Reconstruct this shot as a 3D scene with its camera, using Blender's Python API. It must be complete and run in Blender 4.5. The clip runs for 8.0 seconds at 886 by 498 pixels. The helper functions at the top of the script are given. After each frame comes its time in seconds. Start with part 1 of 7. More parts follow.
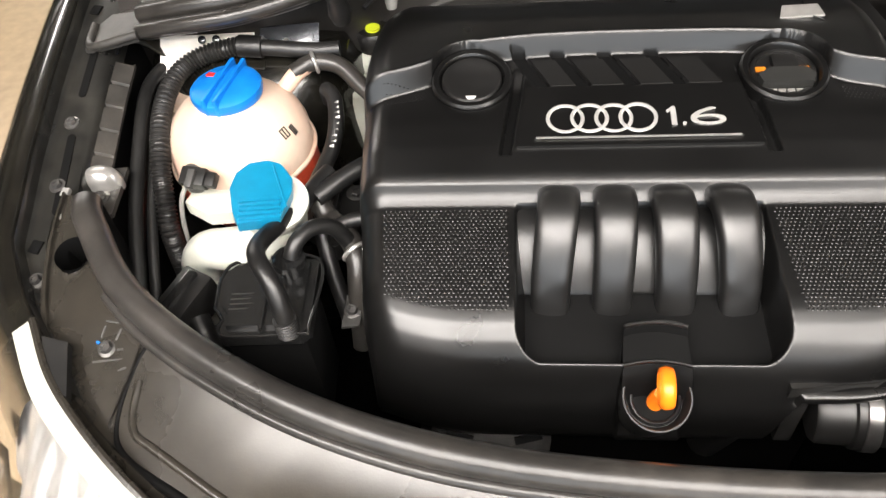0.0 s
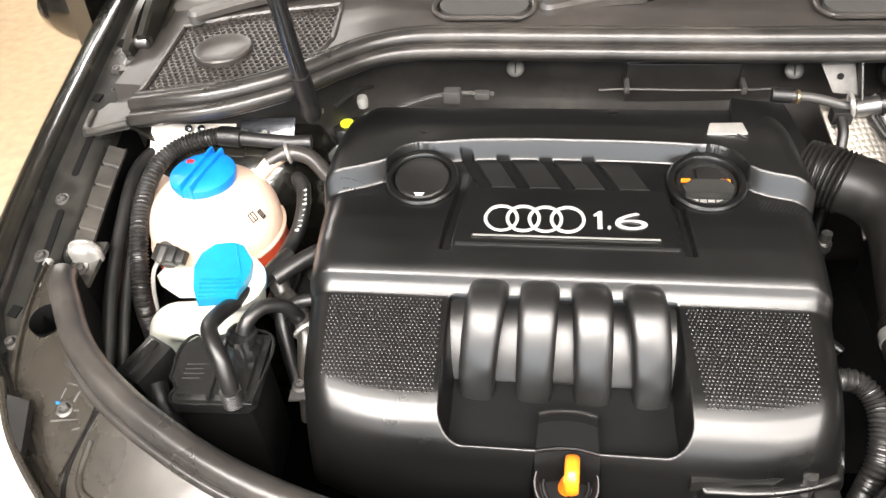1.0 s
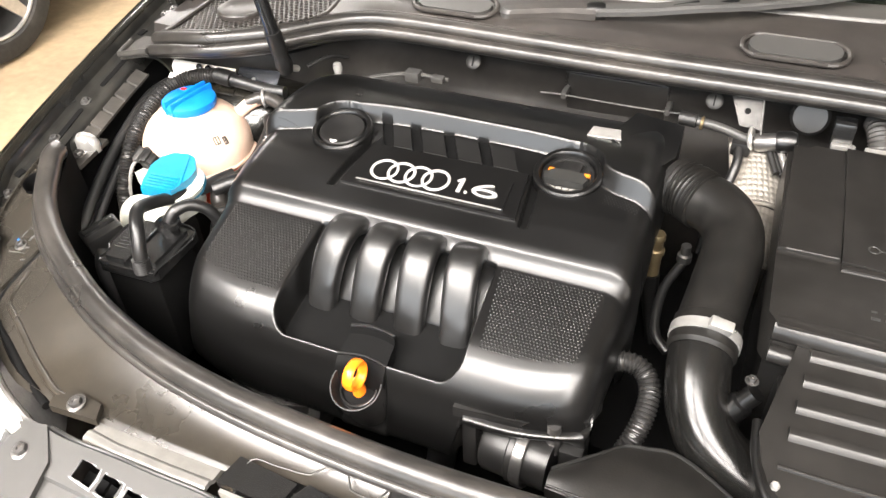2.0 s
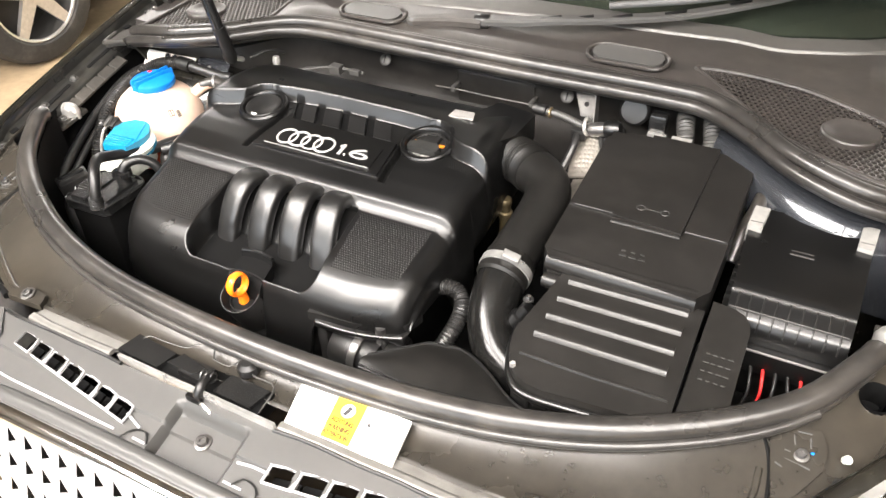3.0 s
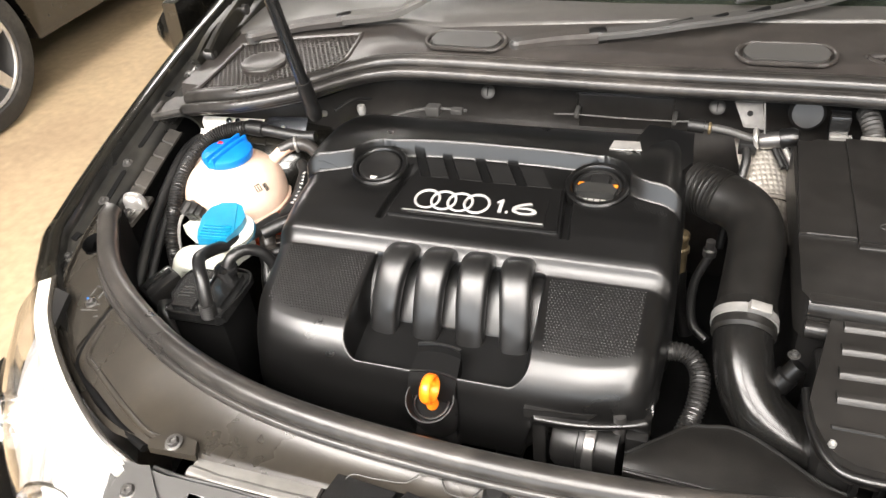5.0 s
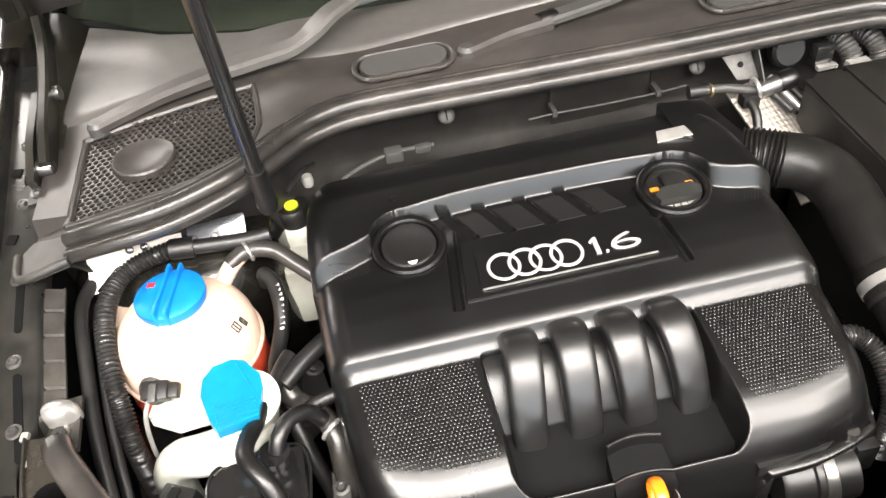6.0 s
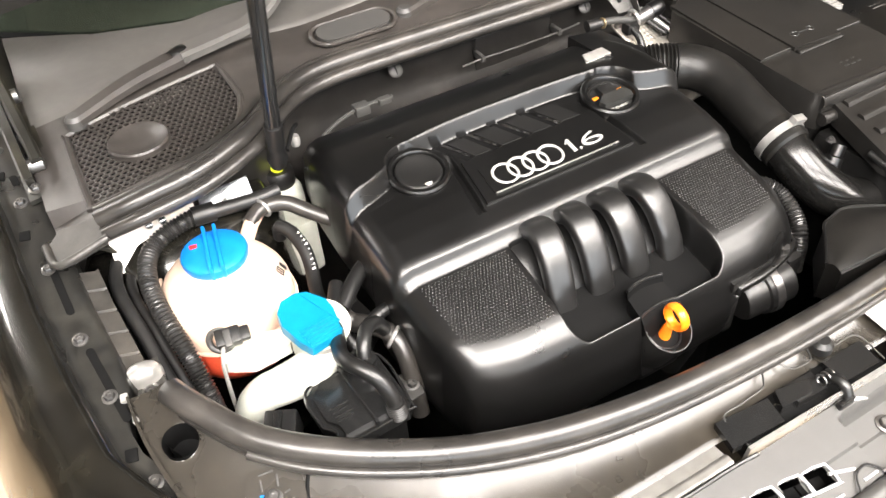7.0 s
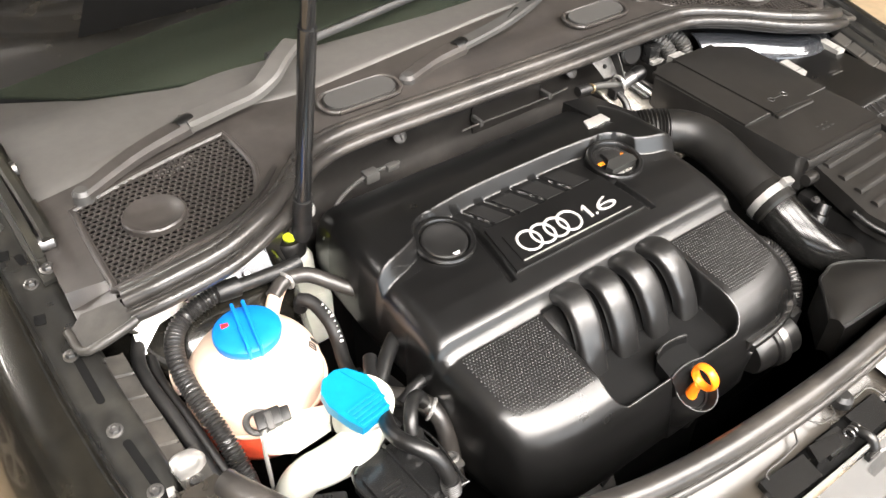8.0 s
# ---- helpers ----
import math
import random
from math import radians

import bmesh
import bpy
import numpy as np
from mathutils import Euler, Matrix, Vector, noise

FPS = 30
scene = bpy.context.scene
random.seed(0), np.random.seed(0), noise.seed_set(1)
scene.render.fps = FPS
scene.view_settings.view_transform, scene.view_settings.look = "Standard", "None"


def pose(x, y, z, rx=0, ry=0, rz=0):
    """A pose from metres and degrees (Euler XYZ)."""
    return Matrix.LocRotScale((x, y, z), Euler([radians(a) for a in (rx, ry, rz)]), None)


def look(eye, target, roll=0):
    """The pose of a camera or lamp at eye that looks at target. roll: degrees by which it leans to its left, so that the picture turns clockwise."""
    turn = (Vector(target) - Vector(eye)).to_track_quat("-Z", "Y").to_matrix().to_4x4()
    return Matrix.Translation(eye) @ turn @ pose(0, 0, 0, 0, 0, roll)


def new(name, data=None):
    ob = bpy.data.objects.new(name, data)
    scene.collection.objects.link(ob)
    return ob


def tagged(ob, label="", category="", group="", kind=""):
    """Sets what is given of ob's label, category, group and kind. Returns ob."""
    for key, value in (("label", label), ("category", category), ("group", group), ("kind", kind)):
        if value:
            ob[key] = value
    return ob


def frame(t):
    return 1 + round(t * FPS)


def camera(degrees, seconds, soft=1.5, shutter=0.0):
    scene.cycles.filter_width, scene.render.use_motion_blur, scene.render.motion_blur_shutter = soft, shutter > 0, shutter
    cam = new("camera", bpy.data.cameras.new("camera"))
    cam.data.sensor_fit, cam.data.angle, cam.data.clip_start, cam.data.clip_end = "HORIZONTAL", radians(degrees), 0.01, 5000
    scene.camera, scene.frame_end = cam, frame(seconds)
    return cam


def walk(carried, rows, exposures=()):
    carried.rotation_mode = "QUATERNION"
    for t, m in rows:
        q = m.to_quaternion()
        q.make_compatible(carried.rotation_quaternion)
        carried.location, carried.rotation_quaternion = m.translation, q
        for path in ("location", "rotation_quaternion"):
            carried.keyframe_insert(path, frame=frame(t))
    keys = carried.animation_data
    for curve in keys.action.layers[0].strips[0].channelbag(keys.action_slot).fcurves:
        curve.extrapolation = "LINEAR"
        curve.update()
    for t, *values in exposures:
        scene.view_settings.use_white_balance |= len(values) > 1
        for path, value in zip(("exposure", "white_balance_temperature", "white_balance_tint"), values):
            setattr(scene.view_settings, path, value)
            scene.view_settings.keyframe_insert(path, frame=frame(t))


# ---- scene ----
cam = camera(59.4, 8.0)
PATH = [
    (0, (-0.238, 0.03, 1.333), (-0.434, 1.349, -0.159), -6.6),
    (0.3, (-0.204, 0.046, 1.362), (-0.403, 1.366, -0.127), -5.4),
    (0.5, (-0.188, 0.044, 1.373), (-0.405, 1.383, -0.096), -5.3),
    (1, (-0.149, 0.005, 1.383), (-0.407, 1.451, 0.025), -5.0),
    (1.5, (-0.001, -0.034, 1.386), (-0.469, 1.412, 0.087), -2.9),
    (1.7, (0.077, -0.041, 1.389), (-0.472, 1.378, 0.09), -2.5),
    (2, (0.202, -0.075, 1.387), (-0.447, 1.317, 0.105), -2.8),
    (2.2, (0.282, -0.121, 1.391), (-0.405, 1.27, 0.129), -2.9),
    (3.3, (0.571, -0.21, 1.458), (-0.216, 1.163, 0.235), -1.8),
    (3.5, (0.586, -0.215, 1.457), (-0.227, 1.144, 0.236), -1.9),
    (4, (0.578, -0.216, 1.458), (-0.267, 1.116, 0.229), -2.6),
    (4.5, (0.425, -0.206, 1.452), (-0.342, 1.17, 0.219), -3.7),
    (4.8, (0.259, -0.191, 1.428), (-0.437, 1.246, 0.222), -6.1),
    (5, (0.146, -0.163, 1.432), (-0.463, 1.291, 0.202), -7.1),
    (5.2, (0.039, -0.127, 1.419), (-0.476, 1.355, 0.179), -7.8),
    (6.3, (-0.416, 0.07, 1.422), (-0.018, 1.46, 0.039), -6.4),
    (6.5, (-0.472, 0.056, 1.424), (0.04, 1.405, 0.039), -5.5),
    (7, (-0.617, -0.028, 1.448), (0.046, 1.278, 0.086), -4.6),
    (7.3, (-0.689, -0.031, 1.461), (0.053, 1.253, 0.119), -4.4),
    (7.5, (-0.718, -0.006, 1.463), (0.083, 1.258, 0.137), -3.8),
    (8, (-0.728, 0.069, 1.482), (0.169, 1.304, 0.189), -0.1),
]
walk(cam, [(t, look(eye, target, roll)) for t, eye, target, roll in PATH], exposures=((0.0, -0.62), (0.5, -0.15), (1.0, 0.12), (1.5, 0.27), (2.0, 0.25), (3.5, 0.09), (4.5, -0.01), (5.0, -0.17), (6.5, 0.13), (7.0, 0.18), (7.5, 0.10), (8.0, 0.24)))


# ---- light ----
world = bpy.data.worlds.new("world")
scene.world = world
world.use_nodes = True
world.node_tree.nodes["Background"].inputs[0].default_value = (0.9, 0.95, 1.0, 1)
world.node_tree.nodes["Background"].inputs[1].default_value = 0.005


# ---- materials ----
def material(name, base, rough=0.5, metal=0.0, vary=0.15, scale=60.0, bump=0.05, bump_scale=400.0, coat=0.0, spots=None, spot_scale=8.0, spec=0.5, trans=0.0):
    """A surface with colour variation at two scales, uneven gloss and fine relief."""
    m = bpy.data.materials.new(name)
    m.use_nodes = True
    nt = m.node_tree
    b = nt.nodes["Principled BSDF"]
    geo = nt.nodes.new("ShaderNodeNewGeometry")
    big = nt.nodes.new("ShaderNodeTexNoise")
    big.inputs["Scale"].default_value = spot_scale
    big.inputs["Detail"].default_value = 6
    small = nt.nodes.new("ShaderNodeTexNoise")
    small.inputs["Scale"].default_value = scale
    small.inputs["Detail"].default_value = 4
    for n in (big, small):
        nt.links.new(geo.outputs["Position"], n.inputs["Vector"])
    ramp = nt.nodes.new("ShaderNodeMapRange")
    ramp.inputs[1].default_value, ramp.inputs[2].default_value = 0.3, 0.7
    ramp.inputs[3].default_value, ramp.inputs[4].default_value = 1 - vary, 1 + vary
    nt.links.new(small.outputs["Fac"], ramp.inputs[0])
    mix = nt.nodes.new("ShaderNodeMix")
    mix.data_type = "RGBA"
    mix.inputs[6].default_value = (*base, 1)
    mix.inputs[7].default_value = (*(spots or [c * (1 + 0.5 * vary) for c in base]), 1)
    cut = nt.nodes.new("ShaderNodeMapRange")
    cut.inputs[1].default_value, cut.inputs[2].default_value = 0.48, 0.68
    nt.links.new(big.outputs["Fac"], cut.inputs[0])
    nt.links.new(cut.outputs[0], mix.inputs[0])
    mul = nt.nodes.new("ShaderNodeMix")
    mul.data_type, mul.blend_type = "RGBA", "MULTIPLY"
    mul.inputs[0].default_value = 1
    nt.links.new(mix.outputs[2], mul.inputs[6])
    nt.links.new(ramp.outputs[0], mul.inputs[7])
    nt.links.new(mul.outputs[2], b.inputs["Base Color"])
    rr = nt.nodes.new("ShaderNodeMapRange")
    rr.inputs[1].default_value, rr.inputs[2].default_value = 0.3, 0.7
    rr.inputs[3].default_value, rr.inputs[4].default_value = max(0.02, rough * 0.85), min(1, rough * 1.18)
    nt.links.new(big.outputs["Fac"], rr.inputs[0])
    nt.links.new(rr.outputs[0], b.inputs["Roughness"])
    if bump:
        fine = nt.nodes.new("ShaderNodeTexNoise")
        fine.inputs["Scale"].default_value = bump_scale
        fine.inputs["Detail"].default_value = 3
        nt.links.new(geo.outputs["Position"], fine.inputs["Vector"])
        bp = nt.nodes.new("ShaderNodeBump")
        bp.inputs["Strength"].default_value = bump
        bp.inputs["Distance"].default_value = 0.002
        nt.links.new(fine.outputs["Fac"], bp.inputs["Height"])
        nt.links.new(bp.outputs[0], b.inputs["Normal"])
    b.inputs["Metallic"].default_value = metal
    b.inputs["Coat Weight"].default_value = coat
    b.inputs["Coat Roughness"].default_value = 0.06
    b.inputs["Specular IOR Level"].default_value = spec
    b.inputs["Transmission Weight"].default_value = trans
    return m


PLASTIC = material("cover_plastic", (0.0034, 0.0033, 0.0032), 0.31, vary=0.12, bump=0.0, spec=0.62)
PLASTIC_MATT = material("matt_plastic", (0.0065, 0.0063, 0.0061), 0.42, vary=0.2, bump=0.06, bump_scale=700, spots=(0.010, 0.0095, 0.009))
PLASTIC_GREY = material("grey_plastic", (0.043, 0.042, 0.040), 0.46, vary=0.05, bump=0.05, bump_scale=1200, spots=(0.047, 0.045, 0.043), spot_scale=4)
PLASTIC_COWL = material("cowl_plastic", (0.028, 0.025, 0.023), 0.36, vary=0.2, bump=0.08, bump_scale=600, spots=(0.034, 0.030, 0.027))
PLASTIC_BOX = material("box_plastic", (0.0105, 0.0098, 0.0090), 0.33, vary=0.2, bump=0.05, bump_scale=900, spots=(0.013, 0.012, 0.011), spec=0.4)
PIPE_RUBBER = material("pipe_rubber", (0.0070, 0.0066, 0.0060), 0.40, vary=0.25, bump=0.08, bump_scale=400, spots=(0.010, 0.0092, 0.0083), spec=0.30)
ELBOW = material("elbow_plastic", (0.006, 0.0058, 0.0055), 0.20, vary=0.15, bump=0.03, bump_scale=300, spec=0.36)
GLOSS = material("gloss_black", (0.010, 0.010, 0.010), 0.16, vary=0.1, bump=0.02)
PLASTIC_GRIP = material("grip_plastic", (0.020, 0.020, 0.019), 0.30, vary=0.15, bump=0.05, bump_scale=900, spec=0.6)
PLASTIC_DOT = material("dot_plastic", (0.010, 0.0098, 0.0095), 0.36, vary=0.2, bump=0.0, spec=0.65)
RUNNER = material("runner_plastic", (0.0075, 0.0073, 0.0071), 0.35, vary=0.12, bump=0.06, bump_scale=900, spec=0.75)
RUBBER = material("rubber", (0.020, 0.0185, 0.017), 0.30, vary=0.25, bump=0.08, bump_scale=300, spots=(0.040, 0.036, 0.032))
CONDUIT = material("conduit_plastic", (0.013, 0.0125, 0.012), 0.34, vary=0.2, bump=0.03, spots=(0.020, 0.019, 0.018), spec=0.6)
RUBBER_BLACK = material("rubber_black", (0.0075, 0.0074, 0.0073), 0.38, vary=0.25, bump=0.06, bump_scale=400, spots=(0.013, 0.0125, 0.012))
PANEL = material("front_panel_plastic", (0.022, 0.0195, 0.0160), 0.27, vary=0.15, bump=0.04, bump_scale=500, spots=(0.026, 0.022, 0.0165), spot_scale=5, spec=0.6)
PAINT = material("dark_paint", (0.0060, 0.0056, 0.0046), 0.24, metal=0.15, vary=0.25, bump=0.02, bump_scale=300, coat=0.8, spots=(0.0110, 0.0098, 0.0070), spot_scale=24)
LEDGE = material("dusty_ledge", (0.026, 0.0245, 0.022), 0.40, vary=0.3, bump=0.08, bump_scale=300, spots=(0.040, 0.036, 0.031), spot_scale=14)
FLANGE = material("wing_flange", (0.0125, 0.0122, 0.0112), 0.30, metal=0.1, vary=0.3, bump=0.05, bump_scale=300, coat=0.2, spots=(0.022, 0.021, 0.018), spot_scale=18)
PAINT_DUSTY = material("dusty_paint", (0.011, 0.0105, 0.0085), 0.36, metal=0.1, vary=0.3, bump=0.06, bump_scale=300, coat=0.0, spots=(0.022, 0.020, 0.014), spot_scale=14)
STEEL = material("steel", (0.50, 0.49, 0.47), 0.30, metal=0.75, vary=0.15, bump=0.05, bump_scale=300)
CHROME = material("chrome", (0.80, 0.80, 0.80), 0.10, metal=1.0, vary=0.05, bump=0.02)
SILVER = material("silver_print", (0.56, 0.55, 0.53), 0.30, metal=0.5, vary=0.05, bump=0.02)
ALLOY = material("alloy", (0.60, 0.58, 0.55), 0.35, metal=0.8, vary=0.1, bump=0.05)
HEATFOIL = material("heat_foil", (0.33, 0.305, 0.27), 0.46, metal=0.85, vary=0.25, bump=0.25, bump_scale=160, spots=(0.28, 0.265, 0.24))
TANK = material("tank_plastic", (0.62, 0.48, 0.38), 0.38, vary=0.05, bump=0.05, bump_scale=200, spots=(0.60, 0.40, 0.30), spot_scale=10)
TANK_RED = material("coolant_red", (0.75, 0.09, 0.04), 0.35, vary=0.15, bump=0.03)
MILKY = material("milky_plastic", (0.52, 0.53, 0.47), 0.40, vary=0.06, bump=0.04, spots=(0.46, 0.47, 0.40))
BLUE = material("blue_cap", (0.004, 0.15, 0.52), 0.36, vary=0.1, bump=0.05)
CYAN = material("light_blue_cap", (0.002, 0.16, 0.29), 0.36, vary=0.08, bump=0.05)
ORANGE = material("orange_plastic", (0.95, 0.20, 0.01), 0.30, vary=0.1, bump=0.03)
YELLOW = material("yellow_plastic", (0.65, 0.75, 0.03), 0.40, vary=0.1, bump=0.03)
AMBER = material("amber_print", (0.55, 0.17, 0.01), 0.45, vary=0.1, bump=0.0)
BRASS = material("brass_fitting", (0.26, 0.20, 0.115), 0.35, metal=0.8, vary=0.2, bump=0.05)
WHITE = material("white_label", (0.82, 0.80, 0.76), 0.45, vary=0.06, bump=0.03, spots=(0.72, 0.68, 0.62))
LABEL_YELLOW = material("label_yellow", (0.85, 0.55, 0.02), 0.4, vary=0.06, bump=0.0)
INK = material("ink", (0.02, 0.02, 0.02), 0.5, vary=0.05, bump=0.0)
PRINT_BROWN = material("brown_print", (0.10, 0.055, 0.008), 0.5, vary=0.05, bump=0.0)
RED = material("red_cable", (0.65, 0.02, 0.02), 0.35, vary=0.1, bump=0.03)
CLIP = material("grey_clip", (0.19, 0.185, 0.175), 0.5, vary=0.15, bump=0.05)
# near-zero black: plain black parts, and deep shade put into the colour
DARK = material("black_and_shade", (0.0022, 0.0022, 0.0022), 0.7, vary=0.2, bump=0.05, spec=0.12)
GALVANISED = material("galvanised_steel", (0.070, 0.068, 0.065), 0.50, metal=0.7, vary=0.25, bump=0.05, bump_scale=300)
DULL = material("dull_steel", (0.17, 0.165, 0.16), 0.34, metal=0.9, vary=0.2, bump=0.05, bump_scale=300)
COWL_LIGHT = material("upper_cowl_plastic", (0.066, 0.063, 0.059), 0.34, vary=0.1, bump=0.05, bump_scale=600, spots=(0.078, 0.074, 0.069), spot_scale=3)
INNER = material("inner_paint", (0.040, 0.043, 0.049), 0.20, metal=0.55, vary=0.12, bump=0.02, coat=0.9)
BULK = material("bulkhead_plastic", (0.016, 0.015, 0.014), 0.33, vary=0.25, bump=0.06, bump_scale=500, spots=(0.024, 0.022, 0.020))
PALE_LIP = material("pale_lip", (0.15, 0.145, 0.135), 0.34, metal=0.2, vary=0.15, bump=0.05, bump_scale=300, spots=(0.12, 0.115, 0.105))
TRIM = material("bright_trim", (0.32, 0.32, 0.325), 0.42, metal=0.2, vary=0.1, bump=0.04)
FLOOR = material("garage_floor", (0.43, 0.325, 0.205), 0.40, vary=0.12, scale=25, bump=0.10, bump_scale=60, spots=(0.36, 0.265, 0.17), spot_scale=1.8)
WALL = material("wall_paint", (0.22, 0.21, 0.195), 0.8, vary=0.05, bump=0.1, bump_scale=120, spots=(0.19, 0.18, 0.165), spot_scale=2)
WALL_GREEN = material("green_wall_paint", (0.22, 0.36, 0.20), 0.7, vary=0.05, bump=0.1, bump_scale=120, spots=(0.20, 0.32, 0.18), spot_scale=2)
CEIL = material("ceiling_paint", (0.15, 0.145, 0.135), 0.85, vary=0.05, bump=0.1, bump_scale=90)
TYRE = material("tyre", (0.018, 0.017, 0.016), 0.7, vary=0.25, bump=0.2, bump_scale=200, spots=(0.05, 0.045, 0.04))


def glass(name, tint, rough=0.0, clear=1.0):
    m = bpy.data.materials.new(name)
    m.use_nodes = True
    b = m.node_tree.nodes["Principled BSDF"]
    b.inputs["Base Color"].default_value = (*tint, 1)
    b.inputs["Roughness"].default_value = rough
    b.inputs["Transmission Weight"].default_value = clear
    b.inputs["IOR"].default_value = 1.45
    return m


# the greenish, partly opaque tint paints the windscreen's green reflection
GLASS = glass("windscreen_glass", (0.055, 0.066, 0.050), 0.02, 0.72)
LENS = glass("headlight_lens", (0.97, 0.97, 0.97), 0.03)
GLOW = bpy.data.materials.new("lamp_glow")
GLOW.use_nodes = True
GLOW.node_tree.nodes["Principled BSDF"].inputs["Emission Color"].default_value = (1.0, 0.95, 0.86, 1)
GLOW.node_tree.nodes["Principled BSDF"].inputs["Emission Strength"].default_value = 7.0


# ---- builders ----
def thing(name, label, category, group="", kind="", at=(0, 0, 0)):
    ob = new(name)
    ob.location = at
    ob.empty_display_size = 0.05
    return tagged(ob, label, category, group, kind)


def finish(me, mat, angle=38):
    me.materials.append(mat)
    me.polygons.foreach_set("use_smooth", [True] * len(me.polygons))
    me.set_sharp_from_angle(angle=radians(angle))
    me.update()


def part(name, bm, mat, parent=None, label="", angle=38):
    """One mesh object, in world coordinates, under a thing or a part."""
    bmesh.ops.recalc_face_normals(bm, faces=bm.faces)
    me = bpy.data.meshes.new(name)
    bm.to_mesh(me)
    bm.free()
    finish(me, mat, angle)
    ob = new(name, me)
    if parent is not None:
        ob.parent = parent
        if parent.parent is None:
            ob.matrix_parent_inverse = Matrix.Translation(parent.location).inverted()
    if label:
        ob["label"] = label
    return ob


def B():
    return bmesh.new()


def bevelled(bm, verts, width, segs=2):
    if width <= 0:
        return
    edges = list({e for v in verts for e in v.link_edges if len(e.link_faces) == 2 and e.calc_face_angle(0) > 0.5})
    bmesh.ops.bevel(bm, geom=edges, offset=width, segments=segs, profile=0.6, affect="EDGES", clamp_overlap=True)


def box(bm, lo, hi, bev=0.003, m=None):
    lo, hi = Vector(lo), Vector(hi)
    mat = Matrix.Translation((lo + hi) / 2) @ Matrix.Diagonal((*(hi - lo), 1))
    vs = bmesh.ops.create_cube(bm, size=1, matrix=(m or Matrix.Identity(4)) @ mat)["verts"]
    bevelled(bm, vs, bev)
    return bm


def prism(bm, pts, depth, bev=0.0, segs=2):
    """A slab: the polygon of 3D points, thickened by the vector depth."""
    d = Vector(depth)
    a = [bm.verts.new(p) for p in pts]
    b = [bm.verts.new(Vector(p) + d) for p in pts]
    n = len(pts)
    bm.faces.new(a)
    bm.faces.new(b[::-1])
    for i in range(n):
        bm.faces.new((a[i], a[(i + 1) % n], b[(i + 1) % n], b[i]))
    bevelled(bm, a + b, bev, segs)
    return bm


def smooth_path(pts, step=0.006):
    """A Catmull-Rom curve through the points, at even steps."""
    p = [Vector(q) for q in pts]
    p = [2 * p[0] - p[1], *p, 2 * p[-1] - p[-2]]
    out = []
    for i in range(1, len(p) - 2):
        n = max(2, int((p[i + 1] - p[i]).length / step))
        for k in range(n):
            t = k / n
            a, b, c, d = p[i - 1 : i + 3]
            out.append(0.5 * (2 * b + (c - a) * t + (2 * a - 5 * b + 4 * c - d) * t * t + (3 * b - a - 3 * c + d) * t**3))
    out.append(p[-2])
    return out


def tube(bm, pts, radius, segs=14, step=0.006, ridge=0.0, pitch=0.006, caps=True, shape=None):
    """A hose along a curve. radius: a number or a function of the fraction along it; ridge, pitch: corrugation; shape: a profile of (side, up) in radii."""
    line = smooth_path(pts, min(step, pitch / 4) if ridge else step)
    up = Vector((0, 0, 1))
    total = sum((line[i + 1] - line[i]).length for i in range(len(line) - 1))
    rings, s, side = [], 0.0, None
    prof = shape or [(math.cos(2 * math.pi * k / segs), math.sin(2 * math.pi * k / segs)) for k in range(segs)]
    for i, p in enumerate(line):
        d = (line[min(i + 1, len(line) - 1)] - line[max(i - 1, 0)]).normalized()
        if side is None:
            side = d.cross(up if abs(d.z) < 0.9 else Vector((0, 1, 0))).normalized()
        elif shape:
            side = d.cross(up).normalized()
        else:
            side = (side - d * side.dot(d)).normalized()
        top = side.cross(d)
        r = radius(s / total) if callable(radius) else radius
        if ridge:
            r += ridge * math.sin(2 * math.pi * s / pitch)
        rings.append([bm.verts.new(p + side * (a * r) + top * (b * r)) for a, b in prof])
        if i + 1 < len(line):
            s += (line[i + 1] - p).length
    n = len(prof)
    for a, b in zip(rings, rings[1:]):
        for k in range(n):
            bm.faces.new((a[k], a[(k + 1) % n], b[(k + 1) % n], b[k]))
    if caps:
        bm.faces.new(rings[0][::-1])
        bm.faces.new(rings[-1])
    return bm


def lathe(bm, profile, m, segs=32, squash=1.0):
    """A turned shape: rows of (radius, height) round the z axis of m."""
    rings = []
    for r, h in profile:
        if r < 1e-5:
            rings.append([bm.verts.new(m @ Vector((0, 0, h)))])
        else:
            rings.append([bm.verts.new(m @ Vector((r * math.cos(2 * math.pi * k / segs), squash * r * math.sin(2 * math.pi * k / segs), h))) for k in range(segs)])
    for a, b in zip(rings, rings[1:]):
        for k in range(segs):
            j = (k + 1) % segs
            if len(a) == 1 and len(b) > 1:
                bm.faces.new((a[0], b[j], b[k]))
            elif len(b) == 1 and len(a) > 1:
                bm.faces.new((a[k], a[j], b[0]))
            elif len(a) > 1:
                bm.faces.new((a[k], a[j], b[j], b[k]))
    return bm


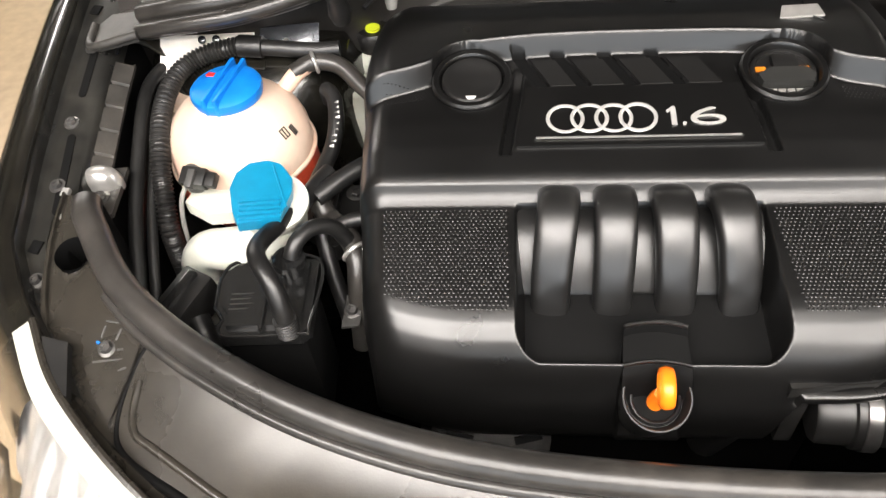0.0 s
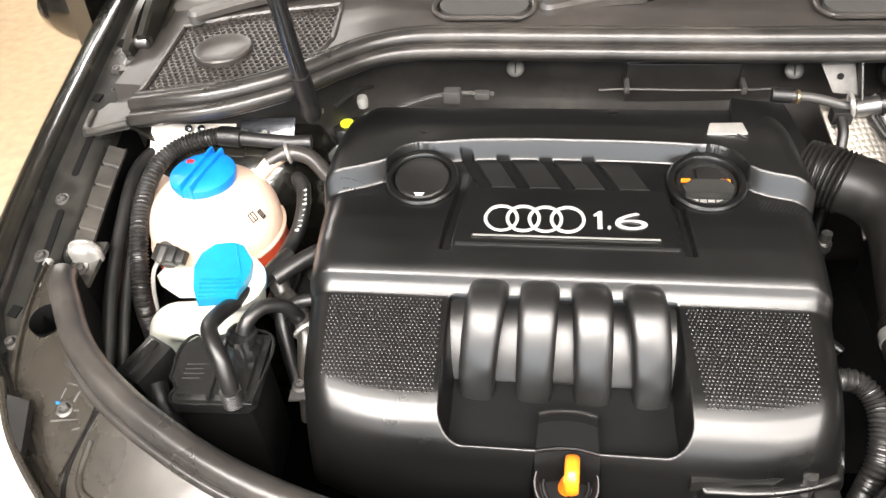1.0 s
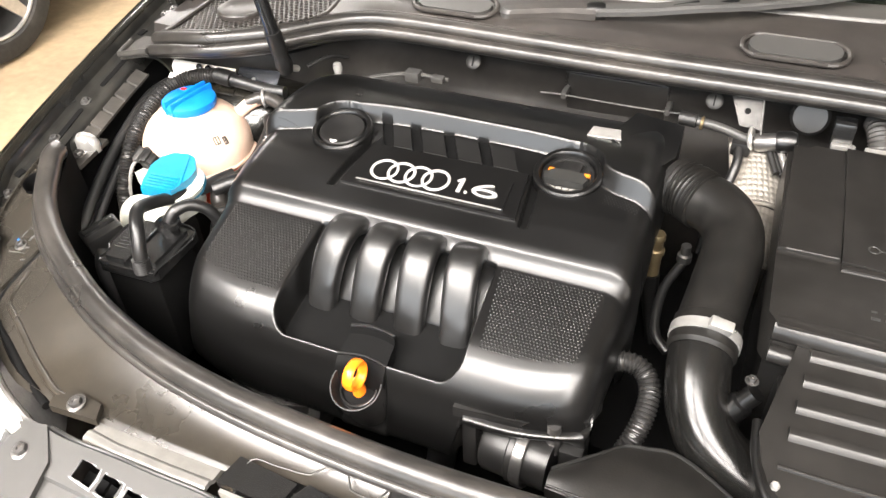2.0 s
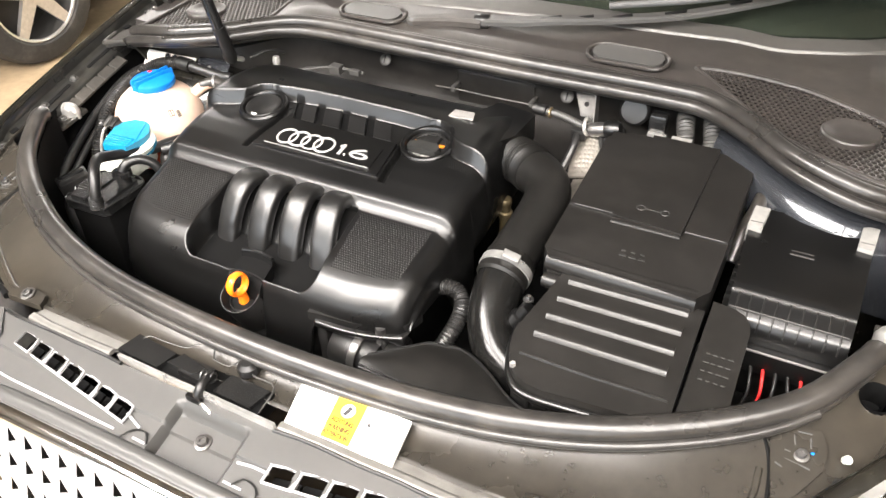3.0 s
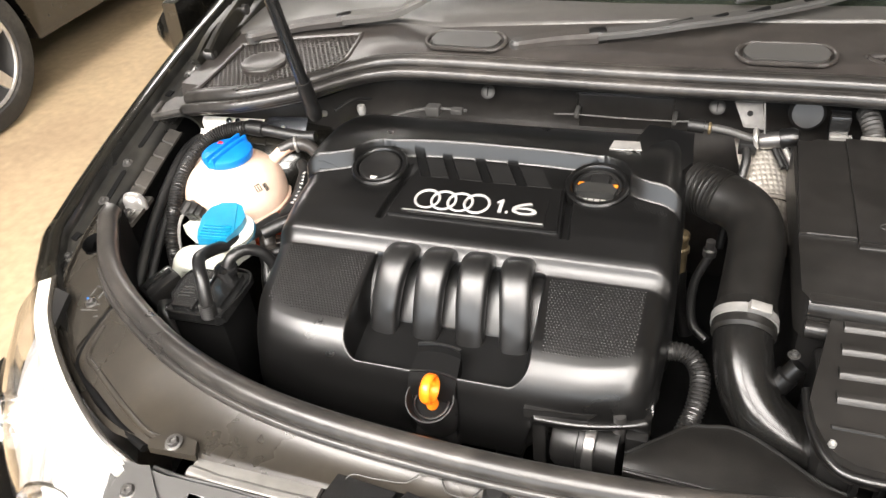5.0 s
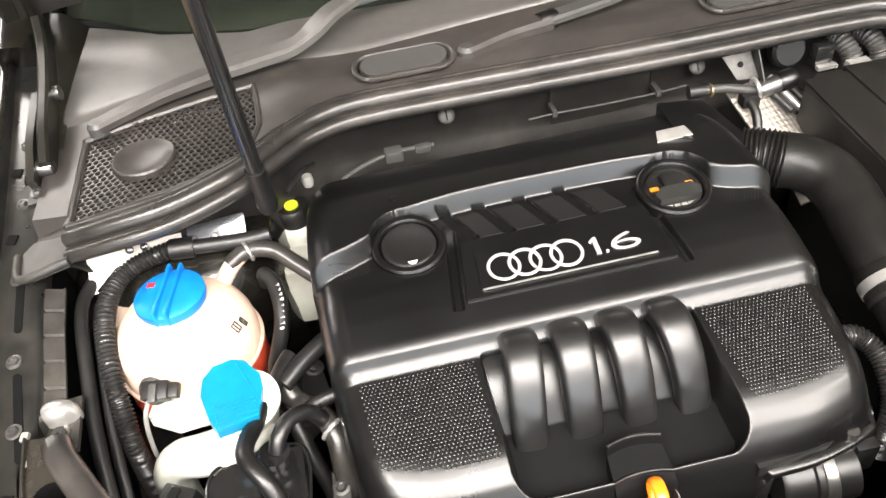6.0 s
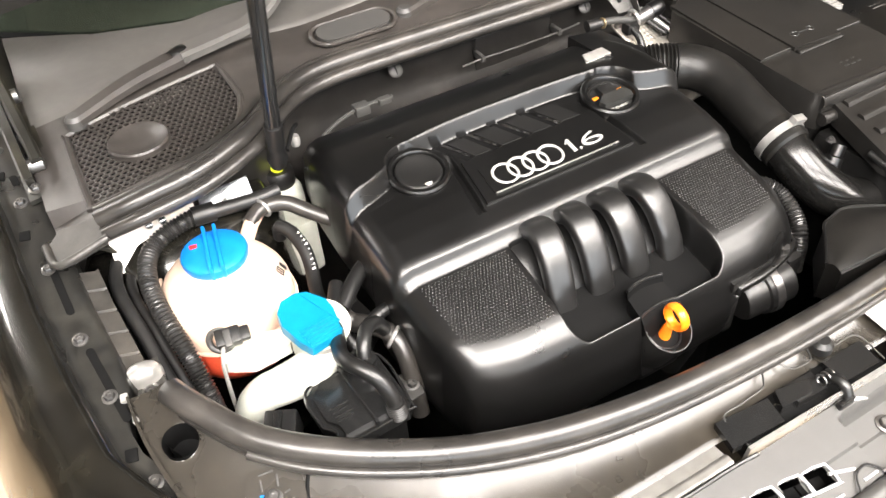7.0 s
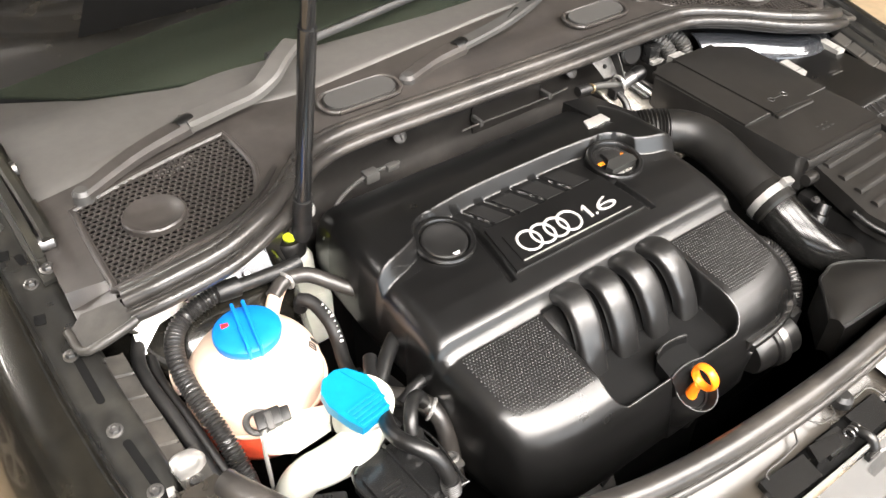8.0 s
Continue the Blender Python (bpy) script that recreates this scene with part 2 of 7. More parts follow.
def sheet(bm, fn, nu, nv, thick=None):
    """A curved sheet of fn(u, v); thick: a vector that gives it depth."""
    def grid(off):
        return [[bm.verts.new(Vector(fn(i / nu, j / nv)) + off) for i in range(nu + 1)] for j in range(nv + 1)]
    def skin(g):
        for j in range(nv):
            for i in range(nu):
                bm.faces.new((g[j][i], g[j][i + 1], g[j + 1][i + 1], g[j + 1][i]))
    top = grid(Vector((0, 0, 0)))
    skin(top)
    if thick is not None:
        low = grid(Vector(thick))
        skin(low)
        rim = lambda g: [*g[0], *[r[-1] for r in g[1:]], *g[-1][-2::-1], *[r[0] for r in g[-2:0:-1]]]
        a, b = rim(top), rim(low)
        for k in range(len(a)):
            j = (k + 1) % len(a)
            bm.faces.new((a[k], a[j], b[j], b[k]))
    return bm


def torus(bm, m, major, minor, segs=40, ring=10, flat=1.0):
    rows = []
    for i in range(segs):
        a = 2 * math.pi * i / segs
        rows.append([bm.verts.new(m @ Vector(((major + minor * math.cos(b)) * math.cos(a), (major + minor * math.cos(b)) * math.sin(a), flat * minor * math.sin(b)))) for b in (2 * math.pi * k / ring for k in range(ring))])
    for i in range(segs):
        for k in range(ring):
            j, l = (i + 1) % segs, (k + 1) % ring
            bm.faces.new((rows[i][k], rows[j][k], rows[j][l], rows[i][l]))
    return bm


def along(direction, at=(0, 0, 0)):
    """The pose whose z axis points along a direction."""
    return Matrix.Translation(at) @ Vector(direction).to_track_quat("Z", "Y").to_matrix().to_4x4()


def interp(x, table):
    xs, ys = zip(*table)
    return float(np.interp(x, xs, ys))


def step01(x, a, b):
    t = min(1, max(0, (x - a) / (b - a)))
    return t * t * (3 - 2 * t)


def bolt(bm, at, normal=(0, 0, 1), r=0.008, washer=True):
    m = along(normal, at)
    if washer:
        lathe(bm, [(0, 0), (r * 1.5, 0), (r * 1.5, 0.0015), (r * 1.05, 0.0022), (r, 0.0022)], m, 18)
    lathe(bm, [(r, 0.001), (r, 0.005), (r * 0.85, 0.0062), (r * 0.45, 0.0062), (r * 0.4, 0.004), (0, 0.004)], m, 6)
    return bm


def hex_mesh(bm, inside, place, pitch, wall, depth, x0, x1, y0, y1, skip=None):
    """A perforated plate of hexagonal holes over the region inside(x, y), laid on place(x, y, drop)."""
    dx, dy = pitch, pitch * 0.866
    j = 0
    y = y0
    while y < y1:
        x = x0 + (dx / 2 if j % 2 else 0)
        while x < x1:
            if inside(x, y) and not (skip and skip(x, y)):
                outer = [(x + pitch * 0.5774 * math.sin(k * math.pi / 3), y + pitch * 0.5774 * math.cos(k * math.pi / 3)) for k in range(6)]
                f = 1 - wall
                inner = [(x + (a - x) * f, y + (b - y) * f) for a, b in outer]
                o = [bm.verts.new(place(a, b, 0)) for a, b in outer]
                n = [bm.verts.new(place(a, b, 0)) for a, b in inner]
                d = [bm.verts.new(place(a, b, depth)) for a, b in inner]
                for k in range(6):
                    l = (k + 1) % 6
                    bm.faces.new((o[k], o[l], n[l], n[k]))
                    bm.faces.new((n[k], n[l], d[l], d[k]))
            x += dx
        y += dy
        j += 1
    return bm


# ---- the garage ----
DAY, TUBE = 330.0, 145.0


def garage():
    floor = part("floor", box(B(), (-9, -9, -0.2), (7, 8, 0), 0), FLOOR)
    tagged(floor, "warm beige worn concrete garage floor", "floor", kind="structure")
    for name, lo, hi, mat in (("wall_north", (-9, 8, 0), (7, 8.2, 3.2), WALL_GREEN), ("wall_west", (-9.2, -7, 0), (-9, 8, 3.2), WALL), ("wall_east", (7, -7, 0), (7.2, 8, 3.2), WALL)):
        tagged(part(name, box(B(), lo, hi, 0), mat), "plain painted garage wall", "wall", kind="structure")
    tagged(part("wall_south", box(box(box(B(), (-9, -4.9, 0), (-4.2, -4.7, 3.2), 0), (2.8, -4.9, 0), (7, -4.7, 3.2), 0), (-4.2, -4.9, 2.6), (2.8, -4.7, 3.2), 0), WALL), "painted garage wall with a wide open doorway", "wall", kind="structure")
    frame_bm = box(box(box(B(), (-4.2, -4.68, 0), (-4.1, -4.66, 2.6), 0.01), (2.7, -4.68, 0), (2.8, -4.66, 2.6), 0.01), (-4.2, -4.68, 2.5), (2.8, -4.66, 2.6), 0.01)
    tagged(part("door_1", frame_bm, CLIP), "open garage doorway with a grey frame", "door", kind="structure")
    day = bpy.data.lights.new("daylight", "AREA")
    day.shape, day.size, day.size_y, day.energy, day.color = "RECTANGLE", 6.7, 2.5, DAY, (0.90, 0.95, 1.0)
    sky = new("daylight", day)
    sky.matrix_world = look((-0.7, -4.72, 1.27), (-0.7, 0, 1.27))
    tagged(part("ceiling", box(B(), (-9, -7, 3.2), (7, 8, 3.4), 0), CEIL), "plain pale garage ceiling", "ceiling", kind="structure")


# the unseen lamp at (3.0, -3.55) is added to brighten the runners
LAMPS = [(-1.5, -1.05, 1.25), (0.3, -1.05, 1.0), (2.1, -1.05, 0.55), (-1.5, -2.30, 1.25), (0.3, -2.30, 1.0), (2.1, -2.30, 0.8), (3.0, -3.55, 1.1), (-2.3, 3.7, 0.45), (-4.6, 4.0, 0.9), (-2.0, 6.2, 1.1), (2.0, 6.2, 1.1)]


def ceiling_lamps():
    for x, y, k in LAMPS:
        lamp = thing("ceiling_lamp", "broad white fluorescent ceiling lamp, switched on", "lamp", "lamps on the ceiling")
        part("housing", box(B(), (-0.83, -0.50, 3.14), (0.83, 0.50, 3.2), 0.01), WHITE, lamp)
        part("diffuser", box(B(), (-0.80, -0.475, 3.115), (0.80, 0.475, 3.139), 0.008), GLOW, lamp)
        lamp.location = (x, y, 0)
        data = bpy.data.lights.new("tube_light", "AREA")
        data.shape, data.size, data.size_y = "RECTANGLE", 1.60, 0.95
        data.energy, data.color = TUBE * k, (1.0, 0.942, 0.905)
        light = new("tube_light", data)
        light.location = (x, y, 3.11)


garage()
ceiling_lamps()

# ---- the car's body round the bay ----
SEAL_HALF = [(0, 0.282), (0.1, 0.284), (0.19, 0.289), (0.26, 0.297), (0.32, 0.308), (0.38, 0.324), (0.436, 0.344), (0.49, 0.370), (0.54, 0.400), (0.576, 0.425), (0.61, 0.460), (0.645, 0.517), (0.658, 0.56)]
REAR_SEAL = [(-0.71, 0.778, 0.870), (-0.65, 0.766, 0.893), (-0.60, 0.755, 0.906), (-0.53, 0.757, 0.915), (-0.455, 0.790, 0.920), (-0.405, 0.835, 0.921), (-0.36, 0.868, 0.921), (-0.29, 0.883, 0.921), (-0.1, 0.880, 0.921), (0.1, 0.877, 0.921), (0.32, 0.878, 0.921), (0.385, 0.868, 0.921), (0.45, 0.822, 0.920), (0.51, 0.768, 0.916), (0.585, 0.735, 0.908), (0.65, 0.744, 0.893), (0.71, 0.764, 0.872)]
FENDER_EDGE = [(0.30, 0.585, 0.772), (0.36, 0.628, 0.786), (0.44, 0.692, 0.806), (0.50, 0.724, 0.820), (0.60, 0.739, 0.839), (0.70, 0.748, 0.860), (0.80, 0.752, 0.882), (0.90, 0.757, 0.901), (1.0, 0.766, 0.915), (1.3, 0.80, 0.945), (2.4, 0.84, 0.965)]


LIP = [(0, 0.7490), (0.05, 0.7510), (0.12, 0.7521), (0.30, 0.7521), (0.38, 0.7510), (0.46, 0.7480), (1.0, 0.7466)]


def seal_z(y):
    return 0.82 + 0.25 * (y - 0.45)


def seal_front(x):
    return interp(abs(x), SEAL_HALF)


def fender_edge(y):
    return interp(y, [(a, b) for a, b, c in FENDER_EDGE]), interp(y, [(a, c) for a, b, c in FENDER_EDGE])


def rear_y(x):
    return interp(x, [(a, b) for a, b, c in REAR_SEAL])


def rear_z(x):
    return interp(x, [(a, c) for a, b, c in REAR_SEAL])


SCREEN = [(-0.75, 1.31), (-0.66, 1.245), (-0.567, 1.168), (-0.435, 1.122), (-0.30, 1.114), (0, 1.105), (0.30, 1.114), (0.435, 1.122), (0.567, 1.168), (0.66, 1.245), (0.75, 1.31)]


def cowl_z(x, y):
    side = step01(abs(x), 0.36, 0.46)
    mid = 0.912 + 0.010 * step01(y, 0.90, 0.95) + 0.006 * step01(y, 0.97, 1.08)
    out = 0.902 + 0.018 * step01(y, 0.80, 1.10) - 0.10 * max(0, abs(x) - 0.58)
    return mid * (1 - side) + out * side


def car_body():
    car = thing("car", "dark blue-black car with its bonnet open, parked indoors", "car", at=(0, 1.5, 0))
    # front panel between the seal and the grille
    rim = [(-0.691, 0.560), (-0.690, 0.505), (-0.673, 0.425), (-0.630, 0.354), (-0.564, 0.298), (-0.488, 0.252), (-0.41, 0.238), (-0.2, 0.236), (0, 0.236), (0.2, 0.235), (0.34, 0.234), (0.41, 0.238), (0.488, 0.252), (0.564, 0.298), (0.630, 0.354), (0.673, 0.425), (0.690, 0.505), (0.691, 0.560)]
    inner = [Vector((x, seal_front(x) + 0.01, seal_z(seal_front(x)) - 0.012)) for x in (-0.652, -0.635, -0.60, -0.56, -0.50, -0.45, -0.40, -0.2, 0, 0.2, 0.33, 0.40, 0.45, 0.50, 0.56, 0.60, 0.635, 0.652)]
    outer = [Vector((x, y, seal_z(y) - 0.012 - (0.012 if abs(x) < 0.45 else 0.018))) for x, y in rim]
    a, b = smooth_path(inner, 0.02), smooth_path(outer, 0.02)

    def pick(line, u):
        f = u * (len(line) - 1)
        i = min(int(f), len(line) - 2)
        return line[i].lerp(line[i + 1], f - i)

    def panel(u, v):
        p = pick(a, u).lerp(pick(b, u), v)
        p.z += -0.006 * math.sin(math.pi * min(1, v * 1.15)) * (1.0 - 0.6 * step01(abs(p.x), 0.42, 0.56)) + (0.005 if v > 0.93 else 0)
        return p

    bm = sheet(B(), panel, 460, 64)
    hole_z = {}
    for side in (-1, 1):
        c = Vector((side * 0.658, 0.490))
        near = [f for f in bm.faces if (f.calc_center_median().xy - c).length < 0.0165]
        bmesh.ops.delete(bm, geom=near, context="FACES")
        edge = [v for v in bm.verts if v.is_boundary and 1e-4 < (v.co.xy - c).length < 0.0225]
        for v in edge:
            d = (v.co.xy - c).normalized() * 0.0175
            v.co.x, v.co.y = c.x + d.x, c.y + d.y
        hole_z[side] = sum(v.co.z for v in edge) / max(1, len(edge))
    spots = [v.co.copy() for v in bm.verts]

    def panel_z(x, y):
        return min(spots, key=lambda p: (p.x - x) ** 2 + (p.y - y) ** 2).z
    front = part("front_panel", bm, PANEL, car, "grey-brown plastic panel along the front of the bay")
    for side in (-1, 1):
        c = (side * 0.658, 0.490, hole_z[side])
        part("buffer_hole", lathe(B(), [(0.0180, 0.004), (0.0172, 0.002), (0.0168, -0.035), (0, -0.035)], Matrix.Translation(c) @ pose(0, 0, 0, 14, 0, 0), 36), DARK, front)
        gap = [(0.560, 0.408), (0.572, 0.385), (0.579, 0.350), (0.575, 0.321), (0.555, 0.3015), (0.523, 0.2850), (0.468, 0.2560), (0.414, 0.2330)]
        part("panel_gap", tube(B(), [(side * x, y, panel_z(side * x, y) - 0.0008) for x, y in gap], lambda s: 0.0022 + 0.0026 * step01(s, 0.25, 0.5), 10), DARK, front, "black gap between panel and headlight")
        fold = [(0.566, 0.372), (0.5665, 0.345), (0.561, 0.3285), (0.545, 0.3185), (0.520, 0.3040), (0.470, 0.2760), (0.425, 0.2540), (0.405, 0.2500)]
        part("panel_fold", tube(B(), [(side * x, y, panel_z(side * x, y) - 0.0012) for x, y in fold], 0.0042, 12), PANEL, front)
        lug = [(0.343, 0.2330), (0.353, 0.2520), (0.390, 0.2570), (0.408, 0.2400), (0.404, 0.2300)]
        part("lug", prism(B(), [(side * x, y, panel_z(side * x, y) - 0.002) for x, y in lug], (0, 0, 0.0105), 0.0028, 3), PANEL, front)
        part("screw", bolt(B(), (side * 0.376, 0.2420, panel_z(side * 0.376, 0.242) + 0.0080), (0, -0.2, 1), 0.0070), DULL, front)
        # crossmember corner bracket with its screw
        at = lambda x, y, d=0: Vector((side * x, y, panel_z(side * x, y) + d))
        plate = [(0.568, 0.4035), (0.591, 0.4225), (0.614, 0.4290), (0.624, 0.4120), (0.623, 0.3900), (0.606, 0.3600), (0.585, 0.3330)]
        br = part("corner_bracket", prism(B(), [at(x, y, 0.0005) for x, y in plate], (0, 0, 0.0038), 0.0012, 2), PANEL, front)
        part("screw", bolt(B(), at(0.600, 0.3975, 0.0045), (0, -0.25, 1), 0.0056), DULL, br)
        part("washer", torus(B(), Matrix.Translation(at(0.600, 0.3975, 0.0046)) @ pose(0, 0, 0, 14, 0, 0), 0.0090, 0.0010, 28, 6), PANEL, br)
        part("plug", lathe(B(), [(0.0022, 0), (0.0022, 0.0010), (0, 0.0012)], Matrix.Translation(at(0.610, 0.4035, 0.0044)), 16), BLUE, br)
        for p, q in (((0.592, 0.4185), (0.606, 0.4215)), ((0.590, 0.4140), (0.593, 0.4040)), ((0.606, 0.4170), (0.608, 0.4070)), ((0.583, 0.3880), (0.611, 0.3860)), ((0.584, 0.3960), (0.590, 0.3960)), ((0.578, 0.3800), (0.586, 0.3780))):
            part("rib", tube(B(), [at(*p, 0.0046), at((p[0] + q[0]) / 2, (p[1] + q[1]) / 2, 0.0048), at(*q, 0.0046)], 0.0011, 8), PLASTIC_GREY, br)
    for x0, x1 in ((-0.345, -0.192), (0.072, 0.345)):
        def lip(u, v):
            x = x0 + (x1 - x0) * u
            y = 0.2085 + 0.0310 * v + 0.004 * step01(abs(x), 0.30, 0.345)
            return (x, y, interp(v, LIP) + 0.0005 * math.sin(60 * x))
        part("panel_lip", sheet(B(), lip, 40, 30, (0, 0, -0.006)), PALE_LIP, front, "pale rolled front lip of the panel")
    # the bay: front drop, floor and inner wings, shade put into their black; bulkhead
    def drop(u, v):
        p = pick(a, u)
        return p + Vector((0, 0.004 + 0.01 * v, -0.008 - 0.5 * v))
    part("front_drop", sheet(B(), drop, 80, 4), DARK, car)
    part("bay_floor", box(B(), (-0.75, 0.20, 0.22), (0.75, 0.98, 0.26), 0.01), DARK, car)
    back = smooth_path([(x, y + 0.046, z - 0.012) for x, y, z in REAR_SEAL], 0.02)

    def bulk(u, v):
        p = pick(back, u)
        return p + Vector((0, -0.012 * step01(v, 0.16, 0.2), -0.60 * v))
    bulkhead = part("bulkhead", sheet(B(), bulk, 140, 40, (0, 0.01, 0)), BULK, car, "black bulkhead panel behind the engine")
    for x, cy in ((-0.194, 0.9135), (0.154, 0.911)):
        bm = lathe(B(), [(0, 0.0022), (0.006, 0.0022), (0.010, 0.0012), (0.0115, 0)], along((0, -0.8, 0.6), (x, cy, 0.859)), 20)
        part("clip", bm, PLASTIC_GREY, bulkhead, "grey plastic push clip")
        q = along((0, -0.8, 0.6), (x, cy, 0.859))
        part("clip_slot", box(B(), (-0.001, -0.007, 0.0018), (0.001, 0.007, 0.0027), 0, q), DARK, bulkhead)
    part("trim_panel", box(B(), (-0.050, 0.9205, 0.805), (0.092, 0.928, 0.862), 0.002), BULK, bulkhead)
    part("trim_edge", tube(B(), [(-0.052, 0.9200, 0.836), (-0.052, 0.9200, 0.858), (-0.048, 0.9200, 0.864), (0.02, 0.9200, 0.865), (0.088, 0.9200, 0.864), (0.093, 0.9200, 0.856), (0.093, 0.9200, 0.840)], 0.0010, 8), BULK, bulkhead)
    part("wire_rod", tube(B(), [(-0.085, 0.902, 0.834), (-0.050, 0.900, 0.837), (0.026, 0.900, 0.836), (0.098, 0.900, 0.837), (0.135, 0.898, 0.841)], 0.0015, 8), DULL, bulkhead)
    for x in (-0.050, 0.096):
        part("rod_clip", box(B(), (x - 0.0035, 0.896, 0.832), (x + 0.0035, 0.924, 0.842), 0.0015), PLASTIC_GREY, bulkhead)
    for side in (-1, 1):
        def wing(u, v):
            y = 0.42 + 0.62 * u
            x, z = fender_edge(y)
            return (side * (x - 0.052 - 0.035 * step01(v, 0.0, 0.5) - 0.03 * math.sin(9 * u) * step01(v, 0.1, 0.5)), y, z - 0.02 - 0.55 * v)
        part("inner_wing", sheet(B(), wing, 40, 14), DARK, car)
        # wing panel with its screwed flange
        def fender(u, v):
            y = 0.355 + 1.9 * u * u if u > 0 else 0.355
            x, z = fender_edge(y)
            rows = [(-0.060, -0.036), (-0.056, -0.022), (-0.050, -0.019), (-0.030, -0.018), (-0.016, -0.019), (-0.010, -0.016), (-0.007, -0.004), (-0.004, 0.0), (0.002, 0.0015), (0.012, -0.001), (0.03, -0.010), (0.045, -0.023), (0.060, -0.044), (0.082, -0.080), (0.108, -0.135), (0.126, -0.22), (0.128, -0.40)]
            f = v * (len(rows) - 1)
            i = min(int(f), len(rows) - 2)
            t = f - i
            dx = rows[i][0] * (1 - t) + rows[i + 1][0] * t
            dz = rows[i][1] * (1 - t) + rows[i + 1][1] * t
            if dx > 0.03:
                dx = 0.03 + (dx - 0.03) * (1.0 - 0.30 * step01(y, 0.95, 1.5))
            if dx < -0.030:
                dx = -0.030 + (dx + 0.030) * step01(y, 0.52, 0.60)
            return (side * (x + dx), y, z + dz)
        wingp = part("wing", sheet(B(), lambda u, v: fender(u, 0.40 + 0.60 * v), 90, 22), PAINT, car, "glossy dark wing panel")
        part("wing_flange", sheet(B(), lambda u, v: fender(u, 0.40 * v), 90, 14), FLANGE, wingp, "dark flange with bright screws")
        def hinge(u, v):
            y = 0.775 + 0.50 * u
            x, z = fender_edge(y)
            return (side * (x - 0.055 - 0.055 * v), y, z - 0.022 + 0.014 * math.sin(math.pi * v) - 0.03 * v + 0.02 * u)
        part("hinge_rail", sheet(B(), hinge, 30, 12, (0, 0, -0.006)), PAINT_DUSTY, car, "dusty dark brown rail beside the scuttle")
        bm = B()
        for k, y in enumerate((0.468, 0.575, 0.655, 0.76, 0.873, 0.98)):
            x, z = fender_edge(y)
            part("screw", bolt(B(), (side * (x - (0.030 if y > 0.5 else 0.014)), y, z - 0.0185), (0, -0.2, 1), 0.0056), DULL, wingp)
        for y in (0.504, 0.82, 0.93):
            x, z = fender_edge(y)
            part("square_hole", box(B(), (-0.006, -0.007, 0), (0.006, 0.007, 0.0035), 0.0008, Matrix.Translation((side * (x - 0.020), y, z - 0.0200)) @ pose(0, 0, 0, 12, 0, side * 12)), DARK, wingp)
        for y0, y1 in ((0.540, 0.640), (0.690, 0.756), (0.905, 0.925)):
            rim = []
            for k in range(24):
                a = 2 * math.pi * k / 24
                y = (y0 + y1) / 2 + (y1 - y0 - 0.009) / 2 * (1 if math.cos(a) > 0 else -1) + 0.0045 * math.cos(a)
                x, z = fender_edge(y)
                rim.append((side * (x - 0.0335 + 0.0045 * math.sin(a)), y, z - 0.0190))
            part("long_slot", prism(B(), rim, (0, 0, 0.0014), 0.0004), DARK, wingp)
        for y in (0.566, 0.538):
            x, z = fender_edge(y)
            part("white_clip", box(B(), (-0.004, -0.005, 0), (0.004, 0.005, 0.006), 0.0015, Matrix.Translation((side * (x - 0.041), y, z - 0.020)) @ pose(0, 0, 0, 10, 0, side * 8)), CLIP, wingp)
        # pressed inner ledge, with long pressings
        def ledge(u, v):
            y = 0.590 + 0.16 * u
            x, z = fender_edge(y)
            n = -0.0030 * step01(math.cos(u * 31.4), 0.93, 0.975)
            return (side * (x - 0.046 - 0.031 * v), y, z - 0.022 - 0.010 * v + (n if 0.08 < v < 0.95 else 0))
        part("ledge", sheet(B(), ledge, 120, 10, (0, 0, -0.004)), LEDGE, car, "dusty painted metal ledge")
        # strut tower
        tower = Matrix.Translation((side * 0.565, 0.845, 0.70))
        prof = [(0.150, -0.25), (0.145, 0.0), (0.135, 0.08), (0.118, 0.115), (0.09, 0.13), (0.05, 0.135), (0.045, 0.128), (0, 0.126)]
        part("strut_tower", lathe(B(), prof, tower, 40), PAINT, car, "glossy painted strut tower")
    for side in (-1, 1):
        back_by = 0.062 if side < 0 else 0.0
        top = smooth_path([(side * s, y + back_by, z) for s, y, z in ((0.405, 0.866, 0.876), (0.46, 0.828, 0.876), (0.53, 0.776, 0.872), (0.59, 0.756, 0.865), (0.64, 0.762, 0.854), (0.69, 0.776, 0.838))], 0.01)
        def rail(u, v):
            p = pick(top, u)
            return p + Vector((-side * 0.006 * v, (0.3 if side < 0 else 1.0) * interp(v, RAIL_Y), interp(v, RAIL_Z)))
        part("inner_panel", sheet(B(), rail, 60, 16, (0, 0.006, 0)), INNER, car, "glossy dark painted inner panel")
        for s in (0.585, 0.602):
            part("rivet", lathe(B(), [(0.005, 0), (0.0045, 0.002), (0, 0.003)], along((0, -0.8, 0.6), (side * s, 0.728 if side > 0 else 0.786, 0.845)), 12), INNER, car)
    # wheel arches below, front apron, and the floor pan that hides the ground
    part("underbody", box(B(), (-0.80, 0.25, 0.16), (0.80, 3.2, 0.24), 0.02), DARK, car)
    # scuttle
    def scuttle(u, v):
        x = -0.70 + 1.40 * u
        y0, y1 = rear_y(x) + 0.010, interp(x, SCREEN)
        y = y0 + (y1 - y0) * v
        return (x, y, max(cowl_z(x, y), 0) if v > 0.05 else min(cowl_z(x, y), rear_z(x) - 0.004))
    bm = sheet(B(), scuttle, 240, 60)
    gone = [f for f in bm.faces if in_grille(*f.calc_center_median().xy)]
    bmesh.ops.delete(bm, geom=gone, context="FACES")
    def foot(u, v):
        x = -0.685 + 1.37 * u
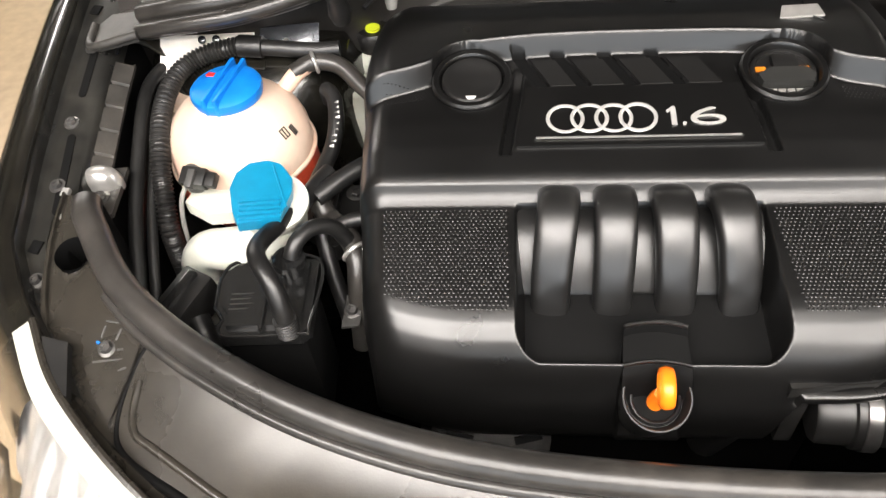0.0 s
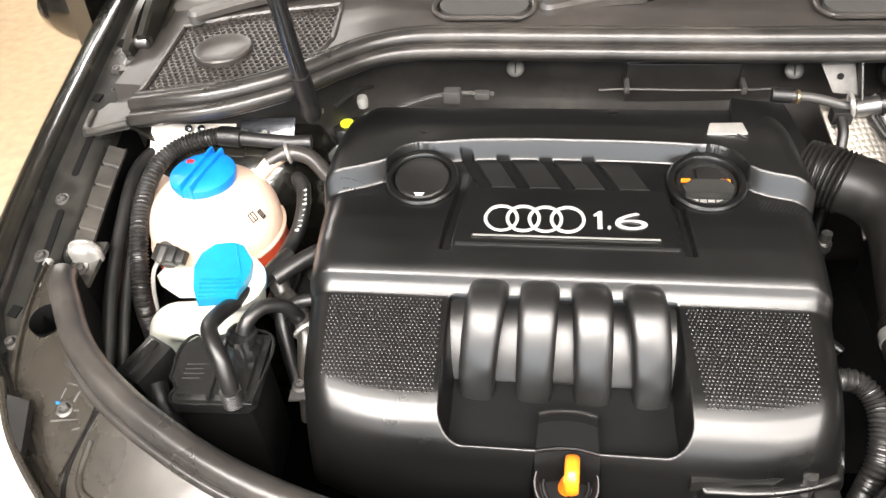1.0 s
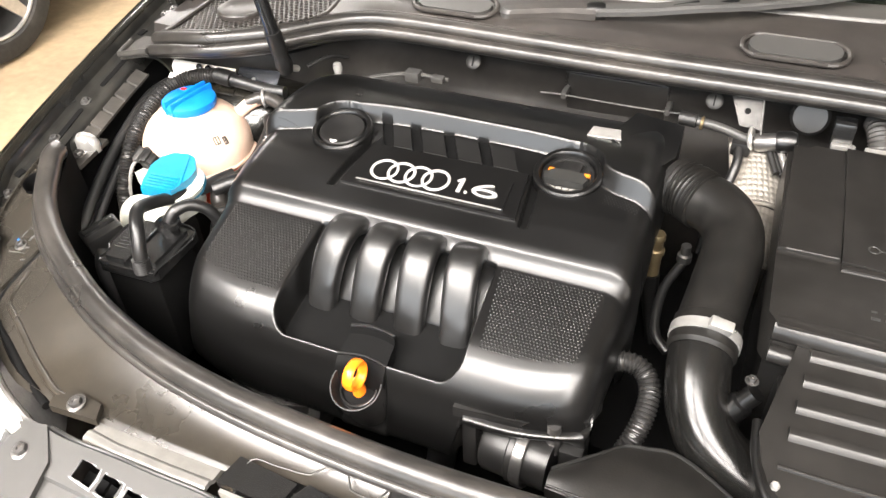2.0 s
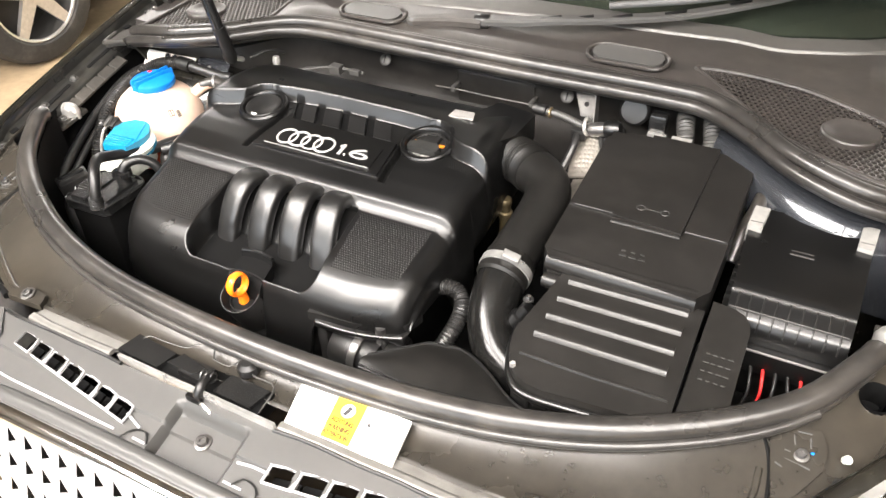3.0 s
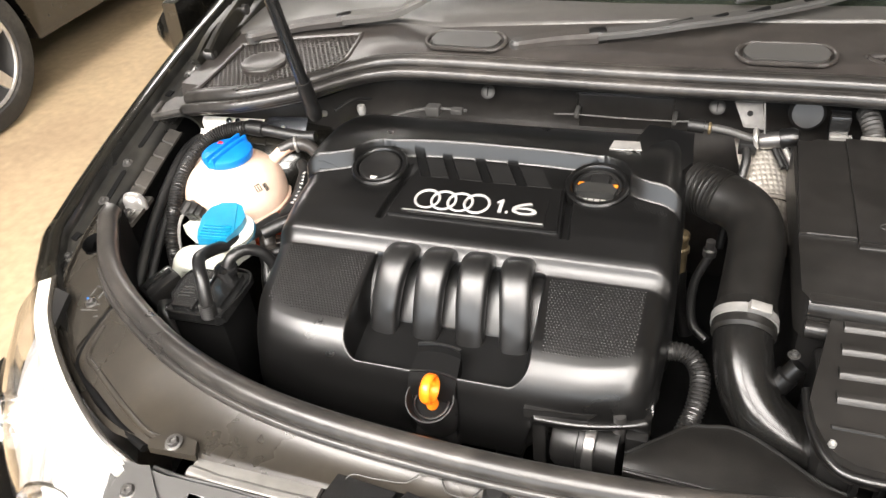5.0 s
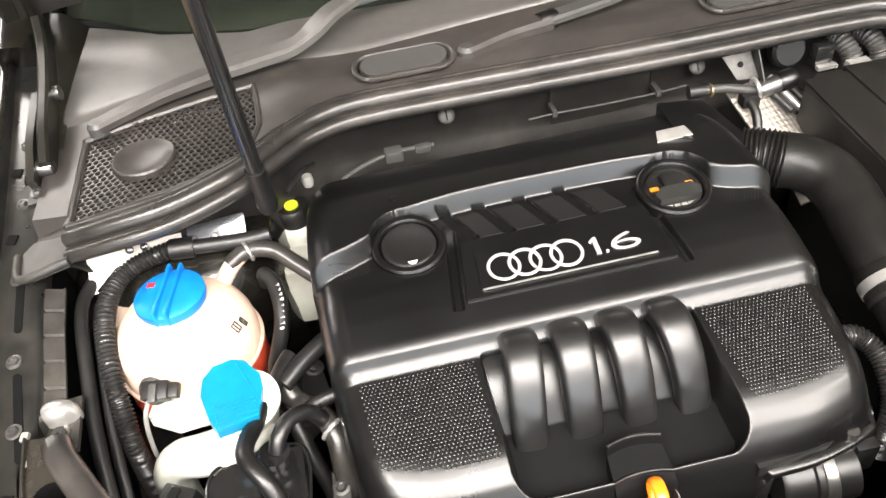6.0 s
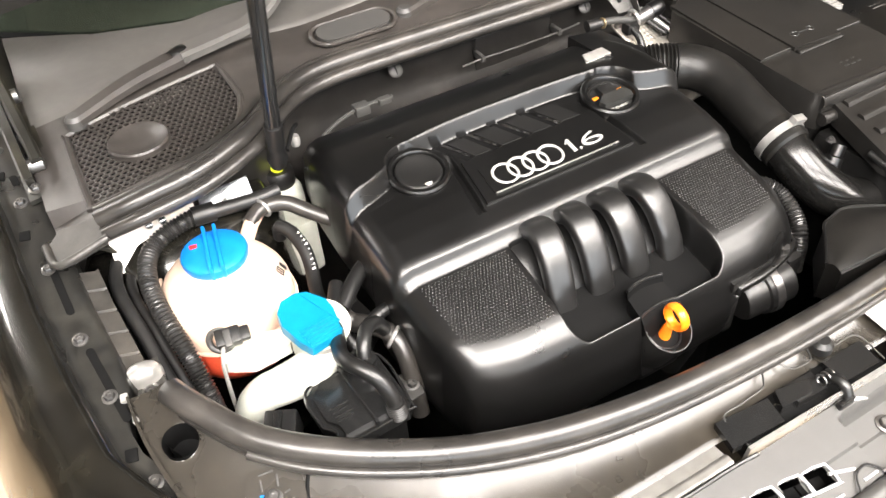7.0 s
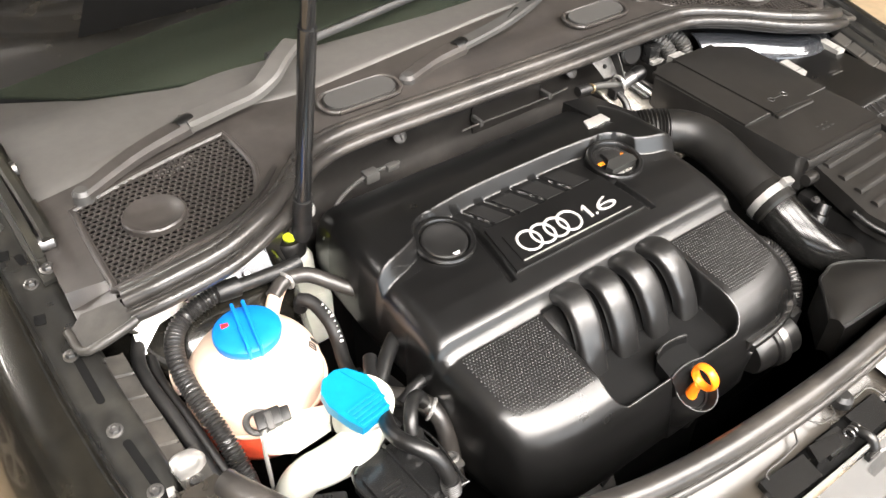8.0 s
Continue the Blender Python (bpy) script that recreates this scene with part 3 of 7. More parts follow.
        y0, y1 = screen_foot(x), interp(x, SCREEN) + 0.004
        y = y0 + (y1 - y0) * v
        return (x, y, cowl_z(x, y) + 0.0055 * step01(v, -0.01, 0.06) - 0.001)
    part("screen_panel", sheet(B(), foot, 160, 30, (0, 0, -0.003)), COWL_LIGHT, car, "smooth grey plastic panel at the foot of the windscreen")
    cowl = part("scuttle_panel", bm, PLASTIC_COWL, car, "dark grey plastic scuttle panel under the windscreen")
    for side in (-1, 1):
        part("grille_mesh", hex_mesh(B(), lambda x, y: in_grille(side * x * side, y), lambda x, y, d: (x, y, cowl_z(x, y) - 0.002 - d), 0.0088, 0.17, 0.0030, *((-0.70, -0.36) if side < 0 else (0.33, 0.70)), 0.74, 1.06, skip=lambda x, y: math.hypot(x - side * 0.572, (y - 0.880)) < 0.036), PLASTIC_COWL, cowl, "perforated plastic air grille")
        part("grille_disc", lathe(B(), [(0.039, -0.006), (0.0388, 0.0010), (0.0370, 0.0030), (0.0345, 0.0026), (0.030, 0.0002), (0.018, -0.0030), (0, -0.0042)], Matrix.Translation((side * 0.572, 0.880, cowl_z(side * 0.572, 0.880))), 36), PLASTIC_COWL, cowl)
        for k in range(9 if side < 0 else 0):
            part("slat", box(B(), (-0.0014, -0.010, 0), (0.0014, 0.010, 0.004), 0.0005, Matrix.Translation((-0.540 + 0.0068 * k, 0.960 + 0.0018 * k, cowl_z(-0.51, 0.965) - 0.012)) @ pose(0, 0, 0, 0, 0, 8)), CLIP, cowl, "pale slat below the grille")
        edge = [(side * s, y) for s, y in ((0.430, 0.900), (0.443, 0.866), (0.473, 0.822), (0.52, 0.803), (0.577, 0.793), (0.648, 0.787), (0.652, 0.80), (0.652, 0.87), (0.650, 0.938), (0.642, 0.949), (0.54, 0.969), (0.445, 0.987), (0.434, 0.980), (0.430, 0.93), (0.430, 0.900))]
        if side > 0:
            edge = [(0.343, 0.958), (0.40, 0.916), (0.45, 0.870), (0.50, 0.828), (0.57, 0.790), (0.641, 0.776), (0.642, 0.85), (0.641, 0.908), (0.54, 0.957), (0.468, 0.980), (0.40, 0.978), (0.345, 0.968), (0.343, 0.958)]
        part("grille_rim", tube(B(), [(x, y, cowl_z(x, y) - 0.001) for x, y in edge], 0.0045, 8), PLASTIC_COWL, cowl)
        # black sheet added under the mesh for the shade below the grille
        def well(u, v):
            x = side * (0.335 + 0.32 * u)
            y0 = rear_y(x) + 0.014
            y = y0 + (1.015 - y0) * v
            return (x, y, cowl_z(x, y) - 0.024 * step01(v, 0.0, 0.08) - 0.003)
        part("grille_shade", sheet(B(), well, 24, 16, (0, 0, -0.004)), DARK, cowl)
        c = Matrix.Translation((side * 0.236, 0.950, 0.926)) @ pose(0, 0, 0, 8, 0, 0)
        pts = [(0.036 * sx + 0.021 * math.cos(t), 0.021 * math.sin(t)) for sx, t0 in ((1, -90), (-1, 90)) for t in (radians(t0 + 15 * k) for k in range(13))]
        lid = part("oval_lid", prism(B(), [c @ Vector((x, y, -0.004)) for x, y in pts], c.to_3x3() @ Vector((0, 0, 0.0095)), 0.003), PLASTIC_GREY, cowl)
        ring = [c @ Vector((1.14 * x, 1.22 * y, 0.002)) for x, y in pts]
        part("oval_rim", tube(B(), ring + ring[:1], 0.0035, 8), PLASTIC_COWL, lid)
    # windscreen, dashboard and roof line beyond
    def screen(u, v):
        x = -0.72 + 1.44 * u
        return (x * (1 - 0.12 * v), interp(x, SCREEN) + 0.012 + 0.85 * v, 0.925 + 0.44 * v + 0.02 * math.sin(math.pi * v))
    pane = part("windscreen", sheet(B(), screen, 40, 16, (0, 0.003, -0.005)), GLASS, car, "dark reflecting windscreen")
    pane.visible_shadow = False
    part("screen_frit", sheet(B(), lambda u, v: Vector(screen(u, 0.10 * v)) + Vector((0, 0, -0.012)), 40, 4), DARK, car)
    part("dashboard", sheet(B(), lambda u, v: (-0.70 + 1.4 * u, interp(-0.70 + 1.4 * u, SCREEN) + 0.03 + 0.75 * v, 0.905 - 0.03 * v + 0.015 * math.sin(6 * u)), 30, 8, (0, 0, -0.05)), PLASTIC_MATT, car)
    part("cabin", box(B(), (-0.66, 1.95, 0.3), (0.66, 3.3, 0.90), 0.05), DARK, car)
    for side in (-1, 1):
        part("pillar", tube(B(), [(side * 0.76, 1.16, 0.93), (side * 0.70, 1.6, 1.20), (side * 0.62, 2.05, 1.46)], 0.035, 10), PAINT, car)
        def body(u, v):
            y = 1.02 + 3.0 * u
            w = 0.872 + 0.03 * math.sin(math.pi * u) - 0.10 * step01(u, 0.82, 1.0)
            far = abs(y - 3.15)
            low = 0.22 + (0.02 + math.sqrt(0.36**2 - far * far) if far < 0.355 else 0.0)
            z = low + (0.945 - low) * v
            return (side * (w - 0.05 * (1 - math.sin(math.pi * (0.18 + 0.55 * v)))), y, z)
        part("body_side", sheet(B(), body, 120, 18, (-side * 0.03, 0, 0)), PAINT, car)
        part("side_window", sheet(B(), lambda u, v: (side * (0.80 - 0.17 * v - 0.05 * step01(u, 0.7, 1.0)), 1.35 + 0.62 * v + (2.45 - 1.10 * v) * u, 0.945 + 0.46 * v), 24, 8, (-side * 0.006, 0, 0)), GLASS, car)
        m = Matrix.Translation((side * 0.972, 1.28, 0.80))
        part("door_mirror", lathe(B(), [(0, -0.10), (0.05, -0.095), (0.085, -0.07), (0.10, -0.02), (0.098, 0.03), (0.09, 0.05), (0.0, 0.052)], m @ along((0, 1, 0.1)), 28, 0.72), PAINT, car, "dark door mirror housing")
    part("roof", sheet(B(), lambda u, v: ((-0.64 + 1.28 * u) * (1 - 0.08 * v), 1.95 + 1.45 * v, 1.40 + 0.055 * math.sin(math.pi * u) + 0.04 * math.sin(math.pi * v)), 24, 16, (0, 0, -0.03)), PAINT, car)
    part("rear_window", sheet(B(), lambda u, v: ((-0.58 + 1.16 * u) * (1 + 0.15 * v), 3.40 + 0.42 * v, 1.40 + 0.05 * math.sin(math.pi * u) - 0.44 * v), 16, 8, (0, -0.006, 0)), GLASS, car)
    part("tailgate", sheet(B(), lambda u, v: ((-0.72 + 1.44 * u), 3.82 + 0.16 * math.sin(math.pi * u) + 0.06 * math.sin(math.pi * v), 0.96 - 0.72 * v), 24, 12, (0, -0.03, 0)), PAINT, car)
    for side in (-1, 1):
        for y in (0.60, 3.15):
            m = along((side, 0, 0), (side * 0.79, y, 0.315))
            wheel = part("wheel", lathe(B(), [(0.215, 0.01), (0.225, 0.02), (0.27, 0.02), (0.30, 0.008), (0.315, -0.03), (0.315, -0.15), (0.30, -0.17), (0.215, -0.17)], m, 48), TYRE, car, "black tyre")
            part("rim", lathe(B(), [(0.222, 0.012), (0.212, 0.014), (0.204, 0.002), (0.20, -0.08), (0.05, -0.06), (0.04, 0.0), (0, 0.0)], m, 40), ALLOY, wheel)
    return car


UPPER = [(-0.73, 0.985), (-0.62, 0.990), (-0.545, 1.008), (-0.458, 1.018), (-0.40, 1.022), (-0.30, 1.005), (-0.10, 1.030), (0.10, 1.052), (0.30, 1.062), (0.45, 1.076), (0.567, 1.115), (0.73, 1.235)]
RAIL_Y = [(0, 0), (0.12, -0.012), (0.24, -0.024), (0.38, -0.034), (0.52, -0.040), (0.70, -0.043), (1, -0.046)]
RAIL_Z = [(0, 0), (0.12, -0.004), (0.24, -0.012), (0.38, -0.024), (0.52, -0.040), (0.70, -0.062), (1, -0.115)]


def screen_foot(x):
    """The lower edge of the panel under the windscreen."""
    return sum(interp(x + 0.012 * k, UPPER) for k in range(-3, 4)) / 7


def in_grille(x, y):
    s = abs(x)
    if x > 0:
        if s < 0.345 or s > 0.640:
            return False
        lo = interp(s, [(0.335, 0.958), (0.40, 0.918), (0.45, 0.872), (0.50, 0.830), (0.57, 0.792), (0.645, 0.778)])
        hi = interp(s, [(0.335, 0.968), (0.40, 0.976), (0.468, 0.978), (0.54, 0.955), (0.61, 0.923), (0.645, 0.905)])
        return lo < y < hi
    if s < 0.432 or s > 0.650:
        return False
    lo = interp(s, [(0.432, 0.900), (0.445, 0.868), (0.473, 0.825), (0.52, 0.806), (0.577, 0.796), (0.655, 0.790)])
    hi = interp(s, [(0.432, 0.975), (0.436, 0.985), (0.54, 0.966), (0.640, 0.947), (0.655, 0.944)])
    return lo < y < hi


def rubber_seals():
    seal = thing("bonnet_seal", "long dark rubber seal round the engine bay", "seal", at=(0, 0.272, 0.77))
    xs = [-0.648, -0.643, -0.632, -0.60, -0.56, -0.5, -0.42, -0.33, -0.24, -0.13, 0, 0.13, 0.24, 0.33, 0.42, 0.5, 0.56, 0.60, 0.632, 0.643, 0.648]
    line = [(x, seal_front(x), seal_z(seal_front(x))) for x in xs]
    line[0], line[-1] = (-0.6485, 0.528, 0.835), (0.6485, 0.528, 0.835)
    part("bulb", tube(B(), [(x, y + 0.003, z) for x, y, z in line], 0.0140, 20, 0.008), RUBBER, seal)
    low = [(x * 1.010, y - 0.011, z - 0.010) for x, y, z in line[3:-3]]
    part("lip", tube(B(), low, 0.006, 10, 0.01), RUBBER, seal)
    part("foot", tube(B(), [(x, y - 0.004, z - 0.012) for x, y, z in line[1:-1]], 0.010, 10, 0.01), RUBBER, seal)
    rear = thing("scuttle_seal", "ribbed dark rubber seal along the scuttle", "seal", at=(0, 0.88, 0.91))
    part("bulb", tube(B(), REAR_SEAL[1:-1], 0.0105, 16, 0.008), RUBBER, rear)
    part("rib", tube(B(), [(x, y + 0.013, z + 0.002) for x, y, z in REAR_SEAL[1:-1]], 0.0060, 12, 0.008), RUBBER, rear)
    part("lip", tube(B(), [(x, y - 0.019, z - 0.010) for x, y, z in REAR_SEAL[1:-1]], 0.0085, 12, 0.008), RUBBER, rear)
    part("foot", tube(B(), [(x, y - 0.006, z - 0.016) for x, y, z in REAR_SEAL[1:-1]], 0.012, 10, 0.01), RUBBER, rear)
    for side in (-1, 1):
        e = part("end_block", prism(B(), [(side * 0.650, 0.738, 0.876), (side * 0.690, 0.735, 0.868), (side * 0.708, 0.742, 0.862), (side * 0.712, 0.775, 0.866), (side * 0.695, 0.786, 0.874), (side * 0.655, 0.776, 0.882)], (0, 0, 0.008), 0.003, 3), LEDGE, rear)
        part("block_rim", tube(B(), [(side * 0.648, 0.737, 0.886), (side * 0.690, 0.734, 0.877), (side * 0.710, 0.742, 0.871), (side * 0.714, 0.775, 0.875)], 0.0048, 10), LEDGE, e)


def bonnet():
    hood = thing("bonnet", "open dark car bonnet propped above the engine", "bonnet", at=(0, 1.0, 1.04))
    d = Vector((0, -0.66, 0.751))
    n = Vector((0, 0.751, 0.66))
    def skin(u, v):
        x = (-0.70 + 1.40 * u) * (1 - 0.22 * v * v)
        return Vector((x, 1.02, 1.04)) + d * (1.02 * v) + n * (0.05 * math.sin(math.pi * u) + 0.05 * math.sin(math.pi * v) * 0.8)
    part("skin", sheet(B(), skin, 30, 20, n * 0.006), PAINT, hood)
    def lining(u, v):
        x = (-0.60 + 1.20 * u) * (1 - 0.22 * v * v)
        return Vector((x, 1.00, 1.08)) + d * (0.90 * v) + n * (0.02 + 0.04 * math.sin(math.pi * v))
    part("lining", sheet(B(), lining, 30, 20, n * -0.012), DARK, hood)


def bonnet_hinges():
    for side in (-1, 1):
        h = thing("hinge_assembly", "dark painted steel bonnet hinge beside the scuttle", "hinge assembly", "bonnet hinges", at=(side * 0.695, 0.92, 0.885))
        part("foot", prism(B(), [(side * 0.676, 0.860, 0.884), (side * 0.714, 0.856, 0.880), (side * 0.722, 1.02, 0.900), (side * 0.682, 1.02, 0.904)], (0, 0, 0.006), 0.002), PAINT_DUSTY, h)
        part("arm", tube(B(), [(side * 0.690, 0.900, 0.902), (side * 0.694, 0.96, 0.922), (side * 0.700, 1.04, 0.938), (side * 0.708, 1.12, 0.958), (side * 0.712, 1.16, 0.985)], 0.016, 10, 0.01, shape=[(0.45, -1.0), (0.45, 0.8), (0.25, 1.0), (-0.25, 1.0), (-0.45, 0.8), (-0.45, -1.0)]), PAINT_DUSTY, h)
        part("link", tube(B(), [(side * 0.706, 0.880, 0.895), (side * 0.708, 0.94, 0.918), (side * 0.712, 1.03, 0.930)], 0.012, 10, 0.01, shape=[(0.4, -1.0), (0.4, 1.0), (-0.4, 1.0), (-0.4, -1.0)]), PAINT_DUSTY, h)
        for y, z in ((0.905, 0.903), (1.035, 0.932)):
            part("pivot", lathe(B(), [(0.010, -0.012), (0.010, 0.012), (0.006, 0.014), (0, 0.014)], along((-side, 0, 0), (side * 0.697, y, z)), 18), DULL, h)
        for y in (0.875, 0.985):
            part("screw", bolt(B(), (side * 0.703, y, 0.8885 + 0.12 * (y - 0.875)), (0, -0.1, 1), 0.0065), DULL, h)


def bonnet_stay():
    stay = thing("bonnet_stay", "slim black gas stay holding the bonnet up", "stay", at=(-0.431, 0.773, 0.882))
    b, d = Vector((-0.431, 0.773, 0.882)), Vector((0.015, -0.248, 0.969))
    part("cylinder", tube(B(), [b + d * 0.03, b + d * 0.30], 0.0095, 16, 0.05), GLOSS, stay)
    part("sleeve", tube(B(), [b + d * 0.022, b + d * 0.06], 0.0115, 16, 0.02), PLASTIC_MATT, stay)
    part("rod", tube(B(), [b + d * 0.29, b + d * 0.60], 0.0075, 12, 0.05), GLOSS, stay)
    part("ball_socket", lathe(B(), [(0, -0.014), (0.010, -0.012), (0.013, 0), (0.011, 0.016), (0.009, 0.03), (0, 0.03)], along(d, b), 18), PLASTIC_MATT, stay)
    part("ball_stud", tube(B(), [b + Vector((0, 0.0, -0.004)), b + Vector((0, 0.03, -0.02))], 0.005, 10, 0.01), STEEL, stay)


car_body()
rubber_seals()
bonnet()
bonnet_hinges()
bonnet_stay()

# ---- the engine cover ----
ARCH = [(-0.42, 0.640), (-0.367, 0.648), (-0.334, 0.661), (-0.317, 0.670), (-0.302, 0.688), (-0.279, 0.700), (-0.22, 0.708), (-0.161, 0.710), (-0.104, 0.709), (-0.047, 0.708), (0.008, 0.704), (0.029, 0.698), (0.043, 0.687), (0.054, 0.669), (0.074, 0.656), (0.108, 0.648), (0.16, 0.642)]
COVER_L = [(0.36, -0.352), (0.40, -0.368), (0.46, -0.382), (0.55, -0.392), (0.70, -0.396), (0.78, -0.393), (0.85, -0.380)]
COVER_R = [(0.36, 0.114), (0.40, 0.120), (0.46, 0.126), (0.55, 0.130), (0.64, 0.128), (0.70, 0.126), (0.85, 0.124)]
NOTCHES = (-0.2375, -0.1965, -0.149, -0.102)


def cover_front(x):
    return 0.388 + 2.2 * max(0, abs(x + 0.128) - 0.15) ** 2


def eased(table, width):
    """A table of (place, value) with its corners rounded over a width."""
    xs, ys = zip(*table)
    grid = np.linspace(xs[0] - 4 * width, xs[-1] + 4 * width, 1200)
    raw = np.interp(grid, xs, ys)
    k = np.arange(-60, 61) * (grid[1] - grid[0])
    g = np.exp(-0.5 * (k / width) ** 2)
    soft = np.convolve(np.pad(raw, 60, mode="edge"), g / g.sum(), mode="valid")
    return lambda v: float(np.interp(v, grid, soft))


arch_line = eased(ARCH, 0.010)
deck_front = eased([(0.545, 0.826), (0.552, 0.8335), (0.560, 0.838), (0.59, 0.846), (0.62, 0.851), (0.66, 0.854), (0.75, 0.857)], 0.0030)
deck_rear = eased([(0.60, 0.878), (0.64, 0.879), (0.72, 0.880), (0.76, 0.876), (0.80, 0.866), (0.83, 0.852), (0.86, 0.835)], 0.010)
front_roll = eased([(0.0, 0.066), (0.003, 0.047), (0.008, 0.033), (0.015, 0.0215), (0.025, 0.0115), (0.036, 0.0050), (0.048, 0.0012), (0.058, 0.0), (0.09, 0.0)], 0.0026)
arch_rise = eased([(-0.02, 0.0), (0.0, 0.0), (0.0085, 0.95), (0.0105, 1.0), (0.05, 1.0)], 0.0010)


band_rise = eased([(0.50, 0.0), (0.5375, 0.0), (0.552, 1.0), (0.58, 1.0)], 0.0012)


def rounded_rect(x, y, x0, x1, y0, y1, r):
    """Signed distance to a rectangle with round corners, minus inside."""
    qx = abs(x - (x0 + x1) / 2) - (x1 - x0) / 2 + r
    qy = abs(y - (y0 + y1) / 2) - (y1 - y0) / 2 + r
    return math.hypot(max(qx, 0), max(qy, 0)) + min(max(qx, qy), 0) - r


def cover_top(x, y):
    """Height of the cover's moulded skin."""
    if y > 0.552:
        s = arch_rise(y - arch_line(x) - 0.0085)
        z = deck_front(y) * (1 - s) + deck_rear(y) * s
        # notches beside the badge
        for x0 in NOTCHES:
            w = abs((x - x0) - (0.714 - y) * 0.52)
            if w < 0.012 and 0.660 < y < 0.726:
                z -= 0.030 * step01(0.0072 - w, 0, 0.0014) * step01(y, 0.668, 0.671) * step01(0.7190 - y, 0, 0.003)
        # grooves beside the badge plate
        for x0, k in ((-0.250, 0.12), (-0.0055, -0.12)):
            w = abs(x - x0 - k * (y - 0.588))
            if w < 0.007 and 0.580 < y < 0.70:
                z -= 0.010 * step01(0.0062 - w, 0, 0.0022) * step01(0.70 - y, 0, 0.03) * step01(y, 0.580, 0.583)
    else:
        plane = 0.7995 + 0.2 * (y - 0.449)
        z = plane - front_roll(y - cover_front(x))
        ridge = deck_front(y)
        z += (ridge - z) * band_rise(y)
        # hollow with the runners
        d = rounded_rect(x, y, -0.2425, -0.0175 + 0.05 * max(0, 0.54 - y), 0.400, 0.60, 0.024)
        k = step01(-d, 0, 0.010) * step01(0.5405 - y, 0, 0.006)
        z = z * (1 - k) + min(z, 0.742 + 0.24 * (y - 0.40)) * k
        # cut-out for the dipstick
        r = math.hypot(x + 0.122, (y - 0.378) * 0.9)
        z -= 0.05 * step01(0.034 - r, 0, 0.006)
    # wells of the two caps
    for cx, cy, r in ((-0.285, 0.676, 0.0400), (0.019, 0.679, 0.0410)):
        d = math.hypot(x - cx, y - cy)
        if d < r + 0.0015:
            k = step01(r - d, 0, 0.0025)
            z = z * (1 - k) + min(z, 0.846) * k
    # rounded rims
    for d, r in ((x - interp(y, COVER_L), 0.030), (interp(y, COVER_R) - x, 0.030), (0.845 - y, 0.02)):
        if d < r:
            d = max(0.0, d)
            z -= r - math.sqrt(max(0, r * r - (r - d) ** 2))
    return z


SHIELD_Y = [(0, 0.429), (0.12, 0.4255), (0.8, 0.400), (0.92, 0.392), (1, 0.388)]
SHIELD_Z = [(0, 0.780), (0.12, 0.770), (0.8, 0.763), (0.92, 0.756), (1, 0.747)]


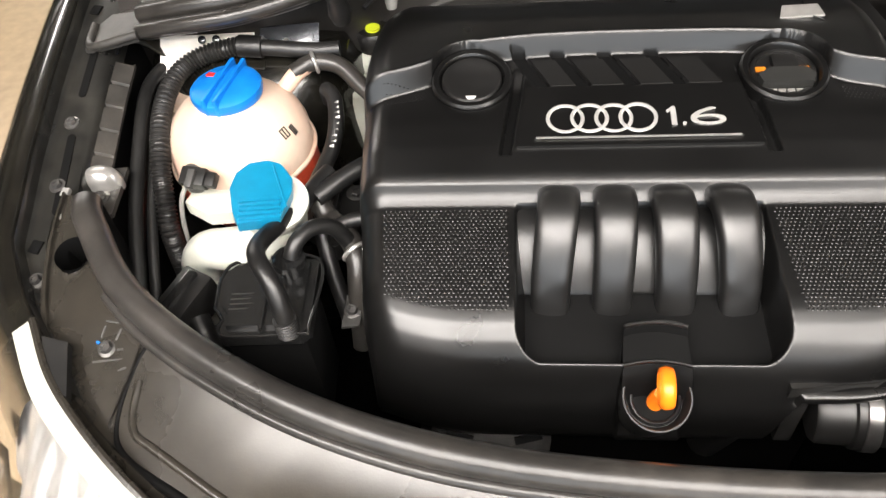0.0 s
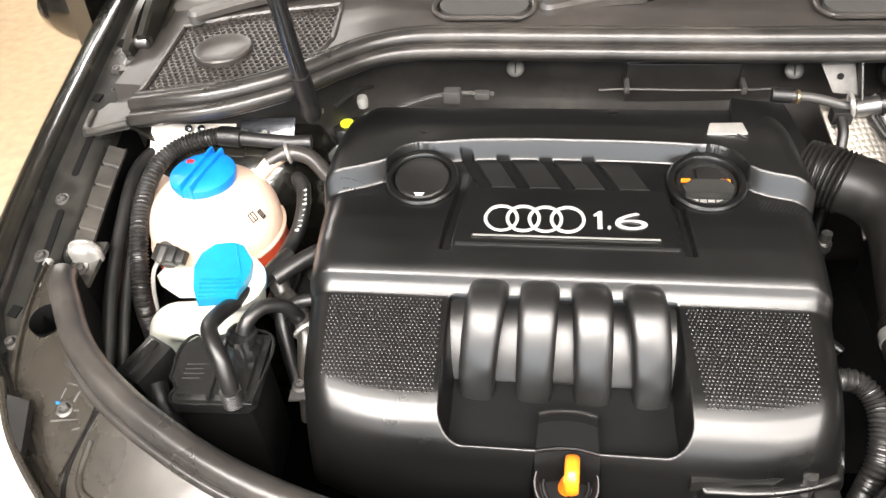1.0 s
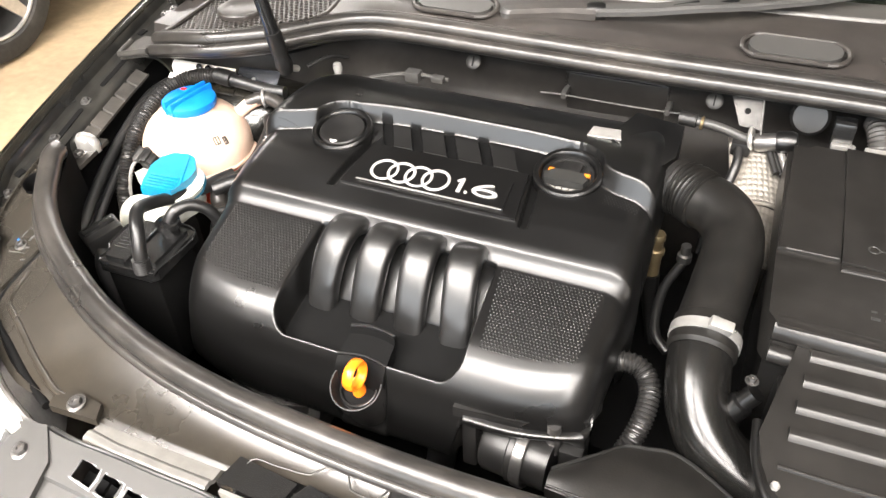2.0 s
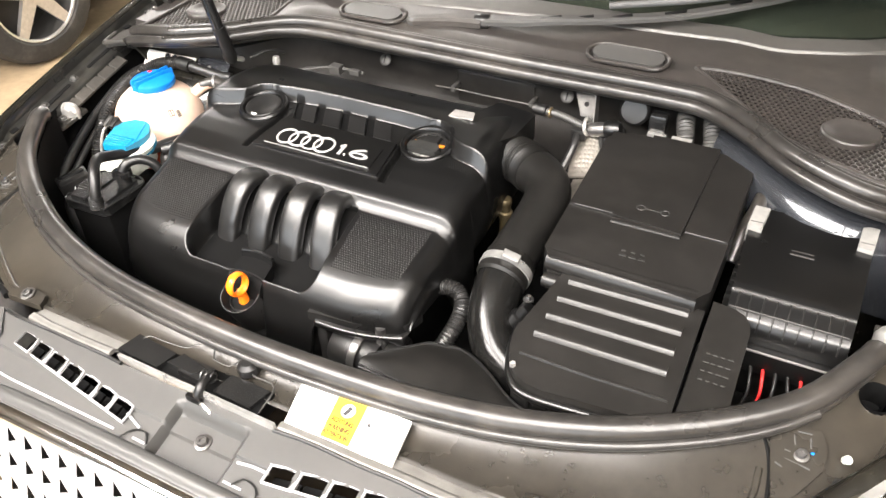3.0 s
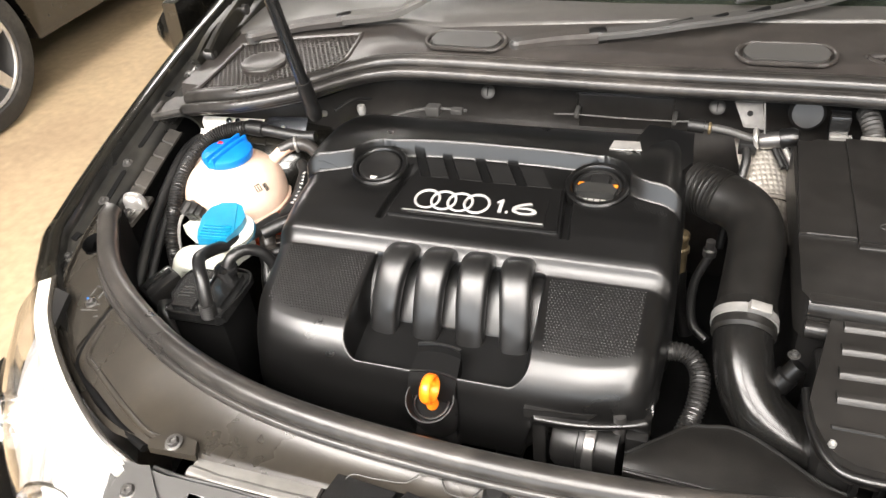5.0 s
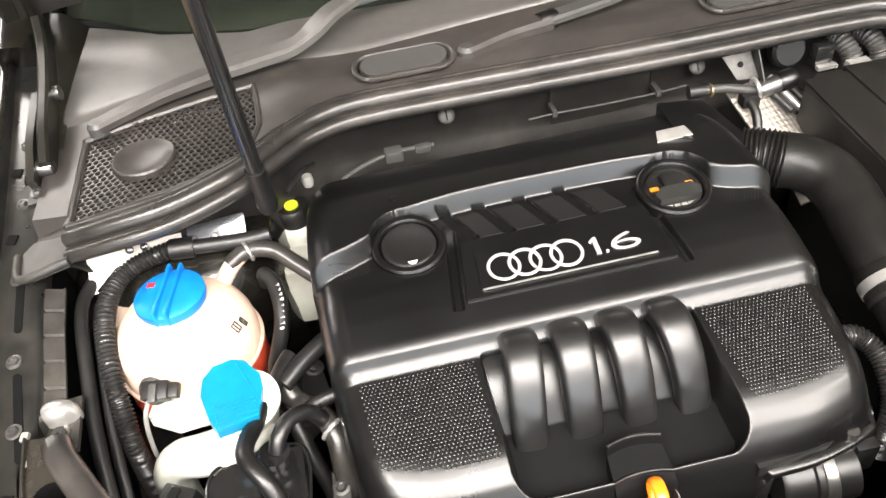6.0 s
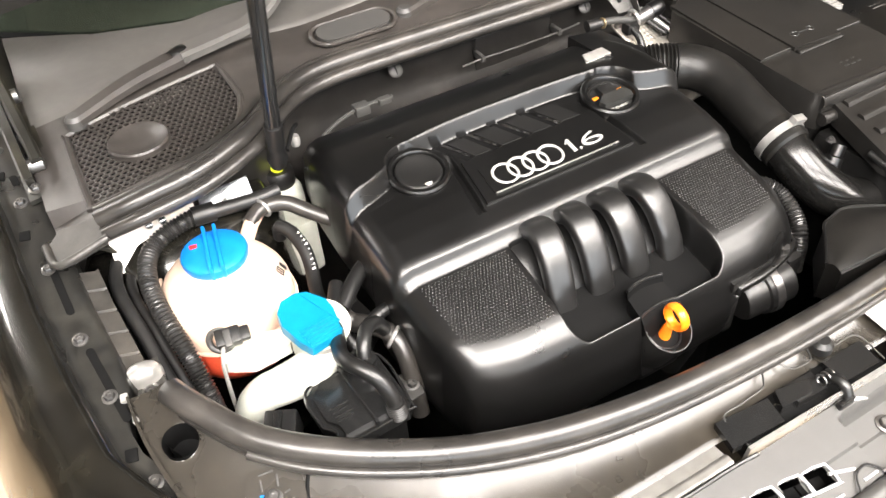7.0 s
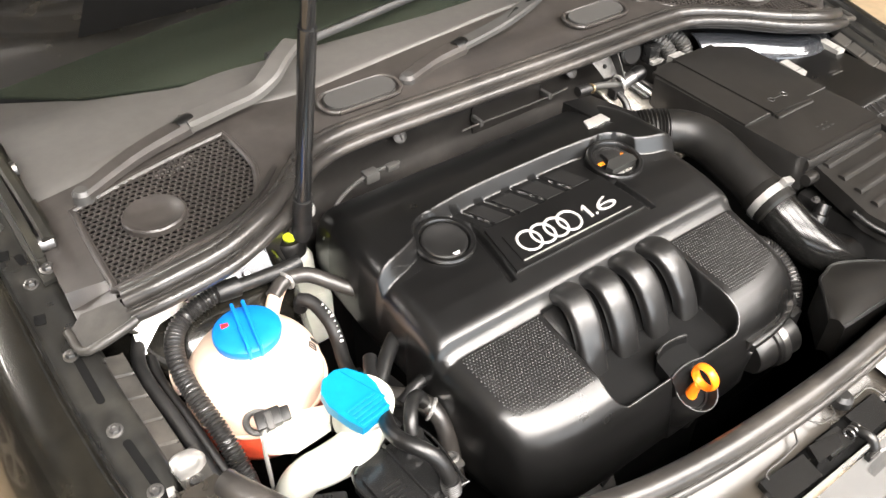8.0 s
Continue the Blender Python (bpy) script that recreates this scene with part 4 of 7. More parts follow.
def engine_cover():
    cover = thing("engine_cover", "large black moulded plastic engine cover, clean and satin", "engine cover", at=(-0.13, 0.6, 0.66))
    nu, nv = 440, 420
    bm = B()
    rows = []
    for j in range(nv + 1):
        v = j / nv
        row = []
        for i in range(nu + 1):
            u = i / nu
            xa = -0.128 + (u - 0.5) * 0.5
            y = cover_front(xa) * (1 - v) + 0.845 * v
            x0, x1 = interp(y, COVER_L), interp(y, COVER_R)
            x = x0 + (x1 - x0) * u
            row.append(bm.verts.new((x, y, cover_top(x, y))))
        rows.append(row)
    for j in range(nv):
        for i in range(nu):
            bm.faces.new((rows[j][i], rows[j][i + 1], rows[j + 1][i + 1], rows[j + 1][i]))
    rim = [*rows[0], *[r[-1] for r in rows[1:]], *rows[-1][-2::-1], *[r[0] for r in rows[-2:0:-1]]]
    c = Vector((-0.13, 0.6, 0))
    last = rim
    for f, push in ((0.25, 0.9), (0.55, 1.2), (0.8, 1.0), (0.93, 0.4), (1.0, -1.0)):
        ring = []
        for v in rim:
            out = (v.co - c)
            out.z = 0
            low = 0.66 if v.co.x < -0.02 else 0.66 + 0.08 * step01(v.co.x, -0.02, 0.0) * step01(0.56 - v.co.y, 0, 0.05)
            if v.co.y > 0.60:
                low = 0.74
            ring.append(bm.verts.new(Vector((v.co.x, v.co.y, 0)) + out.normalized() * (0.004 * push) + Vector((0, 0, v.co.z + (low - v.co.z) * f))))
        n = len(rim)
        for k in range(n):
            bm.faces.new((last[k], ring[k], ring[(k + 1) % n], last[(k + 1) % n]))
        last = ring
    shell = part("shell", bm, PLASTIC, cover, angle=75)
    # dotted grip fields
    for edge_l, edge_r in (((-0.3645, -0.356), (-0.2500, -0.2480)), ((-0.0115, 0.0005), (0.1010, 0.0975))):
        bm = B()
        y, j = 0.436, 0
        while y < 0.5375:
            f = (0.537 - y) / 0.100
            xl, xr = edge_l[0] + (edge_l[1] - edge_l[0]) * f, edge_r[0] + (edge_r[1] - edge_r[0]) * f
            count = 27
            for i in range(count):
                xx = xl + (xr - xl) * (i + (0.5 if j % 2 else 0)) / (count - 0.5)
                if y - cover_front(xx) < 0.047:
                    continue
                z = cover_top(xx, y) + 0.0004
                top = bm.verts.new((xx, y, z + 0.0011))
                ring = [bm.verts.new((xx + 0.0015 * math.cos(a), y + 0.0015 * math.sin(a), z - 0.0004)) for a in (k * math.pi / 3 for k in range(6))]
                for k in range(6):
                    bm.faces.new((ring[k], ring[(k + 1) % 6], top))
            y += 0.00364
            j += 1
        g = part("dotted_field", bm, PLASTIC_DOT, cover, "field of small raised dots", angle=80)
        g["kind"] = "stuff"
    for x0, x1, y0 in ((-0.372, -0.332, 0.648), (0.070, 0.110, 0.645)):
        bm = B()
        for j in range(5):
            for i in range(11):
                x, y = x0 + 0.0038 * i + (0.0019 if j % 2 else 0), y0 + 0.0034 * j - (0.0005 * i if x0 > 0 else -0.0006 * i)
                z = cover_top(x, y)
                top = bm.verts.new((x, y, z + 0.0007))
                ring = [bm.verts.new((x + 0.0012 * math.cos(a), y + 0.0012 * math.sin(a), z - 0.0002)) for a in (k * math.pi / 3 for k in range(6))]
                for k in range(6):
                    bm.faces.new((ring[k], ring[(k + 1) % 6], top))
        part("dotted_strip", bm, PLASTIC_MATT, cover, angle=80)["kind"] = "stuff"
    # intake runners
    part("runner_bed", sheet(B(), lambda u, v: (-0.243 + 0.226 * u, 0.541 - 0.065 * v, 0.813 - 0.0535 * v + 0.0105 * math.sin(math.pi * v)), 10, 16, (0, 0, -0.01)), PLASTIC, cover, "grey satin bed between the runners")
    for x in (-0.2015, -0.1515, -0.1015, -0.0515):
        lean = (x + 0.1265) * 0.11
        path = [(x, 0.560, 0.810), (x, 0.545, 0.822), (x + lean * 0.1, 0.530, 0.8285), (x + lean * 0.3, 0.516, 0.8265), (x + lean * 0.5, 0.503, 0.8180), (x + lean * 0.7, 0.4925, 0.8060), (x + lean * 0.85, 0.4840, 0.7925), (x + lean, 0.4770, 0.7785), (x + lean * 1.05, 0.4710, 0.7640), (x + lean * 1.1, 0.4660, 0.7510)]
        shape = [(math.copysign(abs(math.cos(t)) ** 0.62, math.cos(t)) * 1.0, math.copysign(abs(math.sin(t)) ** 0.62, math.sin(t)) * 0.58) for t in (2 * math.pi * k / 28 for k in range(28))]
        part("runner", tube(B(), path, lambda s: 0.0200 - 0.0025 * s, 28, 0.003, shape=shape), RUNNER, cover)
    # black sheet just above the hollow's skin, painting the shade in it
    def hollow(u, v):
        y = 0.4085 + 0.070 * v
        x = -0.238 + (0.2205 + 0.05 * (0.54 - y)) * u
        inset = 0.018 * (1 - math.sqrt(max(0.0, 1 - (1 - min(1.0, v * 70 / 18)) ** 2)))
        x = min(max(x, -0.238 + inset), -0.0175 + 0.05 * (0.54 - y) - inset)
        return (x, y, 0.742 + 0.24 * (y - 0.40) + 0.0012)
    part("hollow_shade", sheet(B(), hollow, 40, 14, (0, 0, -0.0008)), DARK, cover, "black sheet laid in the hollow as its shade")
    # badge
    tilt = pose(0, 0, 0, 9.5, 0, 0)
    plate = part("badge_plate", prism(B(), [(-0.240, 0.587, 0.8445), (-0.0155, 0.587, 0.8445), (-0.0245, 0.663, 0.8545), (-0.231, 0.663, 0.8545)], (0, -0.0006, 0.0042), 0.0012), PLASTIC, cover)
    inner = part("name_plate", prism(B(), [(-0.2235, 0.5945, 0.8492), (-0.0330, 0.5945, 0.8492), (-0.0360, 0.641, 0.8555), (-0.2200, 0.641, 0.8555)], (0, -0.0003, 0.0022), 0.0007), PLASTIC, cover)
    part("trim_line", box(B(), (-0.2220, 0.5935, 0.8508), (-0.0345, 0.5955, 0.8520), 0.0003), STEEL, cover, "thin bright line")
    for k in range(4):
        m = Matrix.Translation((-0.1940 + 0.0227 * k, 0.6175, 0.8548 + 0.0004 * (k % 2))) @ tilt
        part("ring", torus(B(), m, 0.0164, 0.0019, 48, 8, 0.7), SILVER, cover)
    for word, x, wide, tall in (("1", -0.1065, 1.55, 0.94), (".", -0.0875, 0.9, 0.94), ("6", -0.0830, 2.45, 0.94)):
        text = bpy.data.curves.new("lettering", "FONT")
        text.body, text.size, text.extrude = word, 0.0335, 0.0008
        text.offset = -0.0005 if wide > 2 else -0.0001
        tmp = new("lettering", text)
        me = bpy.data.meshes.new_from_object(tmp.evaluated_get(bpy.context.evaluated_depsgraph_get()))
        bpy.data.objects.remove(tmp)
        me.transform(Matrix.Translation((x, 0.6065, 0.8540)) @ tilt @ Matrix.Diagonal((wide, tall, 1, 1)))
        me.materials.clear()
        finish(me, SILVER)
        ob = new("lettering", me)
        ob.parent, ob.matrix_parent_inverse = cover, Matrix.Translation(cover.location).inverted()
    part("figure_flag", prism(B(), [tilt @ Vector(p) + Vector((-0.0997, 0.6060, 0.8540)) for p in ((0.0010, 0.0150, 0), (0.0062, 0.0196, 0), (0.0082, 0.0228, 0), (0.0058, 0.0228, 0), (-0.0004, 0.0176, 0))], (0, 0, 0.0008), 0), SILVER, cover)
    # black fillings in the slots stand in for the shade inside them
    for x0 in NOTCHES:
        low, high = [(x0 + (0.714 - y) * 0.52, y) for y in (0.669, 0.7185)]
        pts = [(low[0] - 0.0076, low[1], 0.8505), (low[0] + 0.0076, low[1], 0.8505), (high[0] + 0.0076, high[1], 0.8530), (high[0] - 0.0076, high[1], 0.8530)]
        part("slot_shade", prism(B(), pts, (0, 0, -0.006), 0), DARK, cover)
    for x0, x1 in zip(NOTCHES, NOTCHES[1:] + (-0.055,)):
        front_y, rear_y0 = 0.6695, 0.7065
        lean0, lean1 = (0.714 - front_y) * 0.52, (0.714 - rear_y0) * 0.52
        pts = [(x0 + 0.0082 + lean0, front_y, deck_front(front_y) - 0.0015), (x1 - 0.0082 + lean0, front_y, deck_front(front_y) - 0.0015), (x1 - 0.0082 + lean1, rear_y0, deck_front(rear_y0) + 0.0012), (x0 + 0.0082 + lean1, rear_y0, deck_front(rear_y0) + 0.0012)]
        part("louvre", prism(B(), pts, (0, -0.0002, 0.0024), 0.0009, 2), RUNNER, cover)
    # filler caps
    for x, y, r, name in ((-0.285, 0.676, 0.0405, "blind_cap"), (0.019, 0.679, 0.0415, "oil_cap")):
        m = Matrix.Translation((x, y, 0.859)) @ pose(0, 0, 0, 9, 0, 0)
        rim = part("cap_rim", lathe(B(), [(r, -0.012), (r, 0.002), (r - 0.002, 0.0045), (r - 0.0065, 0.0045), (r - 0.0085, 0.002), (r - 0.009, -0.010), (0, -0.010)], m, 56), PLASTIC, cover)
        if name == "blind_cap":
            c = part("blind_cap", lathe(B(), [(0.0305, -0.010), (0.0305, 0.001), (0.029, 0.0028), (0.026, 0.0032), (0.023, 0.0022), (0, 0.0022)], m, 48), PLASTIC_MATT, cover)
            part("mark", prism(B(), [m @ Vector(p) for p in ((-0.0055, -0.0245, 0.0026), (0.0055, -0.0245, 0.0026), (0.003, -0.0285, 0.0028), (-0.003, -0.0285, 0.0028))], (0, 0, 0.0008), 0), WHITE, c)
        else:
            c = part("oil_cap", lathe(B(), [(0.0322, -0.010), (0.0322, -0.004), (0.031, -0.002), (0.0275, -0.0015), (0.0265, -0.0035), (0, -0.0035)], m, 48), PLASTIC_MATT, cover)
            part("cap_edge", torus(B(), m @ Matrix.Translation((0, 0, -0.003)), 0.0312, 0.0012, 48, 8), PLASTIC, c)
            grip = prism(B(), [m @ Vector(p) for p in ((-0.0235, -0.020, -0.004), (0.0235, -0.020, -0.004), (0.0265, -0.010, -0.004), (0.019, -0.001, -0.004), (-0.015, -0.001, -0.004), (-0.0265, -0.010, -0.004))], m.to_3x3() @ Vector((0, 0, 0.0105)), 0.003, 3)
            part("grip", grip, PLASTIC_GRIP, c, "satin dark grey finger grip")
            part("grip_back", box(B(), (-0.010, 0.000, -0.004), (0.014, 0.020, 0.0030), 0.002, m), PLASTIC_MATT, c)
            for k in range(4):
                part("print_line", box(B(), (-0.0165 + 0.0082 * k, -0.0255, -0.0034), (-0.0098 + 0.0082 * k, -0.0218, -0.0022), 0.0003, m), CLIP, c)
            for sx in (-1, 1):
                part("print_mark", box(B(), (sx * 0.0205 - 0.0050, 0.0020, -0.0036), (sx * 0.0205 + 0.0050, 0.0078, -0.0020), 0.0004, m), AMBER, c, "orange printed mark")
    # duct outlet, and behind it a bright patch painting the plastic's reflection
    part("outlet_block", prism(B(), [(0.050, 0.742, 0.838), (0.112, 0.700, 0.826), (0.132, 0.745, 0.822), (0.128, 0.838, 0.812), (0.066, 0.838, 0.820)], (0, 0, 0.044), 0.015, 5), PLASTIC, cover)
    part("sheen_patch", prism(B(), [(0.024, 0.740, 0.877), (0.066, 0.738, 0.880), (0.062, 0.754, 0.8825), (0.028, 0.755, 0.881)], (0, 0, 0.0022), 0.0006), ALLOY, cover, "bright patch standing in for a reflection on the plastic")
    # dipstick housing
    d = Vector((0, -0.42, 0.9)).normalized()
    m = along(d, (-0.122, 0.386, 0.734))
    hs = part("dipstick_collar", lathe(B(), [(0.030, -0.05), (0.030, 0.010), (0.0293, 0.0114), (0.0280, 0.0114), (0.0272, 0.010), (0.024, -0.006), (0, -0.006)], m, 40), PLASTIC_MATT, cover)
    part("inner_ring", torus(B(), m @ Matrix.Translation((0, 0, -0.001)), 0.0205, 0.0013, 40, 8), PLASTIC, hs)
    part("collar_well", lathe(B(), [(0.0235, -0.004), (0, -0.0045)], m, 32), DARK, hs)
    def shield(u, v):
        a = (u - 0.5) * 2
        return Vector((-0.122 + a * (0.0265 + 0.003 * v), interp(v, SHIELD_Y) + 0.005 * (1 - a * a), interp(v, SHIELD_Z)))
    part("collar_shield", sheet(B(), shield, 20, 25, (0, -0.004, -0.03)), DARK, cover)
    part("shield_arc", tube(B(), [shield(k / 8, 0.0) for k in range(9)], 0.0022, 8), PLASTIC, cover)
    part("shield_arc", tube(B(), [shield(k / 8, 0.80) + Vector((0, 0, 0.0005)) for k in range(9)], 0.0019, 8), PLASTIC, cover)
    # lip over the throttle pipe
    part("lip", prism(B(), [(-0.012, 0.388, 0.735), (0.06, 0.395, 0.735), (0.122, 0.420, 0.735), (0.130, 0.45, 0.735), (-0.012, 0.44, 0.735)], (0, 0, 0.014), 0.004), PLASTIC_MATT, cover)


def dipstick():
    d = thing("dipstick", "orange plastic dipstick handle with a pull ring", "dipstick", at=(-0.122, 0.385, 0.725))
    n = Vector((1.0, -0.05, 0.05)).normalized()
    c = Vector((-0.118, 0.377, 0.766))
    part("ring", torus(B(), along(n, c), 0.0152, 0.0028, 40, 12, 2.2), ORANGE, d)
    part("stem", tube(B(), [(-0.122, 0.388, 0.715), (-0.121, 0.384, 0.742), (-0.120, 0.381, 0.750)], lambda s: 0.0090 - 0.0035 * s, 16, 0.004), ORANGE, d)


engine_cover()
dipstick()

# ---- round the engine ----
def engine_block():
    eng = thing("engine", "engine under its cover, coloured black for the shade there", "engine", at=(-0.13, 0.6, 0.26))
    # block, sump and gearbox carry the shade below the cover in their black colour
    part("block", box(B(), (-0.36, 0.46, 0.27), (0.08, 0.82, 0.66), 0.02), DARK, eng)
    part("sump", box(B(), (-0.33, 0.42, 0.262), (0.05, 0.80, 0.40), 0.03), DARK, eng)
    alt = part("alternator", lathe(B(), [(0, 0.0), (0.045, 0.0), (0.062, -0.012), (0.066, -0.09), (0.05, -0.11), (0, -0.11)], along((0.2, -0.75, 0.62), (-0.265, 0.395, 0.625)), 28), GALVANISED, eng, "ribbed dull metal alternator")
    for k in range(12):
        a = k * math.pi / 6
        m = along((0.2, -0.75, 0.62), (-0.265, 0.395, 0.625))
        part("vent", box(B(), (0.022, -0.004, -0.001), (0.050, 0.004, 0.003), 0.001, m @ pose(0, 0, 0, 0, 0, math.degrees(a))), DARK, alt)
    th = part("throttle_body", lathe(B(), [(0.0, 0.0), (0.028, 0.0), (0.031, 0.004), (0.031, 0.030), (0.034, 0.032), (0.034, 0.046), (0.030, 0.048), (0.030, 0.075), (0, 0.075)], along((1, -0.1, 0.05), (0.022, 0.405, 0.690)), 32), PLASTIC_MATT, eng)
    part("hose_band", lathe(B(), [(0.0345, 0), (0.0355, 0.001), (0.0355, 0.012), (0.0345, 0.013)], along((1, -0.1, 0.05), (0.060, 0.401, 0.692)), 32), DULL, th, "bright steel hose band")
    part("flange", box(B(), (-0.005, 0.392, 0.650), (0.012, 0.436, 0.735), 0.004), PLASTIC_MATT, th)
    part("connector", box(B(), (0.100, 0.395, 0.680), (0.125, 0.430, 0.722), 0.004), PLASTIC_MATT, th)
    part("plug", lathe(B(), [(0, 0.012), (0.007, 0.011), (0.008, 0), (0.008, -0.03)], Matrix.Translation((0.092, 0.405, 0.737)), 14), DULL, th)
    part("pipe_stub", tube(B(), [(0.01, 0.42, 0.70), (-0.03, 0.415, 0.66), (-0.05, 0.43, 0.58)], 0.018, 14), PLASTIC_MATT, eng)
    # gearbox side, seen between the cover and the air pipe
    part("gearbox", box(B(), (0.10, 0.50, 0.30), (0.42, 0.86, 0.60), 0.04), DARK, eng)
    fit_at = Matrix.Translation((0.130, 0.722, 0.748))
    union = part("fitting", lathe(B(), [(0, 0.020), (0.0085, 0.019), (0.0100, 0.016), (0.0100, 0.010), (0.0085, 0.008), (0.0085, -0.004), (0.0115, -0.006), (0.0115, -0.012), (0.009, -0.014), (0.009, -0.05), (0, -0.05)], fit_at, 20), BRASS, eng, "dull brass pipe union")
    part("sleeve", tube(B(), [(0.130, 0.722, 0.70), (0.134, 0.716, 0.66), (0.15, 0.70, 0.60)], 0.011, 14), RUBBER_BLACK, union)
    part("stud", lathe(B(), [(0, 0.014), (0.006, 0.012), (0.006, 0.0), (0.009, -0.002), (0.009, -0.012), (0, -0.012)], Matrix.Translation((0.167, 0.701, 0.762)), 12), DULL, eng)
    part("lever", tube(B(), [(0.167, 0.701, 0.748), (0.152, 0.66, 0.73), (0.155, 0.61, 0.71), (0.175, 0.59, 0.70)], 0.006, 10), RUBBER_BLACK, eng)


def coolant_tank():
    tank = thing("coolant_tank", "round milky coolant tank holding red coolant", "coolant tank", at=(-0.545, 0.69, 0.69))
    c = Matrix.Translation((-0.551, 0.690, 0.772))
    r = 0.080
    upper = [(r, -0.010), (r, 0.004)] + [(r * math.cos(a), 0.004 + 0.066 * math.sin(a)) for a in (radians(10 * k) for k in range(1, 7))] + [(0.034, 0.066), (0.034, 0.076), (0, 0.076)]
    body = part("upper_shell", lathe(B(), upper, c, 56), TANK, tank)
    lower = [(0, -0.090), (0.04, -0.088), (0.068, -0.072), (0.082, -0.046), (r, -0.022), (r, -0.010)]
    part("lower_shell", lathe(B(), lower, c, 56), TANK_RED, tank, "lower half tinted red by the coolant")
    part("seam", torus(B(), c @ Matrix.Translation((0, 0, -0.010)), r + 0.001, 0.0028, 60, 8), TANK, tank)
    part("neck", tube(B(), [(-0.512, 0.728, 0.800), (-0.490, 0.748, 0.820), (-0.474, 0.760, 0.827)], 0.0095, 18), TANK, tank)
    part("lug", prism(B(), [(-0.640, 0.715, 0.775), (-0.618, 0.70, 0.775), (-0.612, 0.738, 0.775), (-0.632, 0.742, 0.775)], (0, 0, 0.030), 0.004), TANK, tank)
    part("ear", prism(B(), [(-0.590, 0.592, 0.758), (-0.560, 0.574, 0.758), (-0.515, 0.578, 0.758), (-0.50, 0.60, 0.758), (-0.55, 0.618, 0.758), (-0.585, 0.612, 0.758)], (0, 0, 0.016), 0.006, 3), MILKY, tank)
    m = Matrix.Translation((-0.5490, 0.692, 0.8455)) @ pose(0, 0, 0, 0, 0, -10)
    cap = part("screw_cap", lathe(B(), [(0.0375, -0.008), (0.0390, -0.002), (0.0382, 0.003), (0.034, 0.006), (0.02, 0.0075), (0, 0.008)], m, 48), BLUE, tank, "blue screw cap")
    for dx in (-0.0065, 0.0065):
        part("grip_bar", box(B(), (dx - 0.0022, -0.039, -0.008), (dx + 0.0022, 0.039, 0.0125), 0.0018, m), BLUE, cap)
    part("print", box(B(), (-0.026, 0.008, 0.0062), (-0.017, 0.015, 0.0076), 0.0004, m), RED, cap, "small red printed mark")
    # printed symbols
    for qx, qy, qz, w in ((0.79, -0.37, 0.49, 0.009), (0.87, -0.24, 0.43, 0.006)):
        p = along((qx / 0.086, qy / 0.086, qz / 0.066), (-0.551 + 0.0805 * qx, 0.690 + 0.0805 * qy, 0.776 + 0.0665 * qz))
        bm = B()
        for lo, hi in (((-w / 2, -0.006, 0), (w / 2, -0.0048, 0.0008)), ((-w / 2, 0.0048, 0), (w / 2, 0.006, 0.0008)), ((-w / 2, -0.006, 0), (-w / 2 + 0.0012, 0.006, 0.0008)), ((w / 2 - 0.0012, -0.006, 0), (w / 2, 0.006, 0.0008)), ((-0.0006, -0.006, 0), (0.0006, 0.006, 0.0008))):
            box(bm, lo, hi, 0, p)
        part("symbol", bm, INK, body)
    # level sensor plug
    plug = part("sensor_plug", box(B(), (-0.016, -0.010, -0.008), (0.012, 0.010, 0.008), 0.002, Matrix.Translation((-0.572, 0.603, 0.798)) @ pose(0, 0, 0, 25, 0, -10)), PLASTIC_MATT, tank, "dark sensor plug")
    part("plug_tab", box(B(), (-0.004, -0.014, 0.004), (0.004, 0.006, 0.012), 0.0015, Matrix.Translation((-0.574, 0.603, 0.798)) @ pose(0, 0, 0, 25, 0, -10)), PLASTIC_GREY, plug)
    part("plug_foot", box(B(), (0.010, -0.008, -0.006), (0.024, 0.008, 0.005), 0.002, Matrix.Translation((-0.574, 0.603, 0.798)) @ pose(0, 0, 0, 25, 0, -10)), PLASTIC_MATT, plug)
    part("plug_ring", torus(B(), along((-0.3, -0.8, 0.5), (-0.582, 0.616, 0.786)), 0.013, 0.004, 24, 8), PLASTIC_GREY, plug)
    part("wire", tube(B(), [(-0.582, 0.597, 0.796), (-0.590, 0.586, 0.780), (-0.594, 0.575, 0.74), (-0.596, 0.57, 0.66)], 0.0025, 8), CLIP, plug)


